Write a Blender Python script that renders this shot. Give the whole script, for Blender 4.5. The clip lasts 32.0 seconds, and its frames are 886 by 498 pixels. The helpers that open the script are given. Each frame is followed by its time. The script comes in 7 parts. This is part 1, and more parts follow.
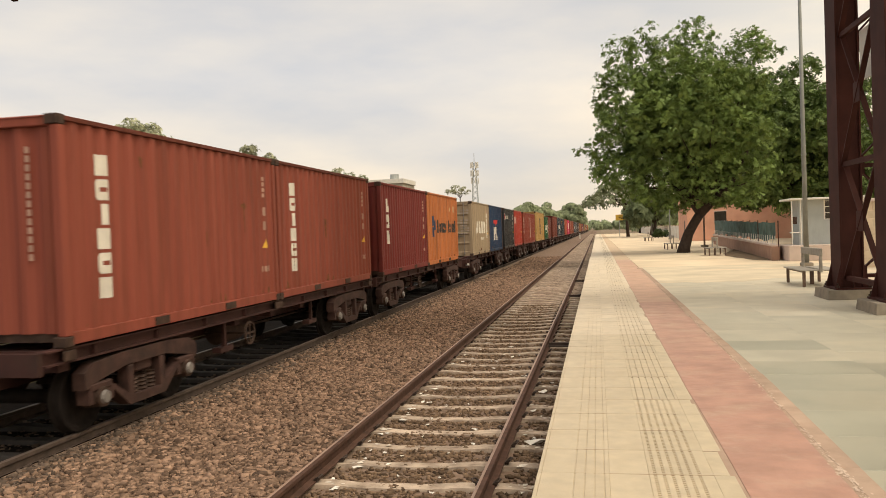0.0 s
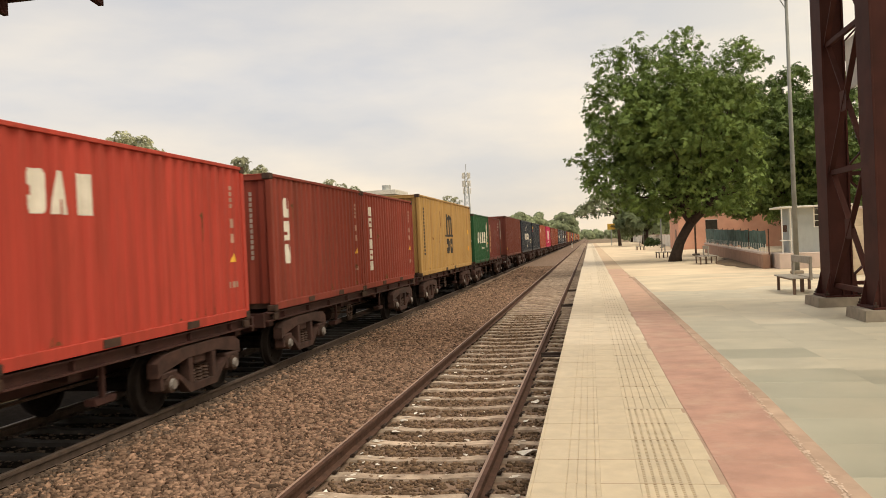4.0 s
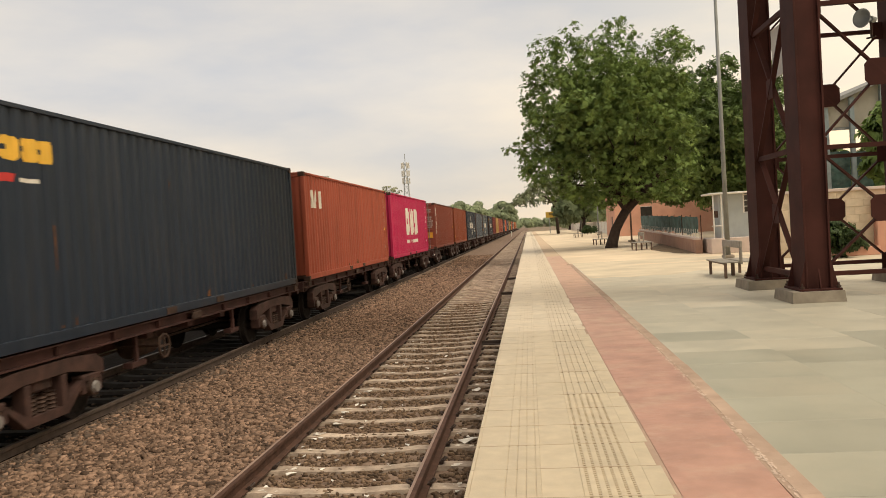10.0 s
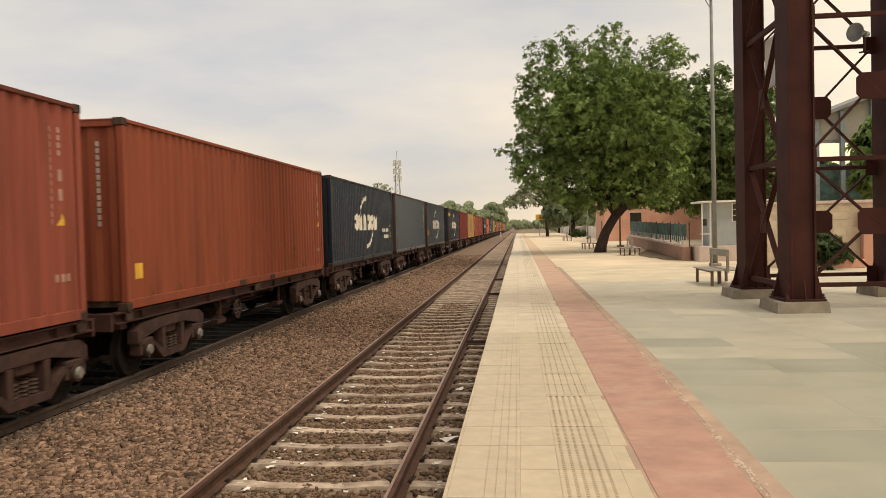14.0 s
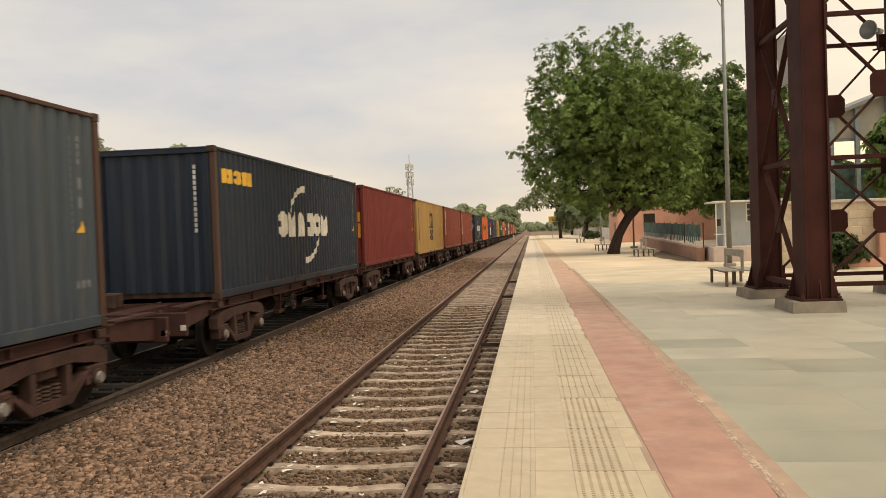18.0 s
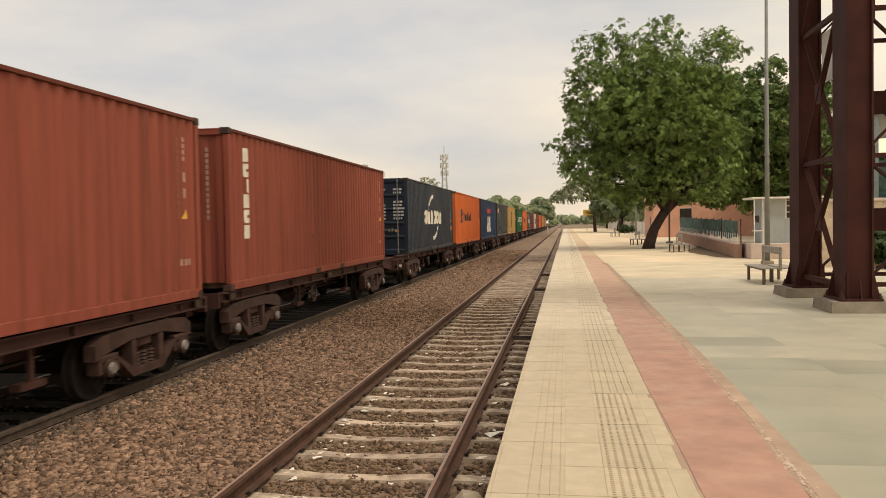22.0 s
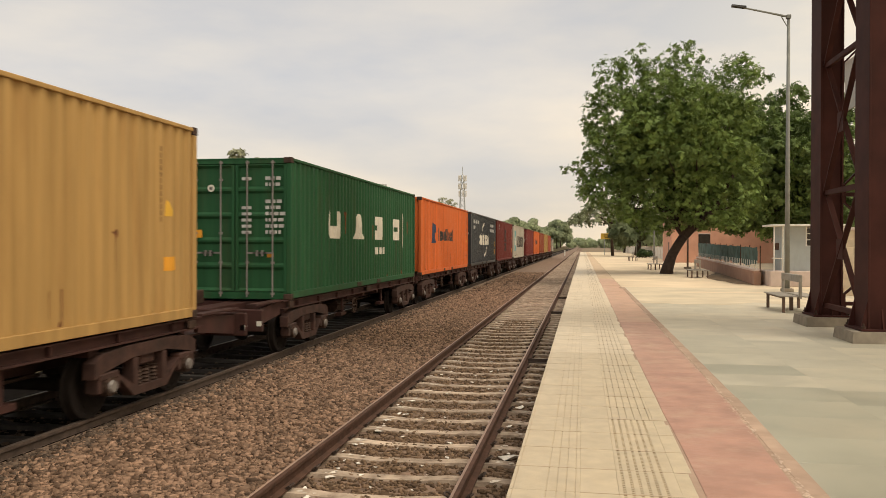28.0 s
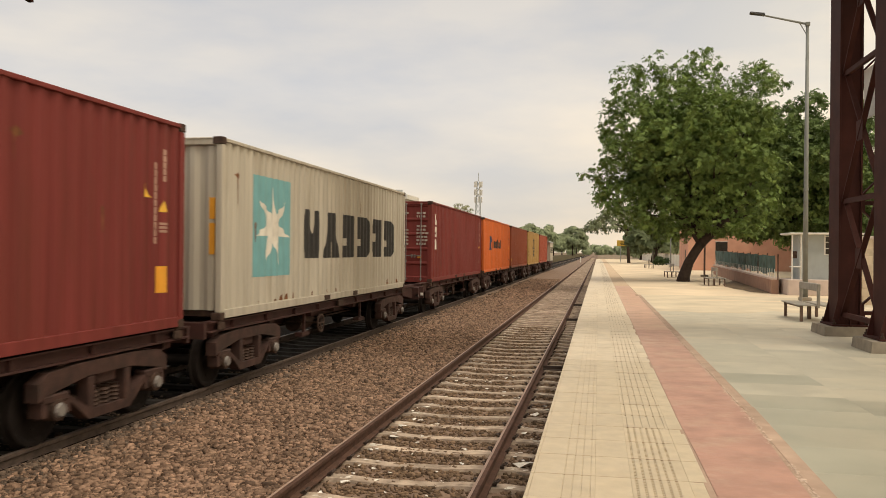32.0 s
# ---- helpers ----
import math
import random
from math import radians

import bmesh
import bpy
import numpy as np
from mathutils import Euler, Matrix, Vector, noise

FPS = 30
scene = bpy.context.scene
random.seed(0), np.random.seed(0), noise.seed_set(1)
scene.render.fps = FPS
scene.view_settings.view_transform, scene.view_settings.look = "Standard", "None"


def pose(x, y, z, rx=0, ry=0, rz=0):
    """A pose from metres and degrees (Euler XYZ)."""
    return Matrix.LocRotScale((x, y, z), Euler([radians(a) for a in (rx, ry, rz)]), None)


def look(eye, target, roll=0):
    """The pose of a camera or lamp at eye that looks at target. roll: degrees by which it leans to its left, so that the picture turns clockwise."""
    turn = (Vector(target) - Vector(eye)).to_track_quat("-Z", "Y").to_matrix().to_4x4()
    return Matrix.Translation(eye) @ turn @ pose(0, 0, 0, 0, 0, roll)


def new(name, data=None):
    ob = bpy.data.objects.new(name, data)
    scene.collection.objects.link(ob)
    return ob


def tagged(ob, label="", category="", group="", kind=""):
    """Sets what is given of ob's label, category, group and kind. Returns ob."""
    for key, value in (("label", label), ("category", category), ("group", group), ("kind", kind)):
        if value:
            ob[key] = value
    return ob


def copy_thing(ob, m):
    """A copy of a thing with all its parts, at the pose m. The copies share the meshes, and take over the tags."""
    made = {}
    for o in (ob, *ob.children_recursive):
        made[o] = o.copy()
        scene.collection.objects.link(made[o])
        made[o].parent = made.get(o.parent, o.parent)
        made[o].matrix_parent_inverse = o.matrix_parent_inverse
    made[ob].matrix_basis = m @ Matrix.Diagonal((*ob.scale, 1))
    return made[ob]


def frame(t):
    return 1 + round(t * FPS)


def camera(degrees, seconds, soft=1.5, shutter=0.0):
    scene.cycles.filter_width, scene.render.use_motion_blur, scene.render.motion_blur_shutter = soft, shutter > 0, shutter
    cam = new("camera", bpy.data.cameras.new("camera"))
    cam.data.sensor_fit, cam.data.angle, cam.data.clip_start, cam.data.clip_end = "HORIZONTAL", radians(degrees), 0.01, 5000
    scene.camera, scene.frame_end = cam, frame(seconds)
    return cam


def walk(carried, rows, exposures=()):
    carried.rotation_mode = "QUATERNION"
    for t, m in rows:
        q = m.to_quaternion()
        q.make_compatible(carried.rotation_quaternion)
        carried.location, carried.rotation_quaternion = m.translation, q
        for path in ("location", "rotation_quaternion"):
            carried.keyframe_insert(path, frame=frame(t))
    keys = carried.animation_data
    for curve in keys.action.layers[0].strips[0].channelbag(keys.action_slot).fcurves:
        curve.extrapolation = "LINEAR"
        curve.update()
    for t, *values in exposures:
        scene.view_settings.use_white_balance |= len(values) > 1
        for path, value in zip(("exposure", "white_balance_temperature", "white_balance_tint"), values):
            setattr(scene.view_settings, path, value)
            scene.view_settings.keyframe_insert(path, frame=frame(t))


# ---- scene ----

# The camera: held by hand on the platform, eye at 1.70 m over its paving. Rows: seconds, place, yaw to the left, pitch, roll.
cam = camera(57.6, 32.0, soft=0.9, shutter=0.16)
PATH = [
    (0, -0.029, 0.012, 1.694, 10.88, -1.11, -2.07),
    (0.5, -0.032, 0.023, 1.693, 10.79, -1.32, -2.29),
    (1, -0.031, 0.023, 1.700, 10.56, -1.61, -2.29),
    (1.5, -0.017, 0.020, 1.694, 10.48, -1.72, -2.60),
    (2, -0.014, 0.011, 1.701, 10.42, -1.62, -2.61),
    (2.5, -0.008, -0.014, 1.702, 10.47, -1.36, -2.61),
    (3, -0.009, -0.016, 1.706, 10.48, -1.06, -2.47),
    (3.5, -0.005, -0.019, 1.705, 10.27, -0.67, -2.56),
    (5.5, -0.008, -0.008, 1.706, 11.42, -0.09, -1.98),
    (6, -0.003, -0.003, 1.708, 12.47, 0.01, -1.23),
    (6.5, -0.009, -0.008, 1.713, 15.20, 0.11, 0.57),
    (7, -0.056, 0.010, 1.728, 18.23, -0.60, 1.57),
    (7.5, -0.044, -0.008, 1.715, 17.91, -0.76, 1.68),
    (8, -0.022, -0.025, 1.720, 12.64, -0.39, 0.81),
    (8.5, -0.015, -0.006, 1.719, 9.74, -0.01, -0.93),
    (9, -0.001, -0.002, 1.719, 8.65, -0.11, -2.67),
    (9.5, 0.010, 0.001, 1.710, 7.34, -0.64, -3.51),
    (10, 0.010, 0.012, 1.701, 6.13, -1.32, -3.38),
    (10.5, 0.015, -0.003, 1.703, 5.53, -1.51, -3.50),
    (11, 0.018, -0.014, 1.706, 5.13, -1.65, -3.68),
    (11.5, 0.025, -0.018, 1.703, 4.87, -1.59, -3.91),
    (12, 0.017, -0.005, 1.702, 4.55, -1.62, -3.72),
    (12.5, 0.018, 0.007, 1.699, 4.55, -1.69, -3.18),
    (13, 0.023, -0.005, 1.701, 4.87, -1.44, -2.34),
    (13.5, 0.019, -0.001, 1.700, 5.13, -1.16, -1.62),
    (14, 0.020, 0.020, 1.691, 5.35, -1.42, -1.41),
    (14.5, 0.016, 0.009, 1.697, 5.36, -1.67, -1.75),
    (16.5, 0.019, 0.006, 1.706, 5.63, -1.51, -2.69),
    (17, 0.029, -0.002, 1.709, 5.97, -1.15, -2.71),
    (17.5, 0.020, 0.013, 1.699, 6.25, -1.10, -2.44),
    (18, 0.026, -0.004, 1.691, 6.28, -1.17, -2.03),
    (18.5, 0.013, 0.015, 1.701, 6.37, -1.39, -1.26),
    (19, 0.014, 0.033, 1.698, 6.72, -1.57, -0.81),
    (19.5, 0.022, 0.017, 1.701, 7.16, -1.68, -0.94),
    (20, 0.019, -0.001, 1.703, 7.65, -1.62, -0.89),
    (20.5, 0.018, 0.007, 1.697, 8.32, -1.42, -0.69),
    (21, 0.023, 0.011, 1.700, 8.72, -1.31, -0.84),
    (21.5, 0.018, 0.016, 1.699, 8.78, -1.46, -0.91),
    (22, 0.023, -0.003, 1.701, 8.65, -1.75, -0.98),
    (22.5, 0.019, -0.009, 1.699, 8.53, -1.93, -1.15),
    (23, 0.016, -0.000, 1.697, 8.49, -1.91, -1.03),
    (23.5, 0.015, -0.009, 1.704, 8.69, -1.44, -0.83),
    (24, 0.013, -0.017, 1.705, 9.01, -0.95, -0.57),
    (24.5, 0.014, -0.014, 1.701, 9.26, -0.78, -0.33),
    (25, 0.013, -0.016, 1.700, 9.31, -0.80, -0.15),
    (25.5, 0.013, -0.018, 1.704, 9.37, -0.65, 0.01),
    (27.5, 0.005, 0.004, 1.707, 9.77, -0.21, 0.34),
    (28, 0.009, 0.004, 1.702, 9.82, -0.28, 0.20),
    (28.5, 0.007, 0.004, 1.701, 10.00, -0.28, 0.20),
    (29, 0.011, 0.009, 1.703, 10.06, -0.37, 0.08),
    (29.5, 0.007, 0.006, 1.696, 10.05, -0.41, 0.10),
    (30, 0.008, -0.011, 1.706, 10.15, -0.32, 0.39),
    (30.5, 0.007, -0.028, 1.712, 10.39, -0.12, 0.64),
    (31, 0.006, -0.027, 1.707, 10.65, 0.14, 0.56),
    (31.5, 0.016, -0.030, 1.708, 10.83, 0.20, 0.46),
    (32, 0.008, -0.036, 1.710, 10.92, 0.13, 0.59),
]


def held(x, y, z, yaw, pitch, roll):
    way = Vector((-math.sin(radians(yaw)) * math.cos(radians(pitch)), math.cos(radians(yaw)) * math.cos(radians(pitch)), math.sin(radians(pitch))))
    return look((x, y, z), Vector((x, y, z)) + way, roll)


walk(cam, [(t, held(*row)) for t, *row in PATH], ((0.0, 0.14), (6.0, 0.14), (7.0, 0.22), (7.5, 0.24), (8.0, 0.08), (9.0, 0.08), (12.0, 0.03), (24.0, 0.02), (32.0, 0.05)))

# ---- light: an overcast late afternoon ----
world = bpy.data.worlds.new("overcast_sky")
scene.world = world
world.use_nodes = True


def link_sky():
    nt = world.node_tree
    nt.nodes.clear()
    n = nt.nodes.new
    tc, sep = n("ShaderNodeTexCoord"), n("ShaderNodeSeparateXYZ")
    ramp, ramp2, noise1, mp = n("ShaderNodeValToRGB"), n("ShaderNodeValToRGB"), n("ShaderNodeTexNoise"), n("ShaderNodeMapping")
    sky, mix, mixc, bg, out = n("ShaderNodeTexSky"), n("ShaderNodeMix"), n("ShaderNodeMix"), n("ShaderNodeBackground"), n("ShaderNodeOutputWorld")
    sky.sky_type, sky.sun_disc = "NISHITA", False
    sky.sun_elevation, sky.sun_rotation = radians(57), radians(120)
    nt.links.new(tc.outputs["Generated"], sep.inputs[0])
    nt.links.new(sep.outputs["Z"], ramp.inputs[0])
    e = ramp.color_ramp.elements
    e[0].position, e[0].color = 0.0, (0.83, 0.715, 0.565, 1)
    e[1].position, e[1].color = 0.30, (0.664, 0.647, 0.632, 1)
    for p, c in ((0.10, (0.838, 0.757, 0.648, 1)), (0.19, (0.756, 0.72, 0.675, 1)), (1.0, (1.16, 1.05, 0.90, 1))):
        k = ramp.color_ramp.elements.new(p)
        k.color = c
    mp.inputs["Scale"].default_value = (1.8, 1.8, 5.5)
    nt.links.new(tc.outputs["Generated"], mp.inputs[0])
    nt.links.new(mp.outputs[0], noise1.inputs["Vector"])
    noise1.inputs["Scale"].default_value, noise1.inputs["Detail"].default_value = 1.7, 6
    nt.links.new(noise1.outputs["Fac"], ramp2.inputs[0])
    r = ramp2.color_ramp.elements
    r[0].position, r[0].color = 0.36, (0.835, 0.868, 0.928, 1)
    r[1].position, r[1].color = 0.64, (1.15, 1.09, 0.995, 1)
    mixc.data_type, mixc.blend_type = "RGBA", "MULTIPLY"
    mixc.inputs["Factor"].default_value = 1.0
    nt.links.new(ramp.outputs[0], mixc.inputs["A"])
    nt.links.new(ramp2.outputs[0], mixc.inputs["B"])
    # the veiled sun brightens the sky towards the platform side
    side, glow = n("ShaderNodeValToRGB"), n("ShaderNodeMix")
    shift = n("ShaderNodeMath")
    shift.operation, shift.inputs[1].default_value = "ADD", 0.4
    nt.links.new(sep.outputs["X"], shift.inputs[0])
    nt.links.new(shift.outputs[0], side.inputs[0])
    side.color_ramp.elements[0].position, side.color_ramp.elements[0].color = 0.28, (0.97, 0.985, 1.015, 1)
    side.color_ramp.elements[1].position, side.color_ramp.elements[1].color = 0.85, (1.52, 1.37, 1.10, 1)
    for p, c in ((0.44, (1.06, 1.04, 1.005, 1)), (0.66, (1.37, 1.26, 1.06, 1))):
        side.color_ramp.elements.new(p).color = c
    glow.data_type, glow.blend_type = "RGBA", "MULTIPLY"
    glow.inputs["Factor"].default_value = 1.0
    nt.links.new(mixc.outputs["Result"], glow.inputs["A"])
    nt.links.new(side.outputs[0], glow.inputs["B"])
    dim = n("ShaderNodeMix")
    dim.data_type, dim.blend_type = "RGBA", "MULTIPLY"
    dim.inputs["Factor"].default_value = 1.0
    dim.inputs["B"].default_value = (0.1, 0.1, 0.1, 1)
    nt.links.new(sky.outputs[0], dim.inputs["A"])
    mix.data_type = "RGBA"
    mix.inputs["Factor"].default_value = 0.06
    nt.links.new(glow.outputs["Result"], mix.inputs["A"])
    nt.links.new(dim.outputs["Result"], mix.inputs["B"])
    nt.links.new(mix.outputs["Result"], bg.inputs[0])
    bg.inputs[1].default_value = 1.0
    nt.links.new(bg.outputs[0], out.inputs[0])


link_sky()
sun = new("sun", bpy.data.lights.new("sun", "SUN"))
sun.data.energy, sun.data.angle, sun.data.color = 1.55, radians(32), (1.0, 0.92, 0.80)
sun.matrix_basis = look((0, 0, 50), (-28, 16, 0))
scene.view_settings.exposure = 0.0

# ---- materials ----


def material(name, color, rough=0.75, metal=0.0, var=0.18, scale=3.0, bump=0.15, bscale=60.0, dirt=None, dirt_amount=0.45, streak=1.0,
             spread=0.0, island=False, spec=0.35, stretch=(1, 1, 1), dirt_scale=1.6, translucent=0.0):
    """Paint, stone or metal: broad variation, dirt or streaks of a second colour, fine relief."""
    m = bpy.data.materials.new(name)
    m.use_nodes = True
    nt = m.node_tree
    n, ln = nt.nodes.new, nt.links.new
    bsdf = nt.nodes["Principled BSDF"]
    bsdf.inputs["Roughness"].default_value, bsdf.inputs["Metallic"].default_value = rough, metal
    bsdf.inputs["Specular IOR Level"].default_value = spec
    tc, info, add = n("ShaderNodeTexCoord"), n("ShaderNodeObjectInfo"), n("ShaderNodeVectorMath")
    mul = n("ShaderNodeMath")
    mul.operation, mul.inputs[1].default_value = "MULTIPLY", 37.0
    ln(info.outputs["Random"], mul.inputs[0])
    ln(tc.outputs["Object"], add.inputs[0])
    ln(mul.outputs[0], add.inputs[1])
    mp = n("ShaderNodeMapping")
    mp.inputs["Scale"].default_value = stretch
    ln(add.outputs[0], mp.inputs[0])
    broad = n("ShaderNodeTexNoise")
    broad.inputs["Scale"].default_value, broad.inputs["Detail"].default_value = scale, 5
    ln(mp.outputs[0], broad.inputs["Vector"])
    ramp = n("ShaderNodeValToRGB")
    lo, hi = [c * (1 - var) for c in color], [min(1, c * (1 + var)) for c in color]
    ramp.color_ramp.elements[0].position, ramp.color_ramp.elements[1].position = 0.3, 0.7
    ramp.color_ramp.elements[0].color, ramp.color_ramp.elements[1].color = (*lo, 1), (*hi, 1)
    ln(broad.outputs["Fac"], ramp.inputs[0])
    last = ramp.outputs[0]
    if dirt:
        mp2 = n("ShaderNodeMapping")
        mp2.inputs["Scale"].default_value = (1, 1, 1 / streak)
        ln(add.outputs[0], mp2.inputs[0])
        d = n("ShaderNodeTexNoise")
        d.inputs["Scale"].default_value, d.inputs["Detail"].default_value, d.inputs["Roughness"].default_value = dirt_scale, 7, 0.65
        ln(mp2.outputs[0], d.inputs["Vector"])
        r2 = n("ShaderNodeValToRGB")
        r2.color_ramp.elements[0].position, r2.color_ramp.elements[1].position = 0.5, 0.74
        r2.color_ramp.elements[1].color = (dirt_amount,) * 3 + (1,)
        r2.color_ramp.elements[0].color = (0, 0, 0, 1)
        ln(d.outputs["Fac"], r2.inputs[0])
        mx = n("ShaderNodeMix")
        mx.data_type = "RGBA"
        ln(r2.outputs[0], mx.inputs["Factor"])
        ln(last, mx.inputs["A"])
        mx.inputs["B"].default_value = (*dirt, 1)
        last = mx.outputs["Result"]
    if spread:
        hsv = n("ShaderNodeHueSaturation")
        rng = n("ShaderNodeMapRange")
        rng.inputs["To Min"].default_value, rng.inputs["To Max"].default_value = 1 - spread, 1 + spread
        if island:
            geo = n("ShaderNodeNewGeometry")
            ln(geo.outputs["Random Per Island"], rng.inputs["Value"])
        else:
            ln(info.outputs["Random"], rng.inputs["Value"])
        ln(rng.outputs[0], hsv.inputs["Value"])
        ln(last, hsv.inputs["Color"])
        last = hsv.outputs[0]
    ln(last, bsdf.inputs["Base Color"])
    if bump:
        fine = n("ShaderNodeTexNoise")
        fine.inputs["Scale"].default_value, fine.inputs["Detail"].default_value = bscale, 4
        ln(add.outputs[0], fine.inputs["Vector"])
        b = n("ShaderNodeBump")
        b.inputs["Strength"].default_value, b.inputs["Distance"].default_value = bump, 0.01
        ln(fine.outputs["Fac"], b.inputs["Height"])
        ln(b.outputs[0], bsdf.inputs["Normal"])
    if translucent:
        tr, mxs = n("ShaderNodeBsdfTranslucent"), n("ShaderNodeMixShader")
        ln(last, tr.inputs[0])
        mxs.inputs[0].default_value = translucent
        ln(bsdf.outputs[0], mxs.inputs[1])
        ln(tr.outputs[0], mxs.inputs[2])
        ln(mxs.outputs[0], nt.nodes["Material Output"].inputs[0])
    return m


RUST = (0.085, 0.035, 0.018)
earth = material("earth", (0.21, 0.155, 0.10), 0.95, var=0.3, scale=0.15, dirt=(0.10, 0.105, 0.045), dirt_amount=0.7, dirt_scale=0.08)
ballast_mat = material("ballast_bed", (0.20, 0.135, 0.095), 0.95, var=0.35, scale=9, bump=0.9, bscale=34, dirt=(0.07, 0.05, 0.035), dirt_scale=2.2)
stone_mat = material("ballast_stone", (0.218, 0.141, 0.096), 0.9, var=0.3, scale=20, bump=0.4, bscale=90, spread=0.62, island=True, spec=0.2)
dirty_stone = material("trodden_stone", (0.165, 0.11, 0.07), 0.95, var=0.3, scale=12, bump=0.4, bscale=90, spread=0.5, island=True, spec=0.15)
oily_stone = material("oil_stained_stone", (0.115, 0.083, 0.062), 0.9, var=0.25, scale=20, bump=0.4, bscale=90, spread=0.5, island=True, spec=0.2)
sleeper_mat = material("sleeper_concrete", (0.45, 0.355, 0.27), 0.9, var=0.3, scale=6, bump=0.5, dirt=(0.13, 0.085, 0.055), dirt_amount=0.9, dirt_scale=4.5, spread=0.16)
# Oil-stained, and near black because the train's shade is in these two colours.
oily_shade_mat = material("oily_shaded_ballast", (0.016, 0.013, 0.011), 0.95, var=0.3, scale=7, bump=0.9, bscale=34, spec=0.03)
dark_sleeper_mat = material("oily_shaded_sleeper", (0.055, 0.048, 0.043), 0.85, var=0.25, scale=5, dirt=(0.07, 0.058, 0.05), dirt_amount=0.7, spec=0.25)
rail_side = material("rail_rust", (0.082, 0.042, 0.028), 0.85, 0.1, var=0.3, scale=8, bump=0.3)
rail_top = material("rail_running_face", (0.36, 0.245, 0.185), 0.5, 0.35, var=0.2, scale=6, stretch=(1, 0.1, 1))
oily_rail = material("oily_rail", (0.085, 0.06, 0.047), 0.8, 0.1, var=0.3, scale=8, bump=0.3)
oily_rail_top = material("goods_line_running_face", (0.15, 0.112, 0.092), 0.5, 0.35, var=0.2, scale=6, stretch=(1, 0.1, 1))
clip_mat = material("clip_steel", (0.07, 0.05, 0.04), 0.8, 0.3)
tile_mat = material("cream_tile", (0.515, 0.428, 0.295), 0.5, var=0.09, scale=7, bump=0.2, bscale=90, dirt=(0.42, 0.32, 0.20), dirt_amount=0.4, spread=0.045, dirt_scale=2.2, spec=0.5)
joint_mat = material("joint_mortar", (0.31, 0.235, 0.152), 0.95, var=0.25, scale=6)
slab_joint = material("slab_joint", (0.33, 0.295, 0.22), 0.95, var=0.2, scale=6)
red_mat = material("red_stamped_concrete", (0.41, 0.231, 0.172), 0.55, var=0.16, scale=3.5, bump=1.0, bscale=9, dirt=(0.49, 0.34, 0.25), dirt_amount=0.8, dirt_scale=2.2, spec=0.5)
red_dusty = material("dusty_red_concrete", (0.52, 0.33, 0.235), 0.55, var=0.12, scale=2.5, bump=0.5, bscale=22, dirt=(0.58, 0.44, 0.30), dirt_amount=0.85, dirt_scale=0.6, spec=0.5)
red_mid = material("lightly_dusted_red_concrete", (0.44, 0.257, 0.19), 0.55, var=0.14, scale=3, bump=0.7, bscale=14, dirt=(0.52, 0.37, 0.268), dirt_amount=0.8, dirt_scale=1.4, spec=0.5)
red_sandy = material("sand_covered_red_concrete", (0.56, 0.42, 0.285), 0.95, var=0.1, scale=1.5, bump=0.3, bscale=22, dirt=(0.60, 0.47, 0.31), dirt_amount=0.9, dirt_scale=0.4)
border_mat = material("tan_border_stone", (0.385, 0.272, 0.20), 0.85, var=0.16, scale=4, bump=0.3, bscale=40, dirt=(0.50, 0.38, 0.28), dirt_amount=0.6, spread=0.08)
mortar_mat = material("broken_pale_mortar", (0.53, 0.40, 0.31), 0.9, var=0.2, scale=8, bump=0.5, bscale=30, dirt=(0.66, 0.54, 0.43), dirt_amount=0.95, dirt_scale=6)
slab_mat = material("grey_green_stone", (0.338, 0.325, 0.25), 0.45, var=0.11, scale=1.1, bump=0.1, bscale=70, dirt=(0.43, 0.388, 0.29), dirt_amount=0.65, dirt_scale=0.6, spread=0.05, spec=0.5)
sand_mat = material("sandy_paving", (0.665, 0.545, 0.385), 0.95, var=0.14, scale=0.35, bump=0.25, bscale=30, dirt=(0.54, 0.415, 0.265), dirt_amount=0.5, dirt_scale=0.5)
# Slab stones, paler the farther along the platform they lie.
pale_slab = material("pale_grey_stone", (0.51, 0.465, 0.36), 0.6, var=0.12, scale=1.1, bump=0.1, bscale=70, dirt=(0.62, 0.53, 0.385), dirt_amount=0.85, dirt_scale=0.5, spread=0.04, spec=0.5)
mid_slab = material("mid_grey_stone", (0.425, 0.395, 0.305), 0.5, var=0.12, scale=1.1, bump=0.1, bscale=70, dirt=(0.50, 0.44, 0.325), dirt_amount=0.65, dirt_scale=0.55, spread=0.045, spec=0.5)
# Paler cream tile for the rows beyond 12.5 m.
pale_tile = material("pale_cream_tile", (0.622, 0.528, 0.388), 0.6, var=0.09, scale=5, bump=0.2, bscale=90, dirt=(0.50, 0.39, 0.255), dirt_amount=0.4, spread=0.045, dirt_scale=1.8, spec=0.5)
concrete_mat = material("footing_concrete", (0.27, 0.23, 0.175), 0.9, var=0.2, scale=4, bump=0.35, dirt=(0.14, 0.105, 0.075), dirt_amount=0.6)
oxide_mat = material("red_oxide_steel", (0.056, 0.0185, 0.0138), 0.7, 0.0, var=0.25, scale=2, bump=0.1, dirt=(0.04, 0.017, 0.0135), dirt_amount=0.6, streak=5, spec=0.15)
grey_paint = material("grey_paint", (0.38, 0.40, 0.39), 0.6, 0.1, var=0.1, scale=3, dirt=(0.22, 0.2, 0.17), dirt_amount=0.5)
pole_mat = material("galvanised_pole", (0.20, 0.205, 0.185), 0.55, 0.2, var=0.12, scale=4, dirt=(0.15, 0.13, 0.10), dirt_amount=0.5)
bench_mat = material("weathered_bench_stone", (0.33, 0.30, 0.25), 0.7, var=0.15, scale=5, dirt=(0.18, 0.15, 0.11))
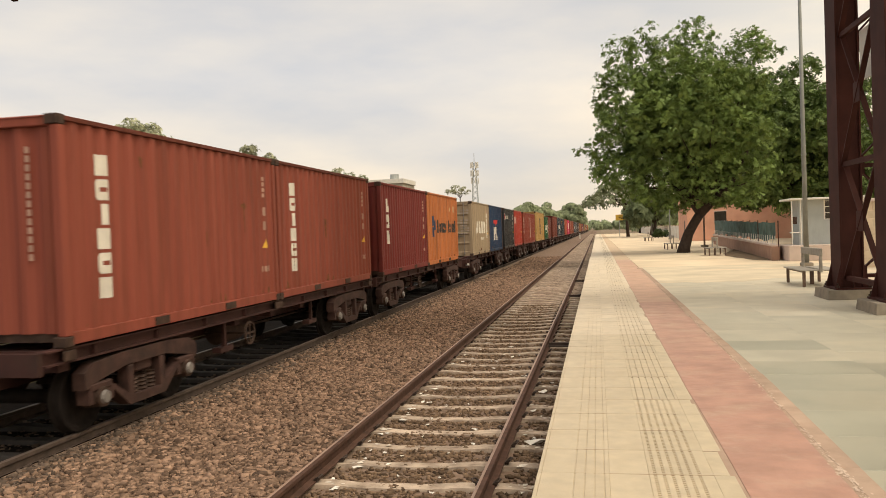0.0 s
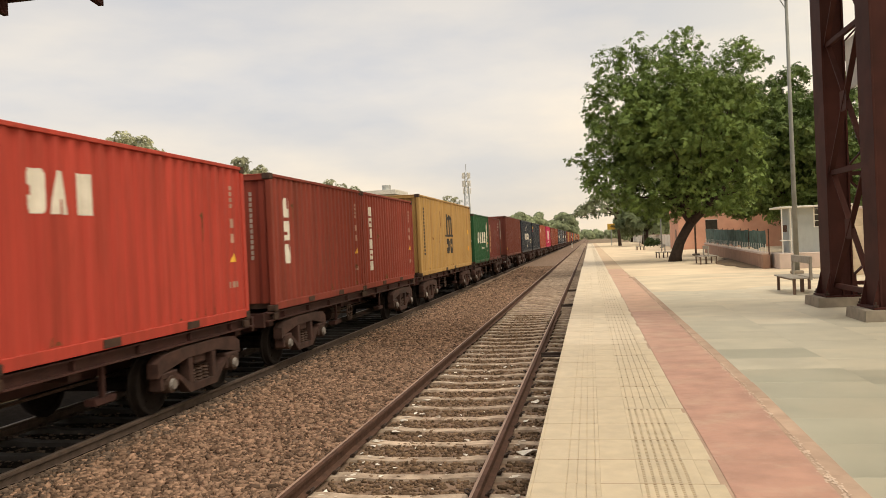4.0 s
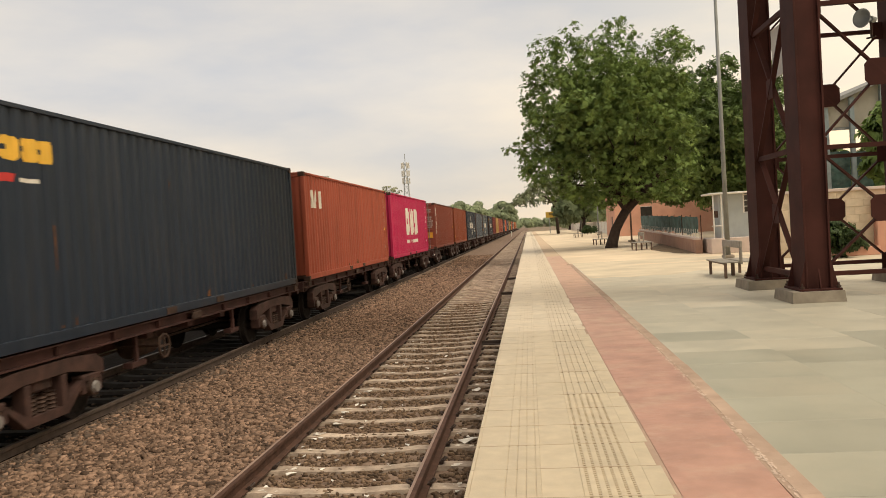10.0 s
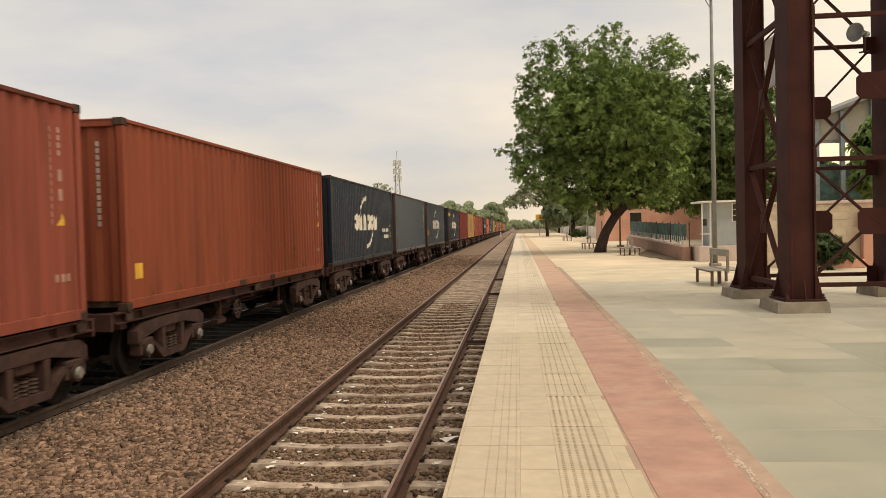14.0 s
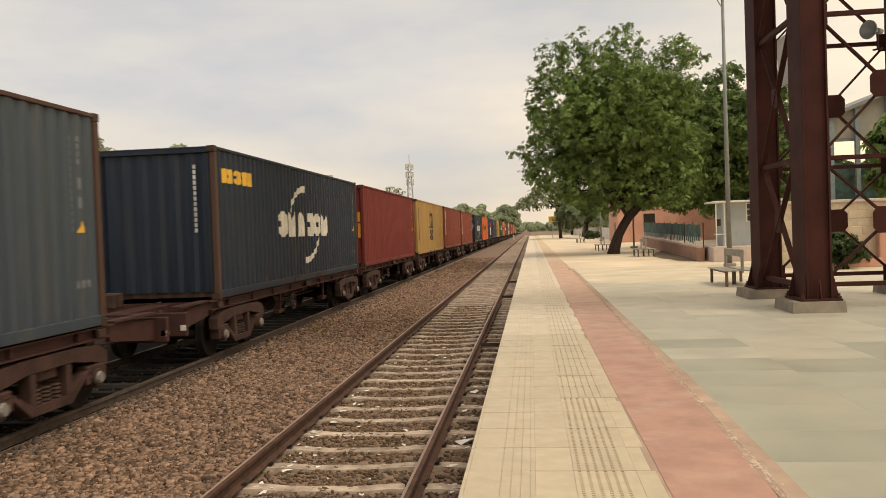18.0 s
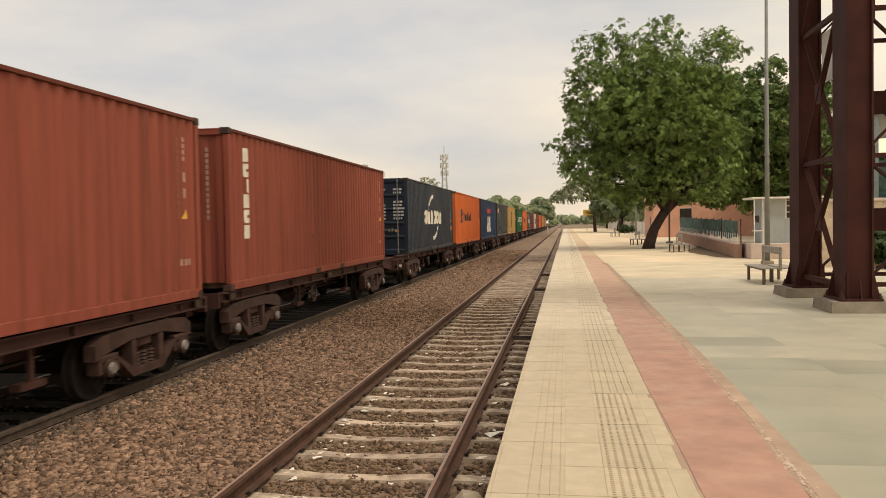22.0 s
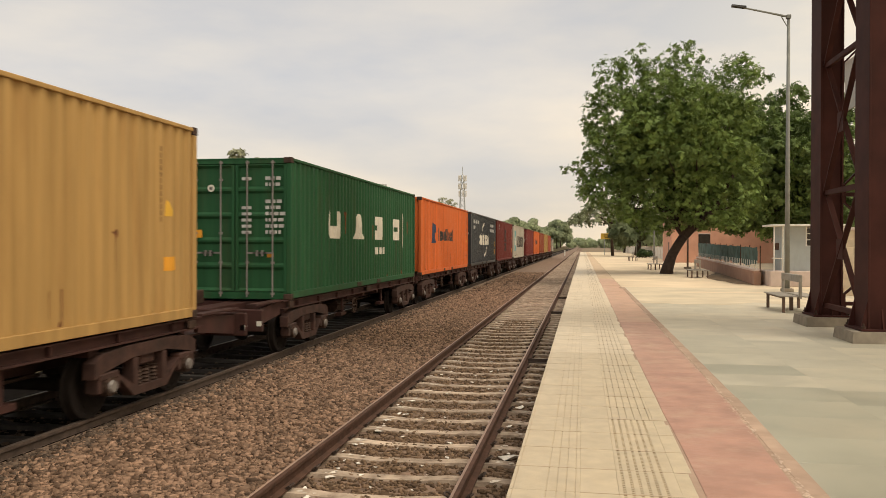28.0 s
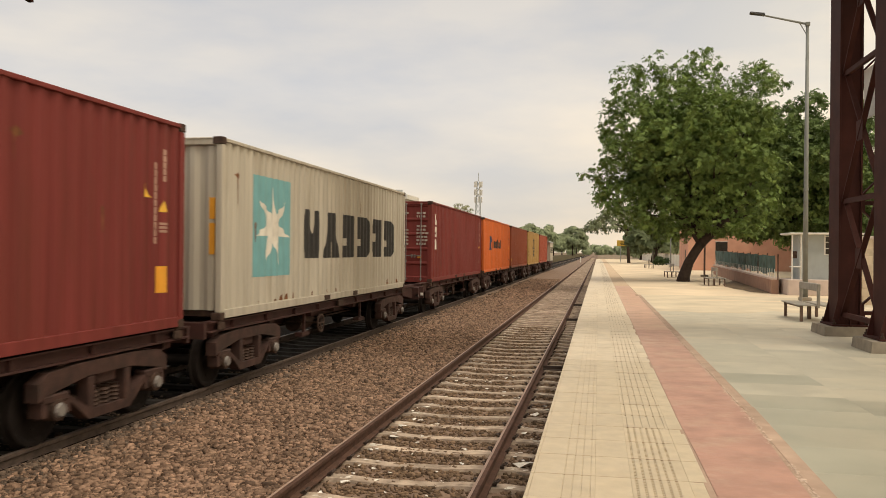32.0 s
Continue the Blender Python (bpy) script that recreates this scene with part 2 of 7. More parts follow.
bench_leg_mat = material("brown_bench_leg", (0.16, 0.105, 0.075), 0.7, var=0.2, scale=6)
cabin_mat = material("pale_cabin_sheet", (0.36, 0.39, 0.385), 0.6, 0.0, var=0.08, scale=2, dirt=(0.24, 0.24, 0.225), dirt_amount=0.45, streak=3)
white_mat = material("off_white_paint", (0.66, 0.64, 0.58), 0.7, var=0.08, scale=3, dirt=(0.4, 0.36, 0.29), dirt_amount=0.4)
plinth_mat = material("pinkish_plaster", (0.56, 0.46, 0.40), 0.9, var=0.1, scale=2, dirt=(0.36, 0.28, 0.22), dirt_amount=0.5, streak=2)
wall_mat = material("sandstone_wall", (0.60, 0.49, 0.35), 0.9, var=0.15, scale=2, bump=0.3, dirt=(0.42, 0.31, 0.21), dirt_amount=0.6)
low_wall_mat = material("dusty_red_wall", (0.34, 0.205, 0.145), 0.9, var=0.15, scale=2, bump=0.3, dirt=(0.30, 0.20, 0.14), dirt_amount=0.6)
shrub_mat = material("shrub_leaves", (0.07, 0.105, 0.036), 0.6, var=0.3, scale=2, bump=0, spread=0.45, island=True, spec=0.3, translucent=0.35)
dust_mat = material("dust_film", (0.575, 0.49, 0.355), 0.95, var=0.14, scale=0.8, bump=0.2, bscale=30, dirt=(0.48, 0.42, 0.31), dirt_amount=0.6, dirt_scale=0.7)
orange_mat = material("orange_plaster", (0.575, 0.31, 0.215), 0.9, var=0.12, scale=0.8, dirt=(0.64, 0.40, 0.28), dirt_amount=0.55, dirt_scale=0.6)
dark_glass = material("dark_window", (0.03, 0.026, 0.022), 0.25, var=0.2, spec=0.5)
net_mat = material("green_shade_net", (0.058, 0.105, 0.092), 0.85, var=0.45, scale=2.2, bump=0.4, bscale=25, dirt=(0.18, 0.21, 0.18), dirt_amount=0.55)
lime_mat = material("lime_wash", (0.68, 0.62, 0.53), 0.9, var=0.2, scale=9, bump=0.4, dirt=(0.32, 0.25, 0.18), dirt_amount=0.7, dirt_scale=6)
yellow_mat = material("yellow_sign", (0.62, 0.40, 0.06), 0.6, var=0.08)
black_mat = material("black_paint", (0.022, 0.02, 0.018), 0.6, var=0.2)
shed_mat = material("beige_shed_wall", (0.36, 0.33, 0.27), 0.9, var=0.1, scale=1, dirt=(0.27, 0.235, 0.185), streak=3)
shed_post = material("blue_grey_post_paint", (0.25, 0.30, 0.31), 0.6, var=0.12, dirt=(0.16, 0.17, 0.16), dirt_amount=0.5)
shed_roof = material("grey_shed_roof", (0.25, 0.25, 0.24), 0.7, 0.1, var=0.15)
blue_mat = material("blue_post_paint", (0.07, 0.17, 0.24), 0.6, var=0.15)
bark_mat = material("bark", (0.055, 0.038, 0.029), 0.95, var=0.3, scale=5, bump=0.8, bscale=14)
leaf_mat = material("neem_leaves", (0.172, 0.245, 0.066), 0.6, var=0.4, scale=1.1, bump=0, spread=0.14, island=True, spec=0.2, translucent=0.10)
# Second tree: the shade it stands in is put into the leaf colour.
leaf_shaded = material("shaded_leaves", (0.135, 0.195, 0.057), 0.6, var=0.4, scale=1.1, bump=0, spread=0.2, island=True, spec=0.25, translucent=0.10)
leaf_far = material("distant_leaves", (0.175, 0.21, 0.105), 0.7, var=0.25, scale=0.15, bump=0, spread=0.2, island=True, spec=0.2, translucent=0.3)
thorn_mat = material("thorn_leaves", (0.235, 0.265, 0.15), 0.7, var=0.25, scale=0.3, bump=0, spread=0.2, island=True, spec=0.2, translucent=0.3)
# Pale foliage, made paler still by haze in the colour.
leaf_pale = material("pale_grey_leaves", (0.40, 0.41, 0.27), 0.7, var=0.2, scale=0.3, bump=0, spread=0.3, island=True, spec=0.2, translucent=0.3)
# Air haze is mixed into this leaf colour; nothing hazes the air.
leaf_haze = material("haze_tinted_leaves", (0.35, 0.395, 0.235), 0.8, var=0.2, scale=0.1, bump=0, spread=0.18, island=True, spec=0.1, translucent=0.3)
paper_mat = material("litter_paper", (0.72, 0.68, 0.61), 0.85, var=0.2, scale=15)
rock_mat = material("pale_rock", (0.45, 0.37, 0.27), 0.9, var=0.2, scale=9, bump=0.5)
bogie_mat = material("bogie_grime", (0.053, 0.026, 0.02), 0.85, 0.0, var=0.4, scale=5, bump=0.4, bscale=30, dirt=(0.03, 0.021, 0.016), dirt_amount=0.8)
frame_mat = material("wagon_frame_red", (0.055, 0.022, 0.018), 0.7, 0.1, var=0.3, scale=3, dirt=(0.045, 0.026, 0.02), dirt_amount=0.8)
wheel_mat = material("wheel_steel", (0.018, 0.014, 0.012), 0.85, 0.1, var=0.3, scale=6, spec=0.15)
zinc_mat = material("zinc_rod", (0.22, 0.20, 0.185), 0.6, 0.2, var=0.15)
casting_mat = material("worn_casting", (0.06, 0.035, 0.025), 0.75, 0.2, var=0.4, scale=8)


def paint(name, color, rust=RUST, amount=0.4, spec=0.15, rough=0.55):
    return material(name, color, rough, 0.0, var=0.15, scale=0.9, bump=0.05, bscale=40, dirt=rust, dirt_amount=amount, streak=7, dirt_scale=2.4, spec=spec, stretch=(7, 7, 0.3))


PAINT = {
    "brick": paint("brick_red_paint", (0.255, 0.070, 0.046)),
    "brown": paint("rust_brown_paint", (0.25, 0.066, 0.034)),
    "rustpost": paint("rusty_post", (0.085, 0.05, 0.038)),
    "rustred": paint("dull_rust_red_paint", (0.158, 0.045, 0.032)),
    "rustrail": paint("dark_rust_red_paint", (0.125, 0.036, 0.024)),
    "deepred": paint("deep_red_paint", (0.165, 0.042, 0.034)),
    "maroon": paint("maroon_paint", (0.172, 0.036, 0.031)),
    "orangeline": paint("orange_paint", (0.57, 0.136, 0.037), amount=0.35),
    "oldorange": paint("faded_orange_paint", (0.445, 0.155, 0.056), amount=0.55),
    "beige": paint("dusty_beige_paint", (0.35, 0.272, 0.18), amount=0.35),
    "winged": paint("blue_paint", (0.020, 0.045, 0.096), amount=0.25),
    "dark": paint("charcoal_paint", (0.024, 0.027, 0.032), amount=0.25, spec=0.35, rough=0.42),
    "red": paint("bright_red_paint", (0.42, 0.060, 0.042)),
    "ochre": paint("ochre_yellow_paint", (0.42, 0.262, 0.096), (0.25, 0.12, 0.04), amount=0.45),
    "green": paint("green_paint", (0.023, 0.088, 0.037), amount=0.3),
    "gold": paint("dull_red_paint", (0.235, 0.050, 0.034)),
    "navyline": paint("navy_paint", (0.0105, 0.0195, 0.035), (0.05, 0.048, 0.05), amount=0.4, spec=0.35, rough=0.42),
    "grey": paint("weathered_blue_grey_paint", (0.058, 0.078, 0.103), (0.14, 0.12, 0.10), amount=0.6, spec=0.45, rough=0.42),
    "teal": paint("faded_teal_blue_paint", (0.036, 0.052, 0.070), (0.10, 0.09, 0.08), amount=0.45, spec=0.5, rough=0.4),
    "magenta": paint("magenta_paint", (0.46, 0.029, 0.092), amount=0.2),
    "vermilion": paint("orange_red_paint", (0.35, 0.088, 0.052)),
    "starred": paint("light_grey_paint", (0.455, 0.415, 0.34), (0.25, 0.19, 0.12), amount=0.45),
    "slate": paint("slate_paint", (0.023, 0.030, 0.039), amount=0.25, spec=0.5, rough=0.4),
}
INK = {
    "white": material("white_lettering", (0.70, 0.66, 0.57), 0.6, var=0.12, scale=3, dirt=(0.35, 0.30, 0.24), dirt_amount=0.4),
    "black": material("black_lettering", (0.03, 0.028, 0.026), 0.6, var=0.2, scale=3),
    "navy": material("navy_lettering", (0.03, 0.045, 0.09), 0.6, var=0.2, scale=3),
    "red": material("red_lettering", (0.52, 0.04, 0.035), 0.6, var=0.1),
    "yellow": material("yellow_lettering", (0.72, 0.42, 0.05), 0.6, var=0.1),
    "sky": material("light_blue_panel", (0.17, 0.37, 0.385), 0.6, var=0.08),
    "dim": material("faded_lettering", (0.40, 0.33, 0.28), 0.7, var=0.2, scale=4),
    "rust": material("rust_stain", (0.16, 0.065, 0.025), 0.9, var=0.4, scale=12, dirt=(0.07, 0.035, 0.02), dirt_amount=0.8, dirt_scale=9),
    "placard": material("orange_placard", (0.72, 0.33, 0.03), 0.6, var=0.1),
    "faint": material("faint_lettering", (0.40, 0.24, 0.18), 0.7, var=0.2, scale=4),
    "pale": material("pale_grey_lettering", (0.48, 0.48, 0.46), 0.7, var=0.25, scale=4),
    "primer": material("brown_grey_primer", (0.165, 0.068, 0.053), 0.8, var=0.2, scale=5),
    "slate": material("dull_grey_lettering", (0.15, 0.165, 0.175), 0.7, var=0.25, scale=4),
    "beige_grime": material("faded_brown_lettering", (0.30, 0.175, 0.06), 0.7, var=0.25, scale=4),
    "gilt": material("dull_gilt_lettering", (0.50, 0.34, 0.19), 0.7, var=0.2, scale=4),
    "brownish": material("faded_dark_lettering", (0.08, 0.05, 0.045), 0.7, var=0.2, scale=4),
}

# ---- mesh building ----


class Geo:
    """Gathers vertices and faces for one mesh."""

    def __init__(self):
        self.v, self.f = [], []

    def add(self, verts, faces):
        k = len(self.v)
        self.v += [tuple(p) for p in verts]
        self.f += [tuple(k + i for i in face) for face in faces]
        return self

    def box(self, x0, y0, z0, x1, y1, z1, b=0.0):
        if b <= 0:
            p = [(x, y, z) for z in (z0, z1) for y in (y0, y1) for x in (x0, x1)]
            return self.add(p, [(0, 2, 3, 1), (4, 5, 7, 6), (0, 1, 5, 4), (2, 6, 7, 3), (0, 4, 6, 2), (1, 3, 7, 5)])
        q = []
        for z, s in ((z0, b), (z0 + b, 0), (z1 - b, 0), (z1, b)):
            c = s if s else 0
            e = b if not s else b
            ring = [(x0 + e, y0 + c), (x1 - e, y0 + c), (x1 - c, y0 + e), (x1 - c, y1 - e), (x1 - e, y1 - c), (x0 + e, y1 - c), (x0 + c, y1 - e), (x0 + c, y0 + e)]
            q += [(x, y, z) for x, y in ring]
        f = [tuple(range(7, -1, -1)), tuple(range(24, 32))]
        for k in range(3):
            f += [(8 * k + i, 8 * k + (i + 1) % 8, 8 * k + 8 + (i + 1) % 8, 8 * k + 8 + i) for i in range(8)]
        return self.add(q, f)

    def cyl(self, p0, p1, r0, r1=None, n=12):
        r1 = r0 if r1 is None else r1
        a, b = Vector(p0), Vector(p1)
        w = (b - a).normalized()
        u = w.orthogonal().normalized()
        s = w.cross(u)
        ring = [(math.cos(2 * math.pi * i / n), math.sin(2 * math.pi * i / n)) for i in range(n)]
        p = [a + r0 * (c * u + d * s) for c, d in ring] + [b + r1 * (c * u + d * s) for c, d in ring]
        f = [(i, (i + 1) % n, n + (i + 1) % n, n + i) for i in range(n)] + [tuple(range(n - 1, -1, -1)), tuple(range(n, 2 * n))]
        return self.add(p, f)

    def tube(self, path, radii, n=8):
        """A bent, tapered tube in one skin."""
        pts = [Vector(p) for p in path]
        k = len(pts)
        ways = [(pts[min(i + 1, k - 1)] - pts[max(i - 1, 0)]).normalized() for i in range(k)]
        u = ways[0].orthogonal().normalized()
        v = []
        for p, w, r in zip(pts, ways, radii):
            u = (u - w * u.dot(w)).normalized()
            side = w.cross(u)
            v += [p + r * (math.cos(2 * math.pi * i / n) * u + math.sin(2 * math.pi * i / n) * side) for i in range(n)]
        f = [(j * n + i, j * n + (i + 1) % n, (j + 1) * n + (i + 1) % n, (j + 1) * n + i) for j in range(k - 1) for i in range(n)]
        return self.add(v, f + [tuple(range(n - 1, -1, -1)), tuple(range((k - 1) * n, k * n))])

    def prism(self, poly, axis, a, b):
        """A flat outline, pushed from a to b along the axis. The outline's two numbers are the other two axes in order."""
        def at(p, w):
            return {"x": (w, p[0], p[1]), "y": (p[0], w, p[1]), "z": (p[0], p[1], w)}[axis]
        n = len(poly)
        p = [at(q, a) for q in poly] + [at(q, b) for q in poly]
        return self.add(p, [tuple(range(n - 1, -1, -1)), tuple(range(n, 2 * n))] + [(i, (i + 1) % n, n + (i + 1) % n, n + i) for i in range(n)])

    def beam(self, p0, p1, w, h, up=(0, 0, 1)):
        a, b = Vector(p0), Vector(p1)
        d = (b - a).normalized()
        s = d.cross(Vector(up)).normalized() * (w / 2)
        t = s.cross(d).normalized() * (h / 2)
        p = [e + i * s + j * t for e in (a, b) for j in (-1, 1) for i in (-1, 1)]
        return self.add(p, [(0, 1, 3, 2), (4, 6, 7, 5), (0, 4, 5, 1), (2, 3, 7, 6), (0, 2, 6, 4), (1, 5, 7, 3)])

    def lathe(self, profile, axis_point, n=20):
        """A turned form about an axis along x: profile of (x, r)."""
        cx, cy, cz = axis_point
        k = len(profile)
        p = [(cx + x, cy + r * math.cos(2 * math.pi * i / n), cz + r * math.sin(2 * math.pi * i / n)) for i in range(n) for x, r in profile]
        f = [(i * k + j, i * k + j + 1, ((i + 1) % n) * k + j + 1, ((i + 1) % n) * k + j) for i in range(n) for j in range(k - 1)]
        return self.add(p, f)

    def mesh(self, name, mat, smooth=False):
        me = bpy.data.meshes.new(name)
        me.from_pydata(self.v, [], self.f)
        bm = bmesh.new()
        bm.from_mesh(me)
        bmesh.ops.recalc_face_normals(bm, faces=bm.faces)
        bm.to_mesh(me)
        bm.free()
        me.materials.append(mat)
        if smooth:
            me.polygons.foreach_set("use_smooth", [True] * len(me.polygons))
        return me


def part(name, geo, mat, parent=None, label="", smooth=False, at=None):
    me = geo if isinstance(geo, bpy.types.Mesh) else geo.mesh(name, mat, smooth)
    ob = new(name, me)
    ob.parent = parent
    if at is not None:
        ob.matrix_basis = at
    return tagged(ob, label) if label else ob


def thing(name, label, category, at=None, group="", kind=""):
    ob = new(name)
    ob.empty_display_size = 0.2
    if at is not None:
        ob.matrix_basis = at
    return tagged(ob, label, category, group, kind)


def dressed(ob, mat):
    ob.material_slots[0].link = "OBJECT"
    ob.material_slots[0].material = mat
    return ob


def raw_mesh(name, verts, faces, mat, normals=None):
    """A mesh from arrays; faces all of one length; shading normals where they are given."""
    me = bpy.data.meshes.new(name)
    verts, faces = np.asarray(verts, np.float32), np.asarray(faces, np.int32)
    k = faces.shape[1]
    me.vertices.add(len(verts))
    me.vertices.foreach_set("co", verts.ravel())
    me.loops.add(faces.size)
    me.loops.foreach_set("vertex_index", faces.ravel())
    me.polygons.add(len(faces))
    me.polygons.foreach_set("loop_start", np.arange(0, faces.size, k, dtype=np.int32))
    me.update(calc_edges=True)
    me.validate()
    me.materials.append(mat)
    if normals is not None:
        me.polygons.foreach_set("use_smooth", np.ones(len(faces), bool))
        me.normals_split_custom_set_from_vertices(normals.tolist())
    return me


# ---- plan ----
RAIL_Z = -0.51
TRACK_X = (-1.97, -7.02)
GAUGE = 1.743
EDGE_X = -0.465
rng = np.random.default_rng(5)

# ---- ground, ballast and tracks ----
# Assumed bank, added so the view under the wagons ends in the dark.
g_bank = Geo()
g_bank.add([(x, y, z) for y in (-60, 20, 60, 120, 300, 700) for x, z in ((-11.0, -1.0), (-12.2, -0.2), (-13.4, 0.35), (-16, 0.4), (-24, -1.06))], [(5 * j + i, 5 * j + i + 1, 5 * j + i + 6, 5 * j + i + 5) for j in range(5) for i in range(4)])
tagged(part("bank", g_bank, material("scrub_bank", (0.075, 0.06, 0.035), 0.95, var=0.4, scale=1.5, bump=0.8, bscale=9, dirt=(0.035, 0.045, 0.018), dirt_amount=0.8, spec=0.05)), "low scrubby bank, added to darken the view under the wagons", "bank", kind="structure")
tagged(part("ground", Geo().add([(-2500, -300, -1.05), (2500, -300, -1.05), (2500, 4000, -1.05), (-2500, 4000, -1.05)], [(0, 1, 2, 3)]), earth),
       "dry brown earth with patches of scrub reaching the horizon", "ground", kind="structure")


def ballast_height(x):
    """The bed's height across the two tracks."""
    pts = ((-11.5, -1.04), (-9.6, -0.74), (-8.4, -0.765), (-6.22, -0.765), (-6.06, -0.625), (-5.9, -0.63), (-5.45, -0.64), (-4.9, -0.64), (-4.2, -0.66), (-3.5, -0.655), (-3.0, -0.665), (-2.85, -0.714), (-0.3, -0.72))
    return float(np.interp(x, [p[0] for p in pts], [p[1] for p in pts]))


def build_ballast():
    xs = [-11.5, -9.6, -8.4, -7.0, -6.22, -6.06, -5.9, -5.45, -4.9, -4.5, -4.2, -3.5, -3.0, -2.85, -2.0, -0.3]
    ys = [-40, 0, 4, 30, 120, 700]
    g = Geo()
    g.add([(x, y, ballast_height(x)) for y in ys for x in xs], [(j * len(xs) + i, j * len(xs) + i + 1, (j + 1) * len(xs) + i + 1, (j + 1) * len(xs) + i) for j in range(len(ys) - 1) for i in range(len(xs) - 1)])
    bed = part("ballast_bed", g, ballast_mat)
    tagged(bed, "brown crushed-stone ballast bed under both tracks", "ballast", kind="structure")
    # near-black sheet: oil stain plus the wagons' shade, out past the far rail
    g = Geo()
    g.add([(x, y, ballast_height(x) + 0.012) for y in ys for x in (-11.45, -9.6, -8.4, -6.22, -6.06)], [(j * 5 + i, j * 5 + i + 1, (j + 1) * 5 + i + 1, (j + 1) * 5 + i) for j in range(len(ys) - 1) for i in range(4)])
    tagged(part("oily_bed", g, oily_shade_mat, bed), "black ballast bed, oil stain and under-train shade in its colour")
    # loose stones, thickest where the bed lies nearest
    def stones(n, x0, x1, y0, y1, size, power):
        u = rng.random((n, 2))
        x, y = x0 + (x1 - x0) * u[:, 0], y0 + (y1 - y0) * u[:, 1] ** power
        return x, y, size * (0.5 + 0.7 * rng.random(n) + 0.8 * rng.random(n) ** 4)
    parts = [stones(56000, -6.0, -2.95, 4.0, 40, 0.049, 1.6), stones(15500, -2.75, -1.1, 4.0, 26, 0.036, 1.5), stones(3200, -0.98, -0.42, 4.0, 20, 0.044, 1.4), 
             stones(6000, -5.7, -2.95, 34, 70, 0.075, 1.3), stones(3000, -8.5, -6.1, 5.0, 18, 0.05, 1.4),
             stones(4200, -6.0, -2.95, -4.0, 4.0, 0.055, 1.0), stones(1800, -2.75, -1.1, -4.0, 4.0, 0.042, 1.0), stones(500, -0.98, -0.42, -4.0, 4.0, 0.044, 1.0)]
    x, y, s = (np.concatenate(c) for c in zip(*parts))
    z = np.interp(x, [-11.5, -9.6, -8.4, -6.22, -6.06, -5.9, -5.45, -4.9, -4.2, -3.5, -3.0, -2.85, -0.3], [-1.04, -0.74, -0.765, -0.765, -0.625, -0.63, -0.64, -0.64, -0.66, -0.655, -0.665, -0.714, -0.72]) + s * 0.16
    # broken chips: flat slabs with knocked-in corners
    slab = np.array([(-1, -0.9, -1), (1, -1, -1), (1, 1, -1), (-0.9, 1, -1), (-0.8, -0.75, 1), (0.75, -0.85, 1), (0.9, 0.7, 1), (-0.7, 0.9, 1)]) * 0.72
    tri = np.array([(0, 2, 1), (0, 3, 2), (4, 5, 6), (4, 6, 7), (0, 1, 5), (0, 5, 4), (1, 2, 6), (1, 6, 5), (2, 3, 7), (2, 7, 6), (3, 0, 4), (3, 4, 7)])
    n = len(x)
    base = slab[None] * (0.6 + 0.65 * rng.random((n, 8, 3))) * np.stack([0.95 + 0.75 * rng.random(n), 0.6 + 0.45 * rng.random(n), 0.34 + 0.45 * rng.random(n)], -1)[:, None]
    a, b = rng.random(n) * 6.28, (rng.random(n) - 0.5) * 2.6
    ca, sa, cb, sb = np.cos(a), np.sin(a), np.cos(b), np.sin(b)
    r1 = np.stack([base[..., 0], base[..., 1] * cb[:, None] - base[..., 2] * sb[:, None], base[..., 1] * sb[:, None] + base[..., 2] * cb[:, None]], -1)
    r2 = np.stack([r1[..., 0] * ca[:, None] - r1[..., 1] * sa[:, None], r1[..., 0] * sa[:, None] + r1[..., 1] * ca[:, None], r1[..., 2]], -1)
    v = r2 * (s / 2)[:, None, None] * 1.25 + np.stack([x, y, z], -1)[:, None]
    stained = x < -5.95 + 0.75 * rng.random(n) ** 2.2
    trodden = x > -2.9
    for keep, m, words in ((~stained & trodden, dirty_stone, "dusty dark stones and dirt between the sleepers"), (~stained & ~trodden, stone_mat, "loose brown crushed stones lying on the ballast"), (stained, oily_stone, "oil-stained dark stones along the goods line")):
        vv = v[keep]
        ff = tri[None] + 8 * np.arange(len(vv))[:, None, None]
        tagged(part("ballast_stones", raw_mesh("ballast_stones", vv.reshape(-1, 3), ff.reshape(-1, 3), m), None), words, "ballast", kind="stuff")


def rail_outline(side):
    """Half-symmetric flat-bottom rail, head, web and foot, about x = 0, top at 0."""
    half = [(0.034, 0.0), (0.036, -0.006), (0.036, -0.036), (0.009, -0.052), (0.009, -0.125), (0.070, -0.142), (0.070, -0.156)]
    return [(-x, z) for x, z in half] + [(x, z) for x, z in reversed(half)]


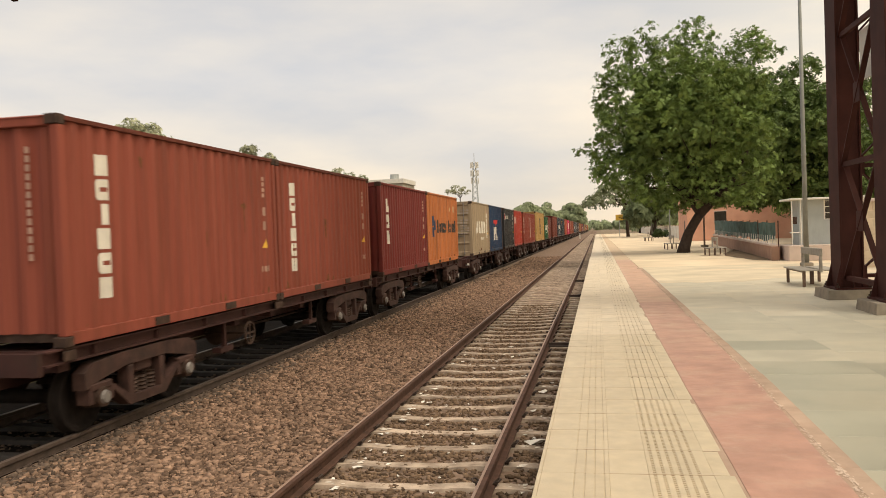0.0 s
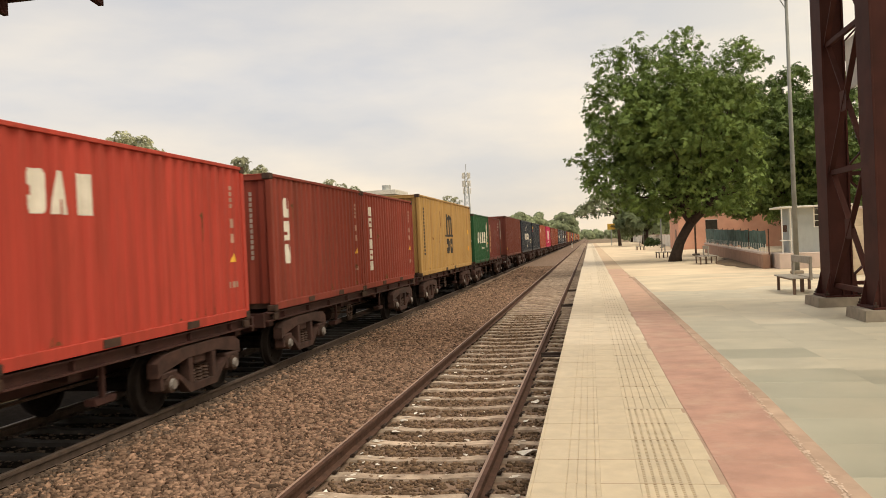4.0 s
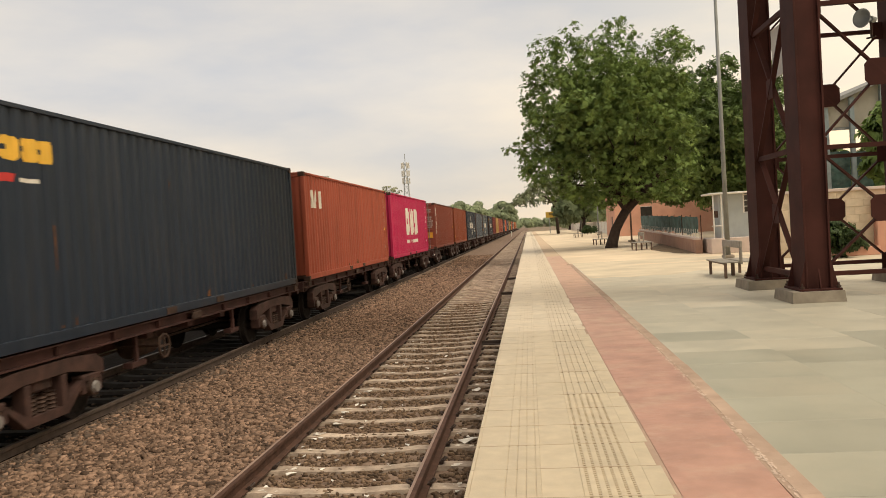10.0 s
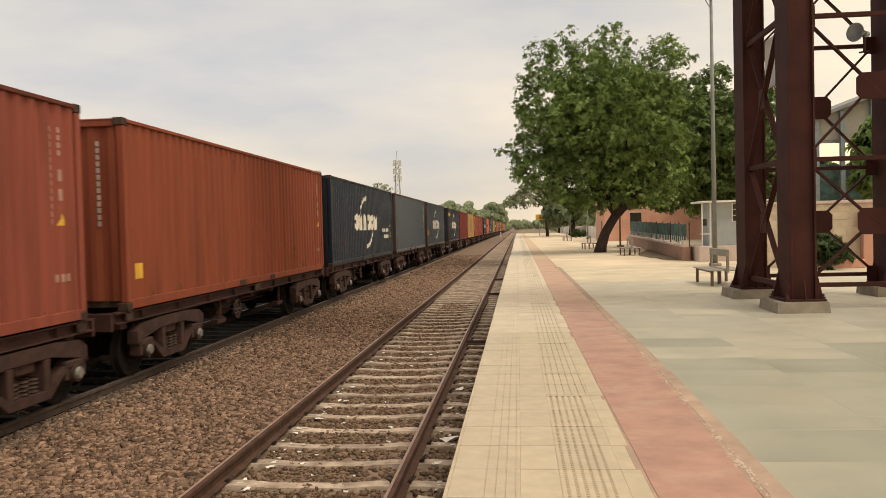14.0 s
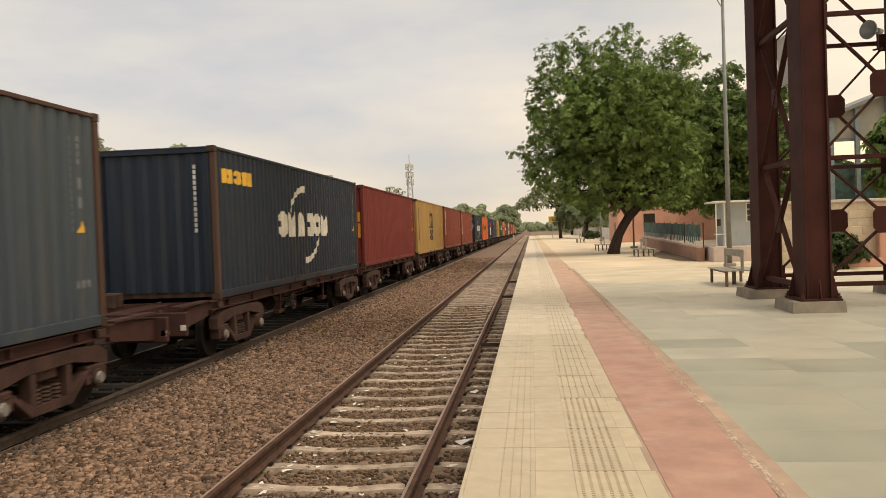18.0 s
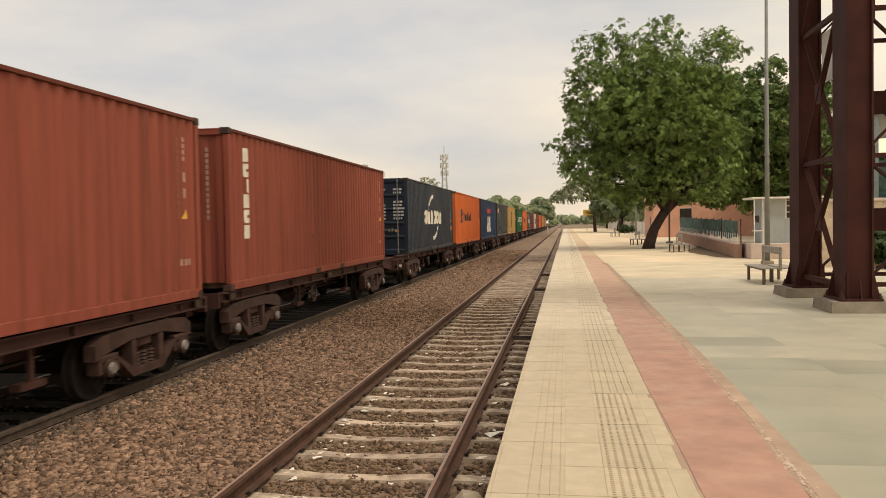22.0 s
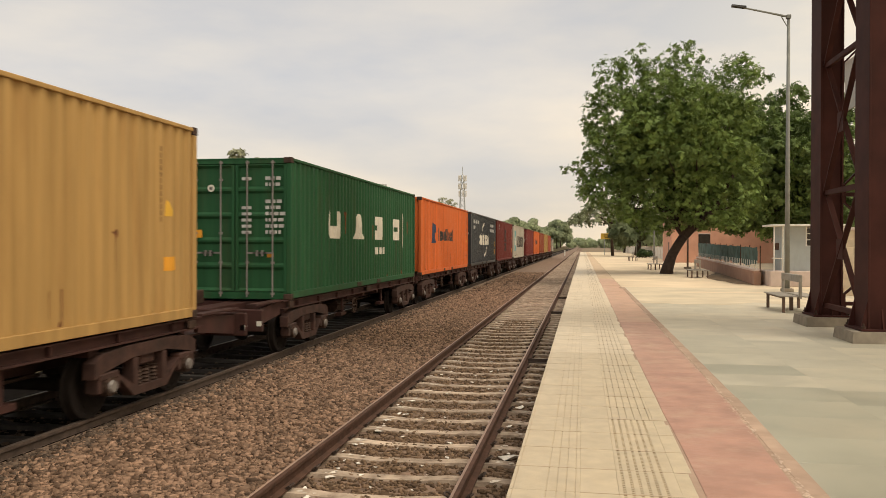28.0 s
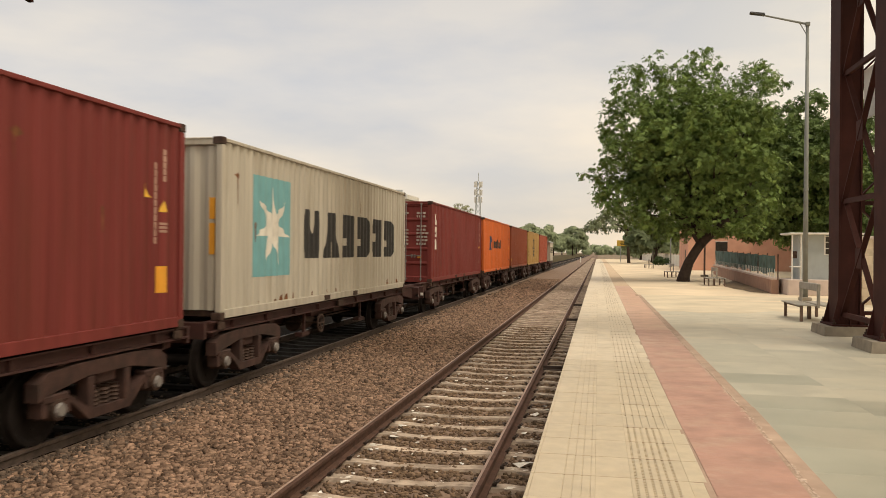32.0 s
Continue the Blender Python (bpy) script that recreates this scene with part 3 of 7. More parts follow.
def build_track(name, xc, label, sleeper_count, first_y, clips, mat, steel, worn, band):
    track = thing(name, label, "railway track", kind="structure")
    for side in (-1, 1):
        x = xc + side * GAUGE / 2
        g = Geo().prism([(x + a, RAIL_Z + b) for a, b in rail_outline(side)], "y", -40, 700)
        rail = part("rail", g, steel, track, "rust-brown rail")
        part("running_face", Geo().box(x + band[0], -40, RAIL_Z - 0.004, x + band[1], 700, RAIL_Z + 0.003), worn, rail, "paler steel band along the rail head")
    half = [(-1.375, -0.20), (-1.375, -0.02), (-1.10, 0.0), (-0.62, 0.0), (-0.35, -0.022), (0.35, -0.022), (0.62, 0.0), (1.10, 0.0), (1.375, -0.02), (1.375, -0.20)]
    g = Geo()
    top = [(x, -0.085, z) for x, z in half] + [(x, 0.085, z) for x, z in half]
    n = len(half)
    wide = [(x, -0.125, -0.22) for x, z in half] + [(x, 0.125, -0.22) for x, z in half]
    g.add(top + wide, [(i, i + 1, n + i + 1, n + i) for i in range(1, n - 2)] + [(2 * n + i, 2 * n + i + 1, i + 1, i) for i in range(1, n - 2)]
          + [(n + i, n + i + 1, 3 * n + i + 1, 3 * n + i) for i in range(1, n - 2)] + [(1, n + 1, 3 * n + 1, 2 * n + 1), (n - 2, 2 * n - 2, 4 * n - 2, 3 * n - 2)])
    me = g.mesh("sleeper", mat)
    cl = Geo()
    cl.tube([(0.07, -0.04, 0.015), (0.115, -0.055, 0.04), (0.135, 0.0, 0.048), (0.115, 0.055, 0.04), (0.08, 0.04, 0.015), (0.09, 0.0, 0.02)], [0.011] * 6, 5)
    cl.box(0.06, -0.045, -0.005, 0.10, 0.045, 0.018)
    clip = cl.mesh("rail_clip", clip_mat)
    pitch, r = 0.685, random.Random(3)
    for k in range(sleeper_count):
        y = first_y + k * pitch + r.uniform(-0.015, 0.015)
        s = part("sleeper", me, mat, track, at=pose(xc + r.uniform(-0.02, 0.02), y, RAIL_Z - 0.163 + r.uniform(-0.006, 0.004), 0, 0, r.uniform(-0.7, 0.7)))
        if k < clips:
            for side in (-1, 1):
                for d in (0, 180):
                    part("rail_clip", clip, clip_mat, s, at=pose(side * GAUGE / 2, 0, 0.014, 0, 0, d))
    # the track runs on behind the camera
    r = random.Random(14)
    for k in range(-30, 0):
        s = part("sleeper", me, mat, track, at=pose(xc + r.uniform(-0.02, 0.02), first_y + k * pitch + r.uniform(-0.015, 0.015), RAIL_Z - 0.163 + r.uniform(-0.006, 0.004), 0, 0, r.uniform(-0.7, 0.7)))
        for side in (-1, 1) if k > -9 else ():
            for d in (0, 180):
                part("rail_clip", clip, clip_mat, s, at=pose(side * GAUGE / 2, 0, 0.014, 0, 0, d))
    rest = Geo()
    y = first_y + sleeper_count * pitch
    while y < 330:
        rest.box(xc - 1.37, y - 0.11, RAIL_Z - 0.3, xc + 1.37, y + 0.11, RAIL_Z - 0.165)
        y += pitch
    tagged(part("far_sleepers", rest, mat, track), kind="stuff")
    return track


build_ballast()
# track_1 has its pale rail band on the left edge only
build_track("track_1", TRACK_X[0], "broad-gauge track on pale concrete sleepers beside the platform", 150, 3.3, 34, sleeper_mat, rail_side, rail_top, (-0.034, -0.008))
build_track("track_2", TRACK_X[1], "broad-gauge track on oily sleepers, darkened for shade under the goods train", 90, 4.1, 20, dark_sleeper_mat, oily_rail, oily_rail_top, (-0.03, 0.03))

# ---- platform ----
TILE = 0.61
GROOVES = tuple(0.30 + 0.071 * k for k in range(6))
DOTS = tuple(0.305 + 0.0585 * k for k in range(6))
RED = (0.825, 1.585)
BORDER = (1.588, 1.72)


def drawn_in(y):
    """How far the red strip draws in towards the tracks at its near end."""
    return -0.066 * min(1.0, max(0.0, (9.2 - y) / 4.4))


def build_platform():
    p = thing("platform", "long railway platform with cream tiles and a red strip", "platform", kind="structure")
    # retaining wall and fill
    part("platform_wall", Geo().box(EDGE_X + 0.08, -40, -1.2, EDGE_X + 0.40, 215, -0.065), concrete_mat, p, "grey concrete retaining wall")
    part("fill", Geo().box(EDGE_X + 0.40, -40, -1.2, 60, 215, -0.065), earth, p)
    part("bedding", Geo().box(EDGE_X + 0.02, -40, -0.064, 1.725, 215, -0.012), joint_mat, p, "dark mortar bedding between tiles")
    joints = Geo()
    for k in range(-16, 77):
        joints.box(EDGE_X + 0.01, 1.98 + TILE * k - 0.0075, -0.0115, 0.822, 1.98 + TILE * k + 0.0075, -0.0022)
    tagged(part("mortar_joint", joints, joint_mat, p), kind="stuff")
    # four tile columns across the edge strip
    def tile(x0, x1, kind):
        g, h = Geo(), 0.5 * TILE - 0.0055
        x0, x1 = x0 + 0.0002, x1 - 0.0002
        cuts = {"edge": (-0.235, -0.165, -0.10, -0.035), "ribs": GROOVES, "dots": DOTS}.get(kind, ())
        half = {"edge": 0.003, "ribs": 0.0068}.get(kind, 0.0105)
        xs = [x0] + [c + d for c in cuts for d in (-half, half)] + [x1]
        for a, b in zip(xs[::2], xs[1::2]):
            g.box(a, -h, -0.012, b, h, 0.0, 0.002)
        if cuts:
            # the grooves' own floor
            g.box(xs[1] - 0.003, -h + 0.001, -0.0115, xs[-2] + 0.003, h - 0.001, -0.0045 if kind == "edge" else -0.008 if kind == "ribs" else -0.0105)
        if kind == "dots":
            # short bridges break the grooves into dots
            for c in cuts:
                for j in range(14):
                    y0 = -h + (j + 0.05) * 2 * h / 14
                    g.box(c - half, y0, -0.011, c + half, y0 + 0.021, -0.0008)
        if kind == "edge":
            g.box(x0 - 0.03, -h, -0.075, x0, h, -0.002, 0.004)
        return g.mesh("tile", tile_mat), g.mesh("tile", pale_tile)
    columns = ((EDGE_X, 0.0, "edge"), (0.0, 0.265, "plain"), (0.265, 0.69, "ribs"), (0.69, 0.823, "plain"))
    meshes = [tile(*c) for c in columns]
    dots = tile(0.265, 0.69, "dots")
    y, row = 1.98 - 16 * TILE, -16
    while row < 76:
        for k, me in enumerate(meshes):
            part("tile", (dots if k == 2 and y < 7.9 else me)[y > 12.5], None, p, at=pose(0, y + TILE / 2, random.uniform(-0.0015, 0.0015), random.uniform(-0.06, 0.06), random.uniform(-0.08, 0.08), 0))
        y, row = y + TILE, row + 1
    far = Geo()
    while y < 215:
        far.box(EDGE_X, y, -0.012, 0.30, y + TILE - 0.008, 0.0)
        for c in GROOVES[:-1]:
            far.box(c + 0.008, y, -0.012, c + 0.063, y + TILE - 0.008, 0.0)
        far.box(GROOVES[-1] + 0.008, y, -0.012, 0.823, y + TILE - 0.008, 0.0)
        y += TILE
    tagged(part("far_tiles", far, pale_tile, p), kind="stuff")
    # near the camera, behind the first row
    part("near_tiles", Geo().box(EDGE_X, -40, -0.012, 0.823, 1.975 - 16 * TILE, 0.0), tile_mat, p)
    # red stamped strip: one long near pour that draws in towards the tracks, then bays
    r = random.Random(8)
    def left(y):
        return RED[0] + 0.022 * min(1.0, max(0.0, (8.8 - y) / 2.0)) + 0.008 * noise.noise(Vector((0, y * 1.7, 5)))
    def right(y):
        return RED[1] + drawn_in(y) - 0.045 * min(1.0, max(0.0, (8.8 - y) / 2.5)) + 0.012 * noise.noise(Vector((2, y * 2.3, 5)))
    cuts = [-8.0 + 0.42 * k for k in range(41)] + [8.7995]
    pour = [(x, y, z) for y in cuts for x, z in ((left(y), -0.012), (left(y), 0.0032), (right(y), 0.0032), (right(y), -0.012))]
    part("red_bay", Geo().add(pour, [(4 * j + i, 4 * j + i + 1, 4 * j + i + 5, 4 * j + i + 4) for j in range(len(cuts) - 1) for i in range(3)]), red_mat, p)
    y = -8.0
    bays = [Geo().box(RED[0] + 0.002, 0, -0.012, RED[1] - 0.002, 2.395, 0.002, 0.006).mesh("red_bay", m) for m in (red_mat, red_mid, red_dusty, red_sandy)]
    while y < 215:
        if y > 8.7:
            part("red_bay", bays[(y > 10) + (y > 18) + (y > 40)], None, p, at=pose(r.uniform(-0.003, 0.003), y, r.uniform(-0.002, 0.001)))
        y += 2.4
    bm_ = Geo().box(BORDER[0], 0, -0.012, BORDER[1] - 0.002, 0.895, 0.0034, 0.003).mesh("border_stone", border_mat)
    y = -4.0
    while y < 33:
        part("border_stone", bm_, border_mat, p, at=pose(drawn_in(y + 0.45) + r.uniform(-0.003, 0.003), y, r.uniform(-0.001, 0.001), 0, 0, math.degrees((drawn_in(y) - drawn_in(y + 0.9)) / 0.9)))
        y += 0.9
    part("joint_fill", Geo().box(RED[1] - 0.10, -8, -0.011, BORDER[0] + 0.03, 34, 0.0004).box(RED[0] - 0.03, -8, -0.011, RED[0] + 0.06, 90, -0.0012), border_mat, p, "tan mortar joint")
    line, rm = Geo(), random.Random(19)
    for k in range(3600):
        y = -2 + 36 * rm.random() ** 1.25
        if noise.noise(Vector((4.0, y * 1.3, 2))) < rm.uniform(-0.55, 0.25):
            continue
        m, w = rm.randint(5, 8), rm.uniform(0.004, 0.014)
        cx = BORDER[0] + drawn_in(y) - 0.012 + 0.014 * noise.noise(Vector((3, y * 2.1, 0))) + rm.gauss(0, 0.017)
        a0, z = rm.uniform(0, 6), 0.0041 + rm.uniform(0, 0.0008)
        line.add([(cx + w * math.cos(a0 + 6.283 * i / m) * rm.uniform(0.5, 1.1), y + 2.2 * w * math.sin(a0 + 6.283 * i / m) * rm.uniform(0.5, 1.1), z) for i in range(m)], [tuple(range(m))])
    tagged(part("mortar_crumbs", line, mortar_mat, p), "broken pale mortar beside the red strip", kind="stuff")
    # stone slabs
    part("slab_bedding", Geo().box(1.725, -40, -0.064, 24, 34, -0.004), slab_joint, p)
    sizes = (0.9, 1.2)
    slabs = [Geo().box(0.0003, 0.0015, -0.012, 1.1997, w - 0.0015, 0.0, 0.0015).mesh("paving_slab", m) for w in sizes for m in (slab_mat, mid_slab, pale_slab)]
    wide_slab = Geo().box(0.0, 0.0015, -0.012, 1.2697, 0.8985, 0.0, 0.0015).mesh("paving_slab", slab_mat)
    count = 0
    for i in range(8):
        y = -2.0 + r.uniform(0, 0.8)
        x = 1.72 + 1.2 * i
        part("paving_slab", Geo().box(x + 0.0003, -2.017, -0.012, x + 1.1997, y - 0.0015, -0.0002, 0.0015), slab_mat, p)
        while i == 0 and y < 9.6:
            # the first row reaches under the border stones
            part("paving_slab", wide_slab, None, p, at=pose(1.65, y, r.uniform(-0.001, 0.001)))
            y, count = y + 0.9, count + 1
        while y < 33.2 and count < 290:
            k = r.random() < 0.5
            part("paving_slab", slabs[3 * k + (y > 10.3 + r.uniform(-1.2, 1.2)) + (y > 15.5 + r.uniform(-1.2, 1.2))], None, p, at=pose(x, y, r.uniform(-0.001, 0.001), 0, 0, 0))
            y, count = y + sizes[k], count + 1
    rest = Geo()
    for i in range(8, 18):
        for j in range(30):
            rest.box(1.72 + 1.2 * i, -2 + 1.2 * j, -0.012, 2.917 + 1.2 * i, -0.803 + 1.2 * j, 0.0)
    tagged(part("far_slabs", rest, pale_slab, p), kind="stuff")
    part("near_paving", Geo().box(1.72, -40, -0.012, 24, -2.02, 0.0), slab_mat, p)
    # sandy ground past the slabs
    g = Geo()
    xs, ys = np.linspace(1.59, 60, 22), np.concatenate([[30.5, 32, 34, 35.5], np.linspace(37, 215, 50)])
    vz = [(x, y + ((1.6 * noise.noise(Vector((x * 0.55, 3.0, 0))) if y < 31 else 0)), 0.003 + 0.012 * noise.noise(Vector((x * 0.4, y * 0.2, 0)))) for y in ys for x in xs]
    g.add(vz, [(j * 22 + i, j * 22 + i + 1, (j + 1) * 22 + i + 1, (j + 1) * 22 + i) for j in range(len(ys) - 1) for i in range(21)])
    film = Geo()
    fx = np.linspace(1.75, 24, 60)
    film.add([(x, y + (2.6 * noise.noise(Vector((x * 0.5, 8.0, 0))) + 0.9 * noise.noise(Vector((x * 1.9, 5.0, 0))) if y < 26 else 0), 0.0022) for y in (24.5, 29, 34) for x in fx], [(j * 60 + i, j * 60 + i + 1, j * 60 + i + 61, j * 60 + i + 60) for j in range(2) for i in range(59)])
    part("dust_film", film, dust_mat, p, "blown dust thinning out over the slabs")
    part("sandy_surface", g, sand_mat, p, "dusty sand-coloured paving", smooth=True)
    return p

# ---- the goods train ----
L40, L20, GAP = 12.192, 6.058, 0.076
BED_Z = 0.58
XC = TRACK_X[1]


def travelled(t):
    """Metres that the train has gone at t seconds; it gathers speed slowly."""
    u = (t - 16) / 16
    return 197.279 + u * (213.378 + u * (9.243 + u * u * (-0.649 + u * 0.416)))


def load_start(i):
    """Where the load of wagon i (from 1) begins along the train: wagons stand closer inside a set of five."""
    return (i - 1) * (L40 + 1.165) + max(0, (i - 3) // 5 + 1) * (4.053 - 1.165)


PITCH = 0.278


def corrugation(y):
    """Depth of the pressed side at y: 0 on the outer flats, 40 mm in the inner ones."""
    u = (y % PITCH) / PITCH
    return 0.0 if u < 0.30 else 0.04 * (u - 0.30) / 0.18 if u < 0.48 else 0.04 if u < 0.82 else 0.04 * (1 - u) / 0.18


def breaks(y0, y1):
    ks = sorted({round(k * PITCH + o * PITCH, 4) for k in range(int(y0 / PITCH) - 1, int(y1 / PITCH) + 2) for o in (0, 0.30, 0.48, 0.82)})
    return [y0] + [k for k in ks if y0 + 1e-4 < k < y1 - 1e-4] + [y1]


def container_proto(length, height):
    """One dry container: near end at y = 0, floor at z = 0."""
    c = thing("shipping_container", "corrugated steel shipping container", "container")
    w, p = 1.219, PAINT["brown"]
    post, rail = 0.10, 0.07
    for side in (1, -1):
        ys = breaks(post, length - post)
        g = Geo()
        v = [(side * (1.197 - corrugation(y)), y, z) for y in ys for z in (0.16, height - rail)]
        g.add(v, [(2 * i, 2 * i + 2, 2 * i + 3, 2 * i + 1) for i in range(len(ys) - 1)])
        part("side_panel", g, p, c)
        part("top_rail", Geo().box(side * (w - 0.06) - 0.06, 0.1, height - rail, side * (w - 0.06) + 0.06, length - 0.1, height - 0.012, 0.008), p, c)
        g = Geo().box(side * (w - 0.075) - 0.068, 0.1, 0.02, side * (w - 0.075) + 0.068, length - 0.1, 0.16, 0.006)
        part("bottom_rail", g, p, c)
        for yc in (length / 2 - 1.03, length / 2 + 1.03):
            part("fork_pocket", Geo().box(side * w - 0.004, yc - 0.18, 0.035, side * w + 0.004, yc + 0.18, 0.14), casting_mat, c, "dark fork pocket")
        for yc in (0.06, length - 0.06):
            part("corner_post", Geo().box(side * (w - 0.055) - 0.055, yc - 0.06, 0.118, side * (w - 0.055) + 0.055, yc + 0.06, height - 0.118, 0.012), p, c)
            for z0 in (0.0, height - 0.118):
                g = Geo().box(side * (w - 0.08) - 0.083, yc - 0.075, z0, side * (w - 0.08) + 0.083, yc + 0.075, z0 + 0.118, 0.01)
                part("corner_casting", g, casting_mat, c, "dark steel corner casting")
    xs = np.linspace(-1.12, 1.12, 2)
    g, n = Geo(), int(length / 0.2)
    ys = [length * i / n for i in range(n + 1)]
    g.add([(x, y, height - 0.03 + (0.014 if i % 2 else 0)) for i, y in enumerate(ys) for x in xs], [(2 * i, 2 * i + 1, 2 * i + 3, 2 * i + 2) for i in range(n)])
    part("roof", g, p, c)
    part("underframe", Geo().box(-1.1, 0.1, 0.05, 1.1, length - 0.1, 0.16), casting_mat, c, "dark underframe with cross members")
    # far end: pressed wall
    def end_wall(y, out):
        g = Geo()
        k = 28
        xs = [-1.12 + 2.24 * i / k for i in range(k + 1)]
        g.add([(x, y + out * (0.0 if (i // 2) % 2 else -0.04), z) for i, x in enumerate(xs) for z in (0.15, height - 0.13)], [(2 * i, 2 * i + 2, 2 * i + 3, 2 * i + 1) for i in range(k)])
        return g
    part("end_wall", end_wall(length - 0.05, 1), p, c)
    part("end_header", Geo().box(-1.12, length - 0.11, height - 0.13, 1.12, length - 0.01, height - 0.01, 0.01), p, c)
    part("front_wall", end_wall(0.05, -1), p, c)
    part("door_header", Geo().box(-1.12, 0.01, height - 0.13, 1.12, 0.11, height - 0.01, 0.01), p, c)
    part("door_sill", Geo().box(-1.12, 0.01, 0.0, 1.12, 0.11, 0.15, 0.01), p, c)
    # door leaves with pressed panels, rods and handles
    for s in (-1, 1):
        x0, x1 = (0.012, 1.11) if s > 0 else (-1.11, -0.012)
        g = Geo()
        zs, ds = [], []
        top, base, k = height - 0.14, 0.16, 5
        for i in range(k):
            h = (top - base) / k
            z = base + i * h
            zs += [z + 0.02, z + 0.07, z + h - 0.07, z + h - 0.02]
            ds += [0.0, 0.038, 0.038, 0.0]
        v = [(x, 0.012 + d, z) for z, d in zip(zs, ds) for x in (x0 + 0.06, x1 - 0.06)]
        g.add(v, [(2 * i, 2 * i + 1, 2 * i + 3, 2 * i + 2) for i in range(len(zs) - 1)])
        g.box(x0, 0.005, base, x0 + 0.06, 0.05, top)
        g.box(x1 - 0.06, 0.005, base, x1, 0.05, top)
        g.box(x0 + 0.06, 0.005, base, x1 - 0.06, 0.05, base + 0.02)
        g.box(x0 + 0.06, 0.005, top - 0.02, x1 - 0.06, 0.05, top)
        door = part("door", g, p, c)
        for f in (0.24, 0.74):
            xb = x0 + (x1 - x0) * f
            rod = Geo().cyl((xb, -0.022, 0.05), (xb, -0.022, height - 0.06), 0.017, n=8)
            for zz in (0.12, 0.75, 1.35, height - 0.45, height - 0.10):
                rod.box(xb - 0.035, -0.028, zz - 0.022, xb + 0.035, 0.012, zz + 0.022)
            part("locking_rod", rod, zinc_mat, door, "pale zinc locking rod")
            part("door_handle", Geo().box(xb, -0.042, 0.93, xb + 0.42 * (1 if f < 0.5 else -1), -0.022, 0.965).box(xb + (0.2 if f < 0.5 else -0.24), -0.05, 0.88, xb + (0.24 if f < 0.5 else -0.20), 0.0, 1.0), zinc_mat, door, "flat steel door handle")
    return c


SMALL_MARKS = ("code_column", "code_row", "small_lettering", "ladder_rungs", "top_lettering", "vertical_lettering", "stripe_flag", "rust_stain")


def stencil(polys, ink, parent, name="marking", x=1.197, label=""):
    """Painted shapes on the pressed side: each a convex outline in (y, z), laid on the corrugation."""
    if name in ("lettering", "paint_patch", "warning_mark") and len(polys) > 1:
        for poly in polys:
            stencil([poly] if isinstance(poly[0], tuple) else poly, ink, parent, "letter_block" if name == "lettering" else name, x, label)
        return None
    polys = [q for p in polys for q in ([p] if isinstance(p[0], tuple) else p)]
    g = Geo()
    for poly in polys:
        lo, hi = min(q[0] for q in poly), max(q[0] for q in poly)
        def span(y):
            zs = []
            for (a, b), (c, d) in zip(poly, poly[1:] + poly[:1]):
                if min(a, c) - 1e-6 <= y <= max(a, c) + 1e-6:
                    if abs(c - a) < 1e-6:
                        zs += [b, d]
                    else:
                        zs.append(b + (d - b) * (y - a) / (c - a))
            return (min(zs), max(zs)) if zs else (poly[0][1], poly[0][1])
        ys = breaks(lo, hi)
        ys = sorted(set(ys) | {q[0] for q in poly})
        for a, b in zip(ys, ys[1:]):
            if b - a < 1e-5:
                continue
            (p0, p1), (q0, q1) = span(a + 1e-6), span(b - 1e-6)
            xa, xb = x - corrugation(a) + 0.004, x - corrugation(b) + 0.004
            g.add([(xa, a, p0), (xb, b, q0), (xb, b, q1), (xa, a, p1)], [(0, 1, 2, 3)])
    me = bpy.data.meshes.new(name)
    me.from_pydata(g.v, [], g.f)
    me.materials.append(INK[ink])
    ob = part(name, me, None, parent, label)
    return tagged(ob, label, kind="stuff") if name in SMALL_MARKS else ob


def bar(y0, z0, y1, z1):
    return [(y0, z0), (y1, z0), (y1, z1), (y0, z1)]


def row_of_bars(y, z, w, h, n, gap=0.25, slant=0.0):
    """n blocks in a row, as wide as letters."""
    return [[(y + i * w, z), (y + i * w + w * (1 - gap), z), (y + i * w + w * (1 - gap) + slant, z + h), (y + i * w + slant, z + h)] for i in range(n)]


def column_of_bars(y, z, w, h, n, gap=0.22):
    return [bar(y, z - i * h - h * (1 - gap), y + w, z - i * h) for i in range(n)]


def arc(cy, cz, r0, r1, a0, a1, n=8, squash=1.0):
    out = []
    for i in range(n):
        p, q = radians(a0 + (a1 - a0) * i / n), radians(a0 + (a1 - a0) * (i + 1) / n)
        f0, f1 = 0.35 + 0.65 * i / n, 0.35 + 0.65 * (i + 1) / n
        m = (r0 + r1) / 2
        h0, h1 = (r1 - r0) / 2 * f0, (r1 - r0) / 2 * f1
        out.append([(cy + (m - h0) * math.cos(p), cz + squash * (m - h0) * math.sin(p)), (cy + (m + h0) * math.cos(p), cz + squash * (m + h0) * math.sin(p)),
                    (cy + (m + h1) * math.cos(q), cz + squash * (m + h1) * math.sin(q)), (cy + (m - h1) * math.cos(q), cz + squash * (m - h1) * math.sin(q))])
    return out


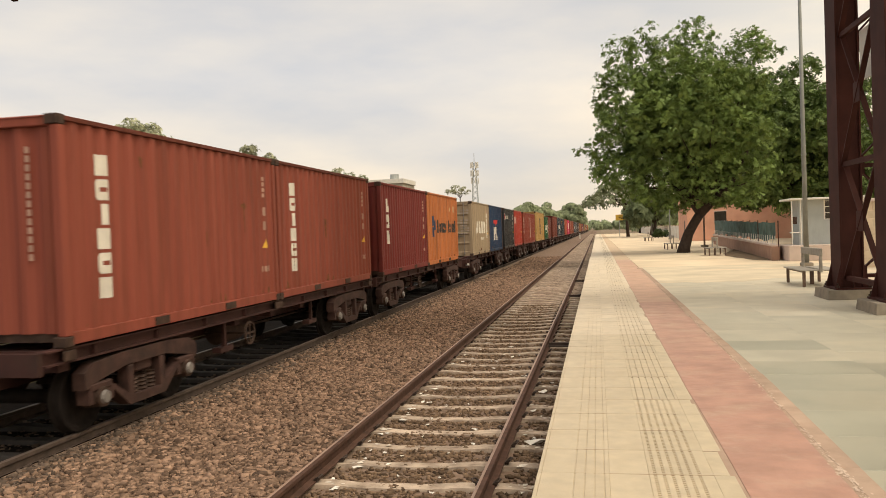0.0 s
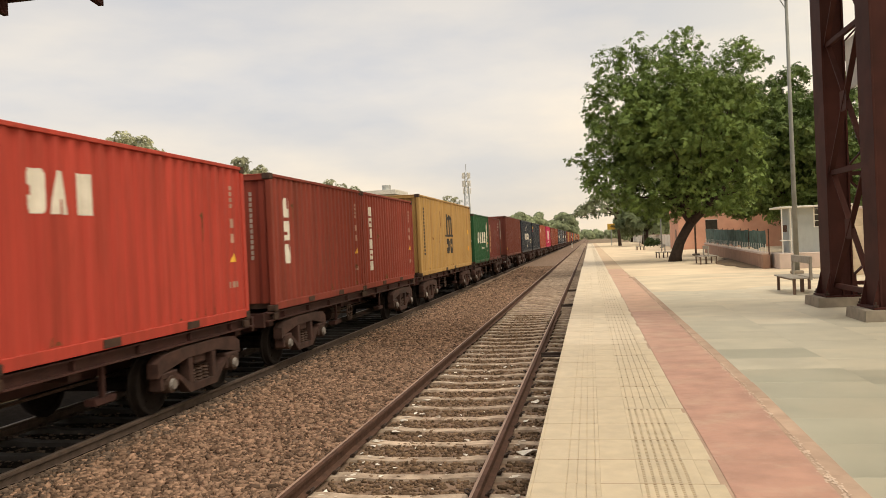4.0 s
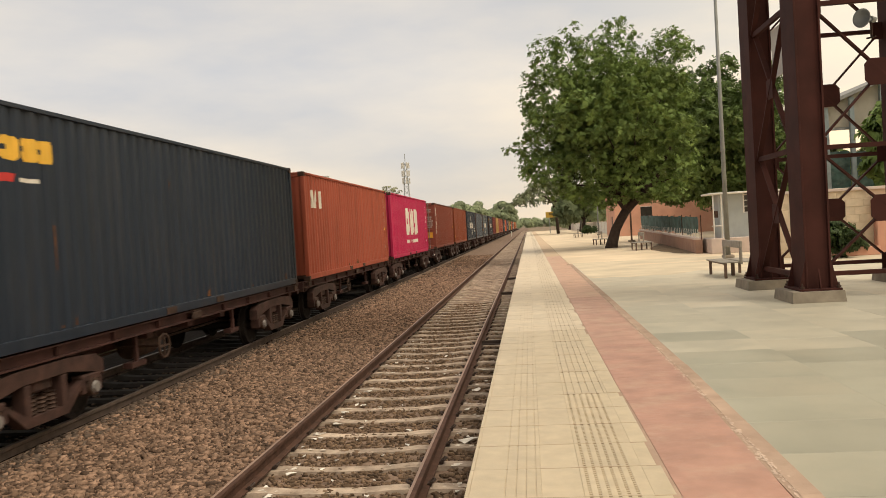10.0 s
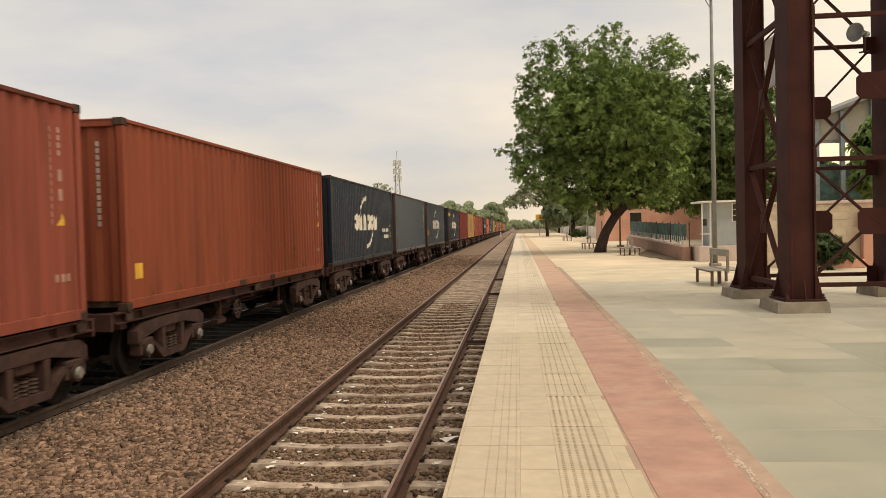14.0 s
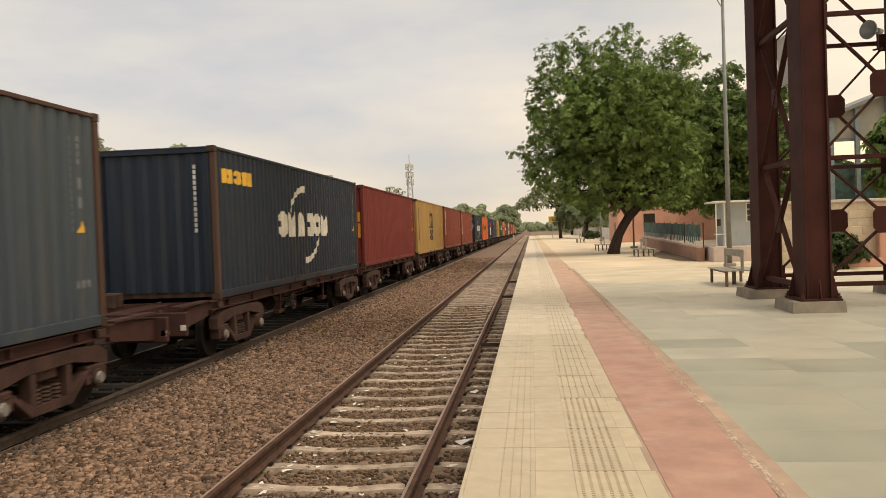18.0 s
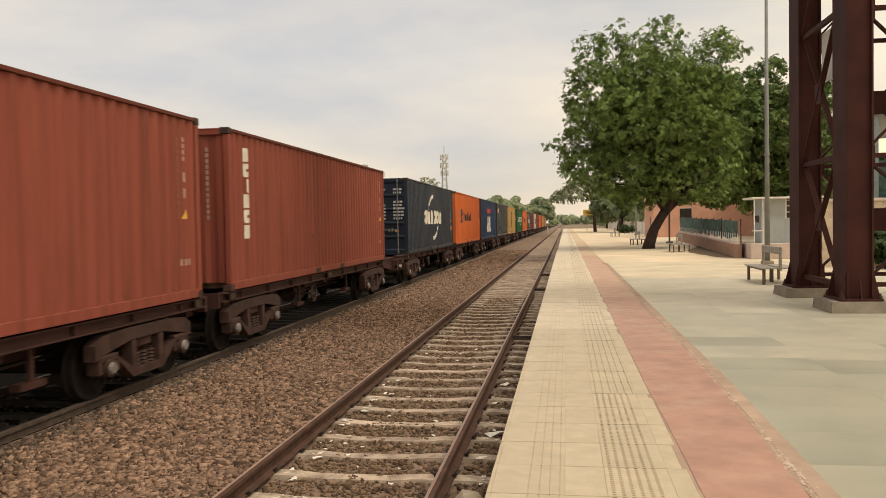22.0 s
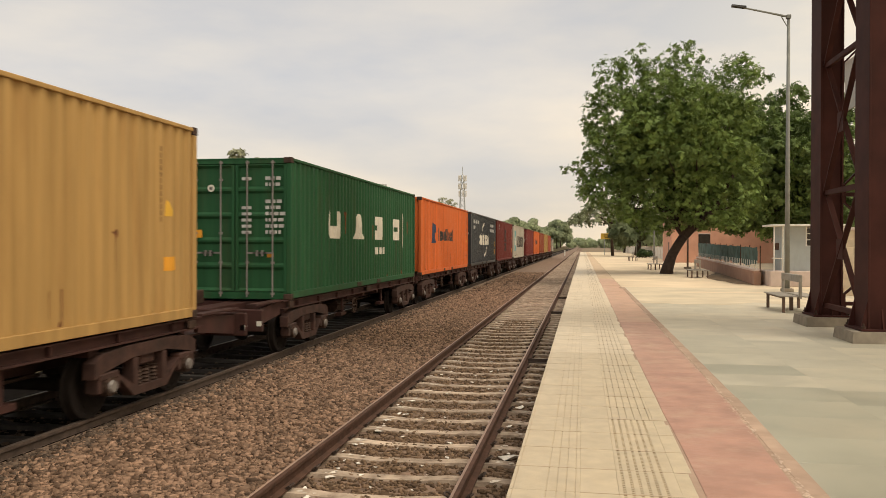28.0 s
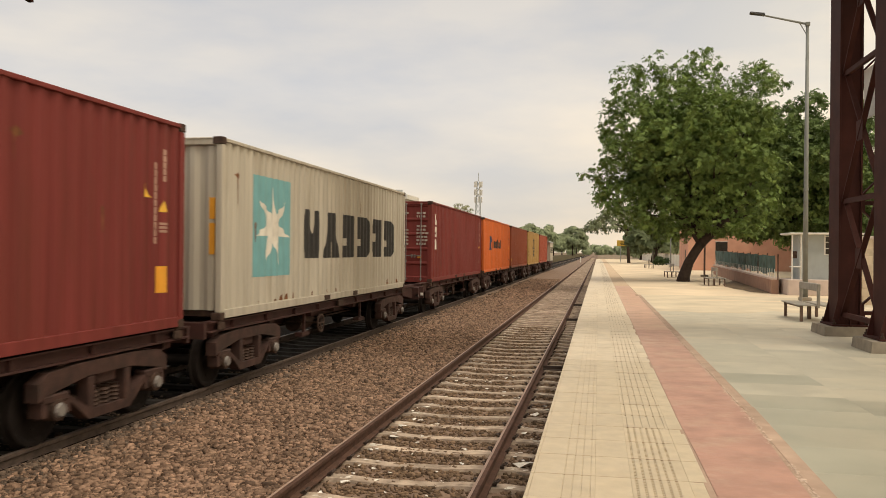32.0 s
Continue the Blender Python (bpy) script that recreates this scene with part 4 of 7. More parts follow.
def block_shape(kind, y, z, w, h):
    """One plain stroked shape in the place of a letter, as convex pieces that butt against each other."""
    w *= 0.86
    t = min(w * 0.34, h * 0.30)
    c = t * 0.5
    left = [(y, z + c), (y + c, z), (y + t, z), (y + t, z + h), (y + c, z + h), (y, z + h - c)]
    right = [(y + w - t, z), (y + w - c, z), (y + w, z + c), (y + w, z + h - c), (y + w - c, z + h), (y + w - t, z + h)]
    m, g, lo, hi = y + w / 2, t * 0.28, z + h * 0.40, z + h * 0.62
    if kind == "frame":
        return [left, right, bar(y + t, hi, y + w - t, z + h), bar(y + t, z, y + w - t, lo)]
    if kind == "hook":
        return [right, bar(y + t, z, y + w - t, z + h), [(y, z + c), (y + c, z), (y + t, z), (y + t, lo), (y, lo)], [(y, hi), (y + t, hi), (y + t, z + h), (y + c, z + h), (y, z + h - c)]]
    if kind == "gate":
        return [left, right, [(y + t, z), (m, z), (m, z + h * 0.5), (y + t, z + h)], [(m, z), (y + w - t, z), (y + w - t, z + h), (m, z + h * 0.5)]]
    if kind == "trough":
        return [left, bar(y + t, z, y + w - t, z + h * 0.45), right]
    if kind == "wedge":
        return [[(y, z), (m - g, z), (m - g, z + h), (m - t * 0.7, z + h)], [(m + g, z), (y + w, z), (m + t * 0.7, z + h), (m + g, z + h)], bar(m - g, z + h * 0.35, m + g, z + h)]
    if kind == "comb":
        return [right, bar(y + t, z, y + w - t, z + h), bar(y, z + h * 0.45, y + t, z + h), bar(y, z, y + t, z + h * 0.28)]
    return [bar(y, z, y + w, z + h)]


def blocks(y, z, w, h, kinds, gap=0.18):
    return [block_shape(k, y + i * w, z, w * (1 - gap), h) for i, k in enumerate(kinds)]


def small_codes(c, length, height, ink="faint"):
    """The faint number rows near both ends of a side."""
    stencil(column_of_bars(length - 0.68, height - 0.36, 0.055, 0.098, 13, 0.3), ink, c, "code_column")
    stencil(column_of_bars(length - 0.53, height - 0.36, 0.05, 0.098, 4, 0.3) + [bar(length - 0.53, height - 1.05, length - 0.46, height - 0.9), bar(length - 0.53, height - 1.3, length - 0.46, height - 1.15)], ink, c, "code_column")
    stencil([[(length - 0.56, height - 1.62), (length - 0.40, height - 1.62), (length - 0.48, height - 1.46)]], "yellow", c, "warning_mark")
    stencil(row_of_bars(length - 0.62, 0.55, 0.09, 0.10, 4), ink, c, "code_row")


def rust_marks(c, length, height, count, seed):
    """Runs of rust from scratches, and chips along the bottom edge."""
    r, out = random.Random(seed), []
    for k in range(count):
        y, z, w, h = r.uniform(0.3, length - 0.4), r.uniform(0.5, height - 0.25), r.uniform(0.012, 0.045), r.uniform(0.12, 0.75)
        z0 = max(0.18, z - h)
        out.append([(y, z), (y + w, z - 0.02), (y + w * 0.75, z0), (y + w * 0.35, z0)])
        if r.random() < 0.4:
            out.append([(y - 0.05, z), (y + 0.02, z - 0.07), (y + 0.09, z - 0.03), (y + 0.03, z + 0.05)])
    for k in range(count * 2):
        y, w = r.uniform(0.2, length - 0.4), r.uniform(0.02, 0.10)
        h = r.uniform(0.02, 0.16)
        out.append([(y, 0.18), (y + w, 0.18), (y + w * 0.7, 0.18 + h), (y + w * 0.25, 0.18 + h * 0.8)])
    stencil(out, "rust", c, "rust_stain", label="brown rust runs and chips")


def deco(c, style, length, height):
    """Livery shapes of one container."""
    if style in ("brick", "brick40"):
        y, step = (0.75, 0.285) if length > 7 else (0.72, 0.293)
        stencil(sum([block_shape(k, y + (0.08 if k == "bar" else 0), height - (0.55 if length > 7 else 0.64) - step * i, 0.29 if k != "bar" else 0.12, 0.25) for i, k in enumerate(("block", "frame", "bar", "block", "frame", "block"))], []), "white", c, "vertical_lettering", label="white vertical block lettering")
        small_codes(c, length, height)
    elif style == "vert":
        stencil(sum([block_shape(k, 0.72, height - 0.82 - 0.45 * i, 0.36, 0.38) for i, k in enumerate(("trough", "comb", "gate"))], []), "white", c, "vertical_lettering", label="white vertical block lettering")
        small_codes(c, length, height)
    elif style == "gold":
        stencil(sum([block_shape(k, 0.75, height - 0.75 - 0.34 * i, 0.24, 0.27) for i, k in enumerate(("frame", "frame", "hook", "frame", "gate"))], []), "gilt", c, "vertical_lettering", label="pale vertical block lettering")
        stencil(row_of_bars(4.85, height - 0.42, 0.10, 0.13, 4, 0.3) + row_of_bars(4.85, height - 0.62, 0.10, 0.13, 7, 0.3) + row_of_bars(4.85, height - 0.82, 0.10, 0.13, 4, 0.3) + row_of_bars(4.92, height - 1.2, 0.08, 0.2, 3, 0.2), "dim", c, "code_row")
        stencil([bar(3.3, 1.25, 3.75, 1.8), bar(3.95, 0.35, 4.5, 1.1)], "primer", c, "paint_patch", label="greyish overpainted patch")
    elif style == "orangeline20":
        stencil([bar(0.85, 1.0, 1.35, 1.35), bar(0.85, 1.4, 1.2, 1.75), bar(1.3, 1.25, 1.5, 1.6)], "navy", c, "emblem", label="navy block emblem")
        stencil([block_shape(k, 1.85 + 0.36 * i, 1.14, 0.36 if k != "bar" else 0.19, 0.36 if k != "bar" else 0.48) for i, k in enumerate(("bar", "hook", "comb", "frame", "comb", "bar", "bar", "hook", "gate", "hook", "bar"))], "black", c, "lettering", label="dark block lettering")
        stencil([[(4.35, 1.98), (4.62, 1.98), (4.49, 2.20)], bar(5.2, 1.96, 5.42, 2.20)], "gilt", c, "warning_mark")
    elif style == "orangeline40":
        stencil([[(2.2, 1.2), (2.75, 1.2), (2.9, 1.95), (2.3, 2.02)], [(2.75, 1.2), (3.1, 1.2), (2.95, 1.55), (2.82, 1.6)], [(2.84, 1.66), (3.12, 1.6), (3.05, 1.95), (2.9, 1.95)]], "navy", c, "emblem", label="navy block emblem")
        stencil([block_shape(k, 3.6 + 0.36 * i, 1.30, 0.36 if k != "bar" else 0.2, 0.40 if k != "bar" else 0.52) for i, k in enumerate(("bar", "hook", "comb", "frame", "comb", "bar", "bar", "hook", "gate", "hook", "bar"))], "black", c, "lettering", label="dark block lettering")
        small_codes(c, length, height, "brownish")
    elif style in ("spaced20", "spacedgreen"):
        stencil(blocks(1.4, 1.05, 0.86, 0.60, ("trough", "wedge", "hook", "frame")), "white", c, "lettering", label="white block lettering")
        stencil([bar(5.0, z, 5.34, z + 0.242) for z in (0.80, 1.06, 1.32, 1.58, 1.84)], "white", c, "ladder_mark")
        stencil(row_of_bars(2.9, 0.72, 0.14, 0.13, 8), "white", c, "small_lettering")
        small_codes(c, length, height)
    elif style == "spaced40":
        stencil([block_shape(k, 2.5 + 2.15 * i, 1.27, 1.1, 0.66) for i, k in enumerate(("trough", "wedge", "hook", "frame"))], "white", c, "lettering", label="white spaced block lettering")
        stencil([bar(10.3, 1.05, 10.52, 2.15)], "white", c, "ladder_mark")
        stencil(row_of_bars(6.9, 0.85, 0.17, 0.2, 6), "white", c, "small_lettering")
    elif style in ("winged20", "winged40"):
        y, k, z, q = (1.95, 0.66, 0.62, 0.66) if style == "winged20" else (4.6, 1.0, 0.5, 1.0)
        stencil([[(y, z + 1.74 * q), (y + 0.3 * k, z + 1.43 * q), (y + 2.6 * k, z + 1.43 * q), (y + 3.0 * k, z + 1.74 * q)], [(y + 1.25 * k, z + 1.28 * q), (y + 1.75 * k, z + 1.28 * q), (y + 1.6 * k, z + 1.86 * q), (y + 1.4 * k, z + 1.86 * q)]], "red", c, "emblem", label="red winged emblem")
        stencil([block_shape("wedge", y - 0.05 * k, z, 1.42 * k, 1.16 * q), block_shape("comb", y + 1.22 * k, z, 0.98 * k, 1.16 * q)[:3], [bar(y + 2.12 * k, z, y + 2.42 * k, z + 1.16 * q), bar(y + 2.42 * k, z, y + 2.9 * k, z + 0.3 * q)]], "white", c, "lettering", label="cream block lettering")
        if style == "winged20":
            stencil([bar(0.15, 1.05, 0.75, 1.3), bar(0.2, 0.7, 0.6, 0.95), bar(3.6, 0.6, 4.5, 0.85), bar(2.9, 0.35, 3.3, 0.6), bar(4.6, 0.8, 4.9, 1.1)], "navy", c, "paint_patch", label="dark overpainted patch")
    elif style == "flagged":
        stencil([bar(0.35, z, 0.85, z + 0.06) for z in (1.92, 2.02, 2.12)], "red", c, "stripe_flag")
        stencil([bar(0.33, 1.86, 0.87, 1.91), bar(0.33, 2.19, 0.87, 2.24)] + row_of_bars(1.0, 1.92, 0.34, 0.2, 4, 0.2, 0.05), "white", c, "lettering", label="white block lettering")
        small_codes(c, length, height, "white")
    elif style in ("vermilion20", "vermilion40"):
        y = 0.62
        stencil(blocks(y, height - 0.95, 0.42, 0.49, ("hook", "wedge", "bar")), "white", c, "lettering", label="white block lettering")
        small_codes(c, length, height)
    elif style in ("ochre", "ochre_dark"):
        y, ink = 5.45, "black"
        shapes = [bar(y + 0.47 * k, 1.49, y + 0.47 * k + 0.30, 2.16) for k in range(3)] + [bar(y - 0.30, 1.40, y + 1.56, 1.49), bar(y - 0.03, 2.16, y + 0.3, 2.33)]
        shapes += [[(y + 0.30 + 0.47 * k, 2.10), (y + 0.47 + 0.47 * k, 2.10), (y + 0.47 + 0.47 * k, 2.30), (y + 0.30 + 0.47 * k, 2.20)] for k in range(2)] + [[(y + 0.47 + 0.47 * k, 2.16), (y + 0.77 + 0.47 * k, 2.16), (y + 0.68 + 0.47 * k, 2.31), (y + 0.47 + 0.47 * k, 2.31)] for k in range(2)]
        shapes += block_shape("hook", y, 0.70, 0.76, 0.62) + block_shape("frame", y + 0.76, 0.70, 0.76, 0.62)
        stencil(shapes, ink, c, "large_emblem", label="large dark block emblem")
        if style == "ochre":
            stencil(column_of_bars(0.80, height - 0.45, 0.10, 0.125, 14, 0.35), ink, c, "vertical_lettering")
        else:
            stencil([bar(1.55, 2.44, 1.78, 2.62), bar(1.55, 2.26, 1.78, 2.34)], "dim", c, "small_plate")
            stencil([bar(1.55, 2.34, 1.78, 2.44)], "black", c, "small_plate")
    elif style in ("navyline", "navyline_plain", "navyline_side"):
        stencil([block_shape(k, y, 1.14, w, 0.61) for y, w, k in ((3.85, 0.7, "hook"), (4.5, 0.85, "gate"), (5.28, 0.9, "wedge"), (6.27, 0.7, "hook"), (6.9, 0.7, "frame"), (7.55, 0.9, "gate"))], "white", c, "lettering", label="white block lettering")
        stencil(arc(6.05, 1.42, 1.24, 1.5, 160, 88, 9, 0.69) + arc(6.05, 1.42, 1.24, 1.5, -18, -92, 9, 0.66), "white", c, "swoosh", label="two white curved strokes")
        if style != "navyline_plain":
            stencil(row_of_bars(9.7, 1.05, 0.17, 0.15, 9, 0.3) + row_of_bars(9.85, 0.78, 0.17, 0.15, 8, 0.3), "white", c, "small_lettering")
            stencil([bar(11.7, 0.8, 11.9, 1.05)], "yellow", c, "warning_mark")
        small_codes(c, length, height, "slate")
    elif style == "navyline_top":
        deco(c, "navyline_plain", length, height)
        stencil(row_of_bars(0.9, 2.33, 0.21, 0.19, 12, 0.25) + row_of_bars(0.9, 2.02, 0.21, 0.18, 6, 0.25) + [bar(9.25, 2.28, 9.72, 2.46), bar(9.84, 2.28, 11.1, 2.46), bar(8.9, 1.96, 9.86, 2.15), bar(9.98, 1.96, 11.25, 2.15)], "pale", c, "top_lettering")
    elif style in ("topmark", "topmark_navyline"):
        if style == "topmark_navyline":
            deco(c, "navyline_plain", length, height)
        stencil(sum([block_shape("hook", 0.35 + 0.36 * i, 2.22, 0.38, 0.28) for i in range(5)], []), "yellow", c, "top_lettering", label="yellow block lettering")
        if style == "topmark":
            stencil([[(0.5, 1.97), (1.3, 1.97), (1.35, 2.07), (0.5, 2.06)]], "red", c, "underline")
            stencil([bar(1.38, 1.97, 1.8, 2.02)], "white", c, "underline")
    elif style == "magenta":
        stencil(blocks(4.2, 1.0, 1.45, 1.3, ("frame", "gate", "comb"), 0.12), "white", c, "lettering", label="large white block lettering")
        stencil(row_of_bars(4.3, 0.60, 0.26, 0.17, 15, 0.3), "white", c, "small_lettering")
        small_codes(c, length, height, "white")
    elif style == "starred":
        y, z, s = 1.22, 0.64, 1.78
        stencil([bar(y, z, y + s, z + s)], "sky", c, "square_panel", label="light blue square panel")
        star, cy, cz = [], y + s / 2, z + s / 2
        for i in range(7):
            a = radians(90 + i * 360 / 7)
            d = radians(360 / 14)
            star.append([(cy + 0.78 * math.cos(a), cz + 0.78 * math.sin(a)), (cy + 0.26 * math.cos(a + d), cz + 0.26 * math.sin(a + d)), (cy, cz), (cy + 0.26 * math.cos(a - d), cz + 0.26 * math.sin(a - d))])
        stencil(star, "white", c, "star", x=1.200, label="white seven-pointed star")
        stencil([block_shape(k, 3.65 + 1.25 * i, 0.95, 1.18, 1.0) for i, k in enumerate(("gate", "wedge", "comb", "comb", "hook", "comb"))], "black", c, "lettering", label="large black block lettering")
    elif style in ("plain", "plain_pale"):
        small_codes(c, length, height, "faint" if style == "plain" else "pale")
    elif style == "logo":
        stencil([bar(1.15, height - 0.82, 2.0, height - 0.48)], "white", c, "lettering")
        stencil([bar(0.75, height - 0.82, 1.13, height - 0.48)], "red", c, "lettering")
        small_codes(c, length, height)


def sign_plates(c, height, placard, ink):
    """Small plates and number rows on a door end."""
    r = random.Random(int(height * 100))
    rows = Geo()
    for i in range(8):
        z = height - 0.46 - 0.125 * i - (0.22 if i > 1 else 0)
        x = 0.66
        while x < 0.98:
            w = r.uniform(0.04, 0.12)
            rows.box(x, 0.001, z, x + w, 0.004, z + 0.07)
            x += w + 0.03
        if i not in (1, 2):
            rows.box(0.15, 0.001, z, 0.36, 0.004, z + 0.06)
    tagged(part("small_lettering", rows, INK[ink], c), "rows of small white lettering", kind="stuff")
    if placard:
        part("placard", Geo().box(0.60, -0.006, 0.70, 1.02, 0.004, 1.04), INK["placard"], c, "yellow placard")
    if height > 2.7:
        part("door_disc", Geo().cyl((-0.52, -0.006, height - 0.62), (-0.52, 0.004, height - 0.62), 0.075, n=14).cyl((-0.52, -0.006, height - 0.62), (-0.52, -0.004, height - 0.62), 0.04, n=10), INK["white"], c, "round white label")
        part("label_strip", Geo().box(-1.0, -0.006, 1.26, -0.72, 0.004, 1.42), INK["placard"], c, "yellow label strip")
        part("label_strip", Geo().box(0.70, -0.006, 0.86, 0.84, 0.004, 0.94), INK["placard"], c, "yellow label strip")
    else:
        part("notice_plate", Geo().box(-0.92, -0.006, height - 0.95, -0.55, 0.004, height - 0.62), INK["white"], c, "white notice plate")
        part("notice_bar", Geo().box(-0.88, -0.009, height - 0.74, -0.6, -0.006, height - 0.70), INK["red"], c)


# number of wagon: loads as (paint, livery, near end, words)
TRAIN = [
    (("brick", "brick", "wall", "brick-red"), ("brick", "brick", "wall", "brick-red")),
    (("maroon", "vert", "wall", "maroon"), ("oldorange", "orangeline20", "wall", "faded orange")),
    (("beige", "spaced20", "door", "dusty beige"), ("winged", "winged20", "wall", "blue")),
    (("dark", "flagged", "wall", "charcoal"), ("red", "vermilion20", "wall", "bright red")),
    (("gold", "vert", "wall", "dull red"), ("gold", "brick", "wall", "dull red")),
    (("ochre", "ochre", "wall", "ochre-yellow"),),
    (("green", "spacedgreen", "door", "green"), ("deepred", "gold", "wall", "deep red")),
    (("rustred", "plain", "wall", "dark rust-red"),),
    (("navyline", "navyline", "door", "navy"),),
    (("navyline", "topmark", "door", "navy"),),
    (("vermilion", "vermilion40", "wall", "orange-red"),),
    (("magenta", "magenta", "wall", "magenta"),),
    (("brick", "brick40", "door", "brick-red"),),
    (("brown", "plain", "wall", "rust-brown"),),
    (("navyline", "navyline", "wall", "navy"),),
    (("grey", "plain_pale", "wall", "weathered blue-grey"),),
    (("teal", "navyline_plain", "wall", "faded blue-grey"),),
    (("navyline", "topmark_navyline", "wall", "navy"),),
    (("maroon", "plain", "wall", "maroon"),),
    (("ochre", "ochre", "wall", "ochre-yellow"),),
    (("brick", "brick40", "wall", "brick-red"),),
    (("brick", "brick40", "wall", "brick-red"),),
    (("navyline", "navyline_plain", "door", "navy"),),
    (("orangeline", "orangeline40", "door", "bright orange"),),
    (("winged", "winged40", "door", "blue"),),
    (("slate", "logo", "wall", "slate-grey"),),
    (("ochre", "ochre", "wall", "ochre-yellow"),),
    (("green", "spaced40", "door", "green"),),
    (("orangeline", "orangeline40", "wall", "bright orange"),),
    (("slate", "navyline_top", "door", "slate-grey"),),
    (("maroon", "ochre_dark", "wall", "maroon"),),
    (("starred", "starred", "wall", "light grey"),),
    (("maroon", "vert", "door", "maroon"),),
    (("orangeline", "orangeline40", "wall", "bright orange"),),
    (("brown", "plain", "wall", "rust-brown"),),
    (("ochre", "ochre", "wall", "ochre-yellow"),),
    (("vermilion", "plain", "wall", "orange-brown"),),
]
MOVING, WHEELS = [], []


def bogie_proto(parent, y):
    """A three-piece bogie with two wheelsets; z = 0 at the rail top."""
    b = new("bogie")
    b.parent = parent
    b.matrix_basis = pose(0, y, 0)
    tagged(b, "grimy cast-steel two-axle bogie")
    for s in (-1, 1):
        g = Geo()
        x0, x1 = (1.0, 1.17) if s > 0 else (-1.17, -1.0)
        # arched top member, tension member below, columns round the spring nest, pedestals
        g.prism([(-1.30, 0.54), (-1.30, 0.74), (-1.12, 0.84), (-0.55, 0.88), (0.55, 0.88), (1.12, 0.84), (1.30, 0.74), (1.30, 0.54), (1.14, 0.60), (0.46, 0.71), (-0.46, 0.71), (-1.14, 0.60)], "x", x0, x1)
        g.prism([(-1.05, 0.52), (-0.80, 0.50), (-0.42, 0.20), (0.42, 0.20), (0.80, 0.50), (1.05, 0.52), (0.88, 0.60), (0.36, 0.31), (-0.36, 0.31), (-0.88, 0.60)], "x", x0, x1)
        for sy in (-1, 1):
            g.box(x0, sy * 0.37 - 0.06, 0.28, x1, sy * 0.37 + 0.06, 0.70, 0.01)
            g.box(x0 - 0.01, sy * 1.0 - 0.22, 0.50, x1 + 0.01, sy * 1.0 + 0.22, 0.60, 0.02)
            g.box(x0, sy * 1.0 - 0.24, 0.36, x1, sy * 1.0 - 0.15, 0.52)
            g.box(x0, sy * 1.0 + 0.15, 0.36, x1, sy * 1.0 + 0.24, 0.52)
        part("side_frame", g, bogie_mat, b)
        for sy in (-1, 1):
            ax = Geo().cyl((s * 0.95, sy * 1.0, 0.42), (s * 1.21, sy * 1.0, 0.42), 0.135, 0.12, 14)
            part("axle_box", ax, casting_mat, b)
            part("bearing_cap", Geo().cyl((s * 1.21, sy * 1.0, 0.42), (s * 1.245, sy * 1.0, 0.42), 0.085, 0.07, 10), zinc_mat, b, "pale worn bearing cap")
        for dy in (-0.2, 0.0, 0.2):
            sp = Geo()
            rings = [(0.31 + 0.05 * k + o, q) for k in range(5) for o, q in ((0, 0.05), (0.019, 0.08))]
            sp.add([(s * 1.06 + q * math.cos(0.7854 * i), dy + q * math.sin(0.7854 * i), z) for z, q in rings for i in range(8)], [(8 * k + i, 8 * k + (i + 1) % 8, 8 * k + 8 + (i + 1) % 8, 8 * k + 8 + i) for k in range(len(rings) - 1) for i in range(8)])
            part("coil_spring", sp, casting_mat, b)
        part("brake_beam", Geo().box(-0.75, s * 0.5 - 0.05, 0.30, 0.75, s * 0.5 + 0.05, 0.40).box(-0.86, s * 0.53 - 0.05, 0.28, -0.66, s * 0.53 + 0.06, 0.52).box(0.66, s * 0.53 - 0.05, 0.28, 0.86, s * 0.53 + 0.06, 0.52), casting_mat, b)
    part("bolster", Geo().box(-1.12, -0.2, 0.56, 1.12, 0.2, 0.76, 0.03).cyl((0, 0, 0.76), (0, 0, 0.84), 0.22), bogie_mat, b)
    for sy in (-1, 1):
        g = Geo()
        for s in (-1, 1):
            g.lathe([(s * 0.775, 0.10), (s * 0.79, 0.12), (s * 0.815, 0.34), (s * 0.775, 0.37), (s * 0.772, 0.448), (s * 0.80, 0.45), (s * 0.815, 0.425), (s * 0.905, 0.415), (s * 0.905, 0.37), (s * 0.87, 0.34), (s * 0.85, 0.12), (s * 0.92, 0.10)], (0, 0, 0), 18)
            for a in range(3):
                c = radians(120 * a + 20)
                g.box(s * 0.86 - 0.01, 0.24 * math.cos(c) - 0.03, 0.24 * math.sin(c) - 0.03, s * 0.86 + 0.01, 0.24 * math.cos(c) + 0.03, 0.24 * math.sin(c) + 0.03)
        g.cyl((-1.1, 0, 0), (1.1, 0, 0), 0.085, n=14)
        w = part("wheelset", g, wheel_mat, b)
        w.matrix_basis = pose(0, sy * 1.0, 0.42)
    return b


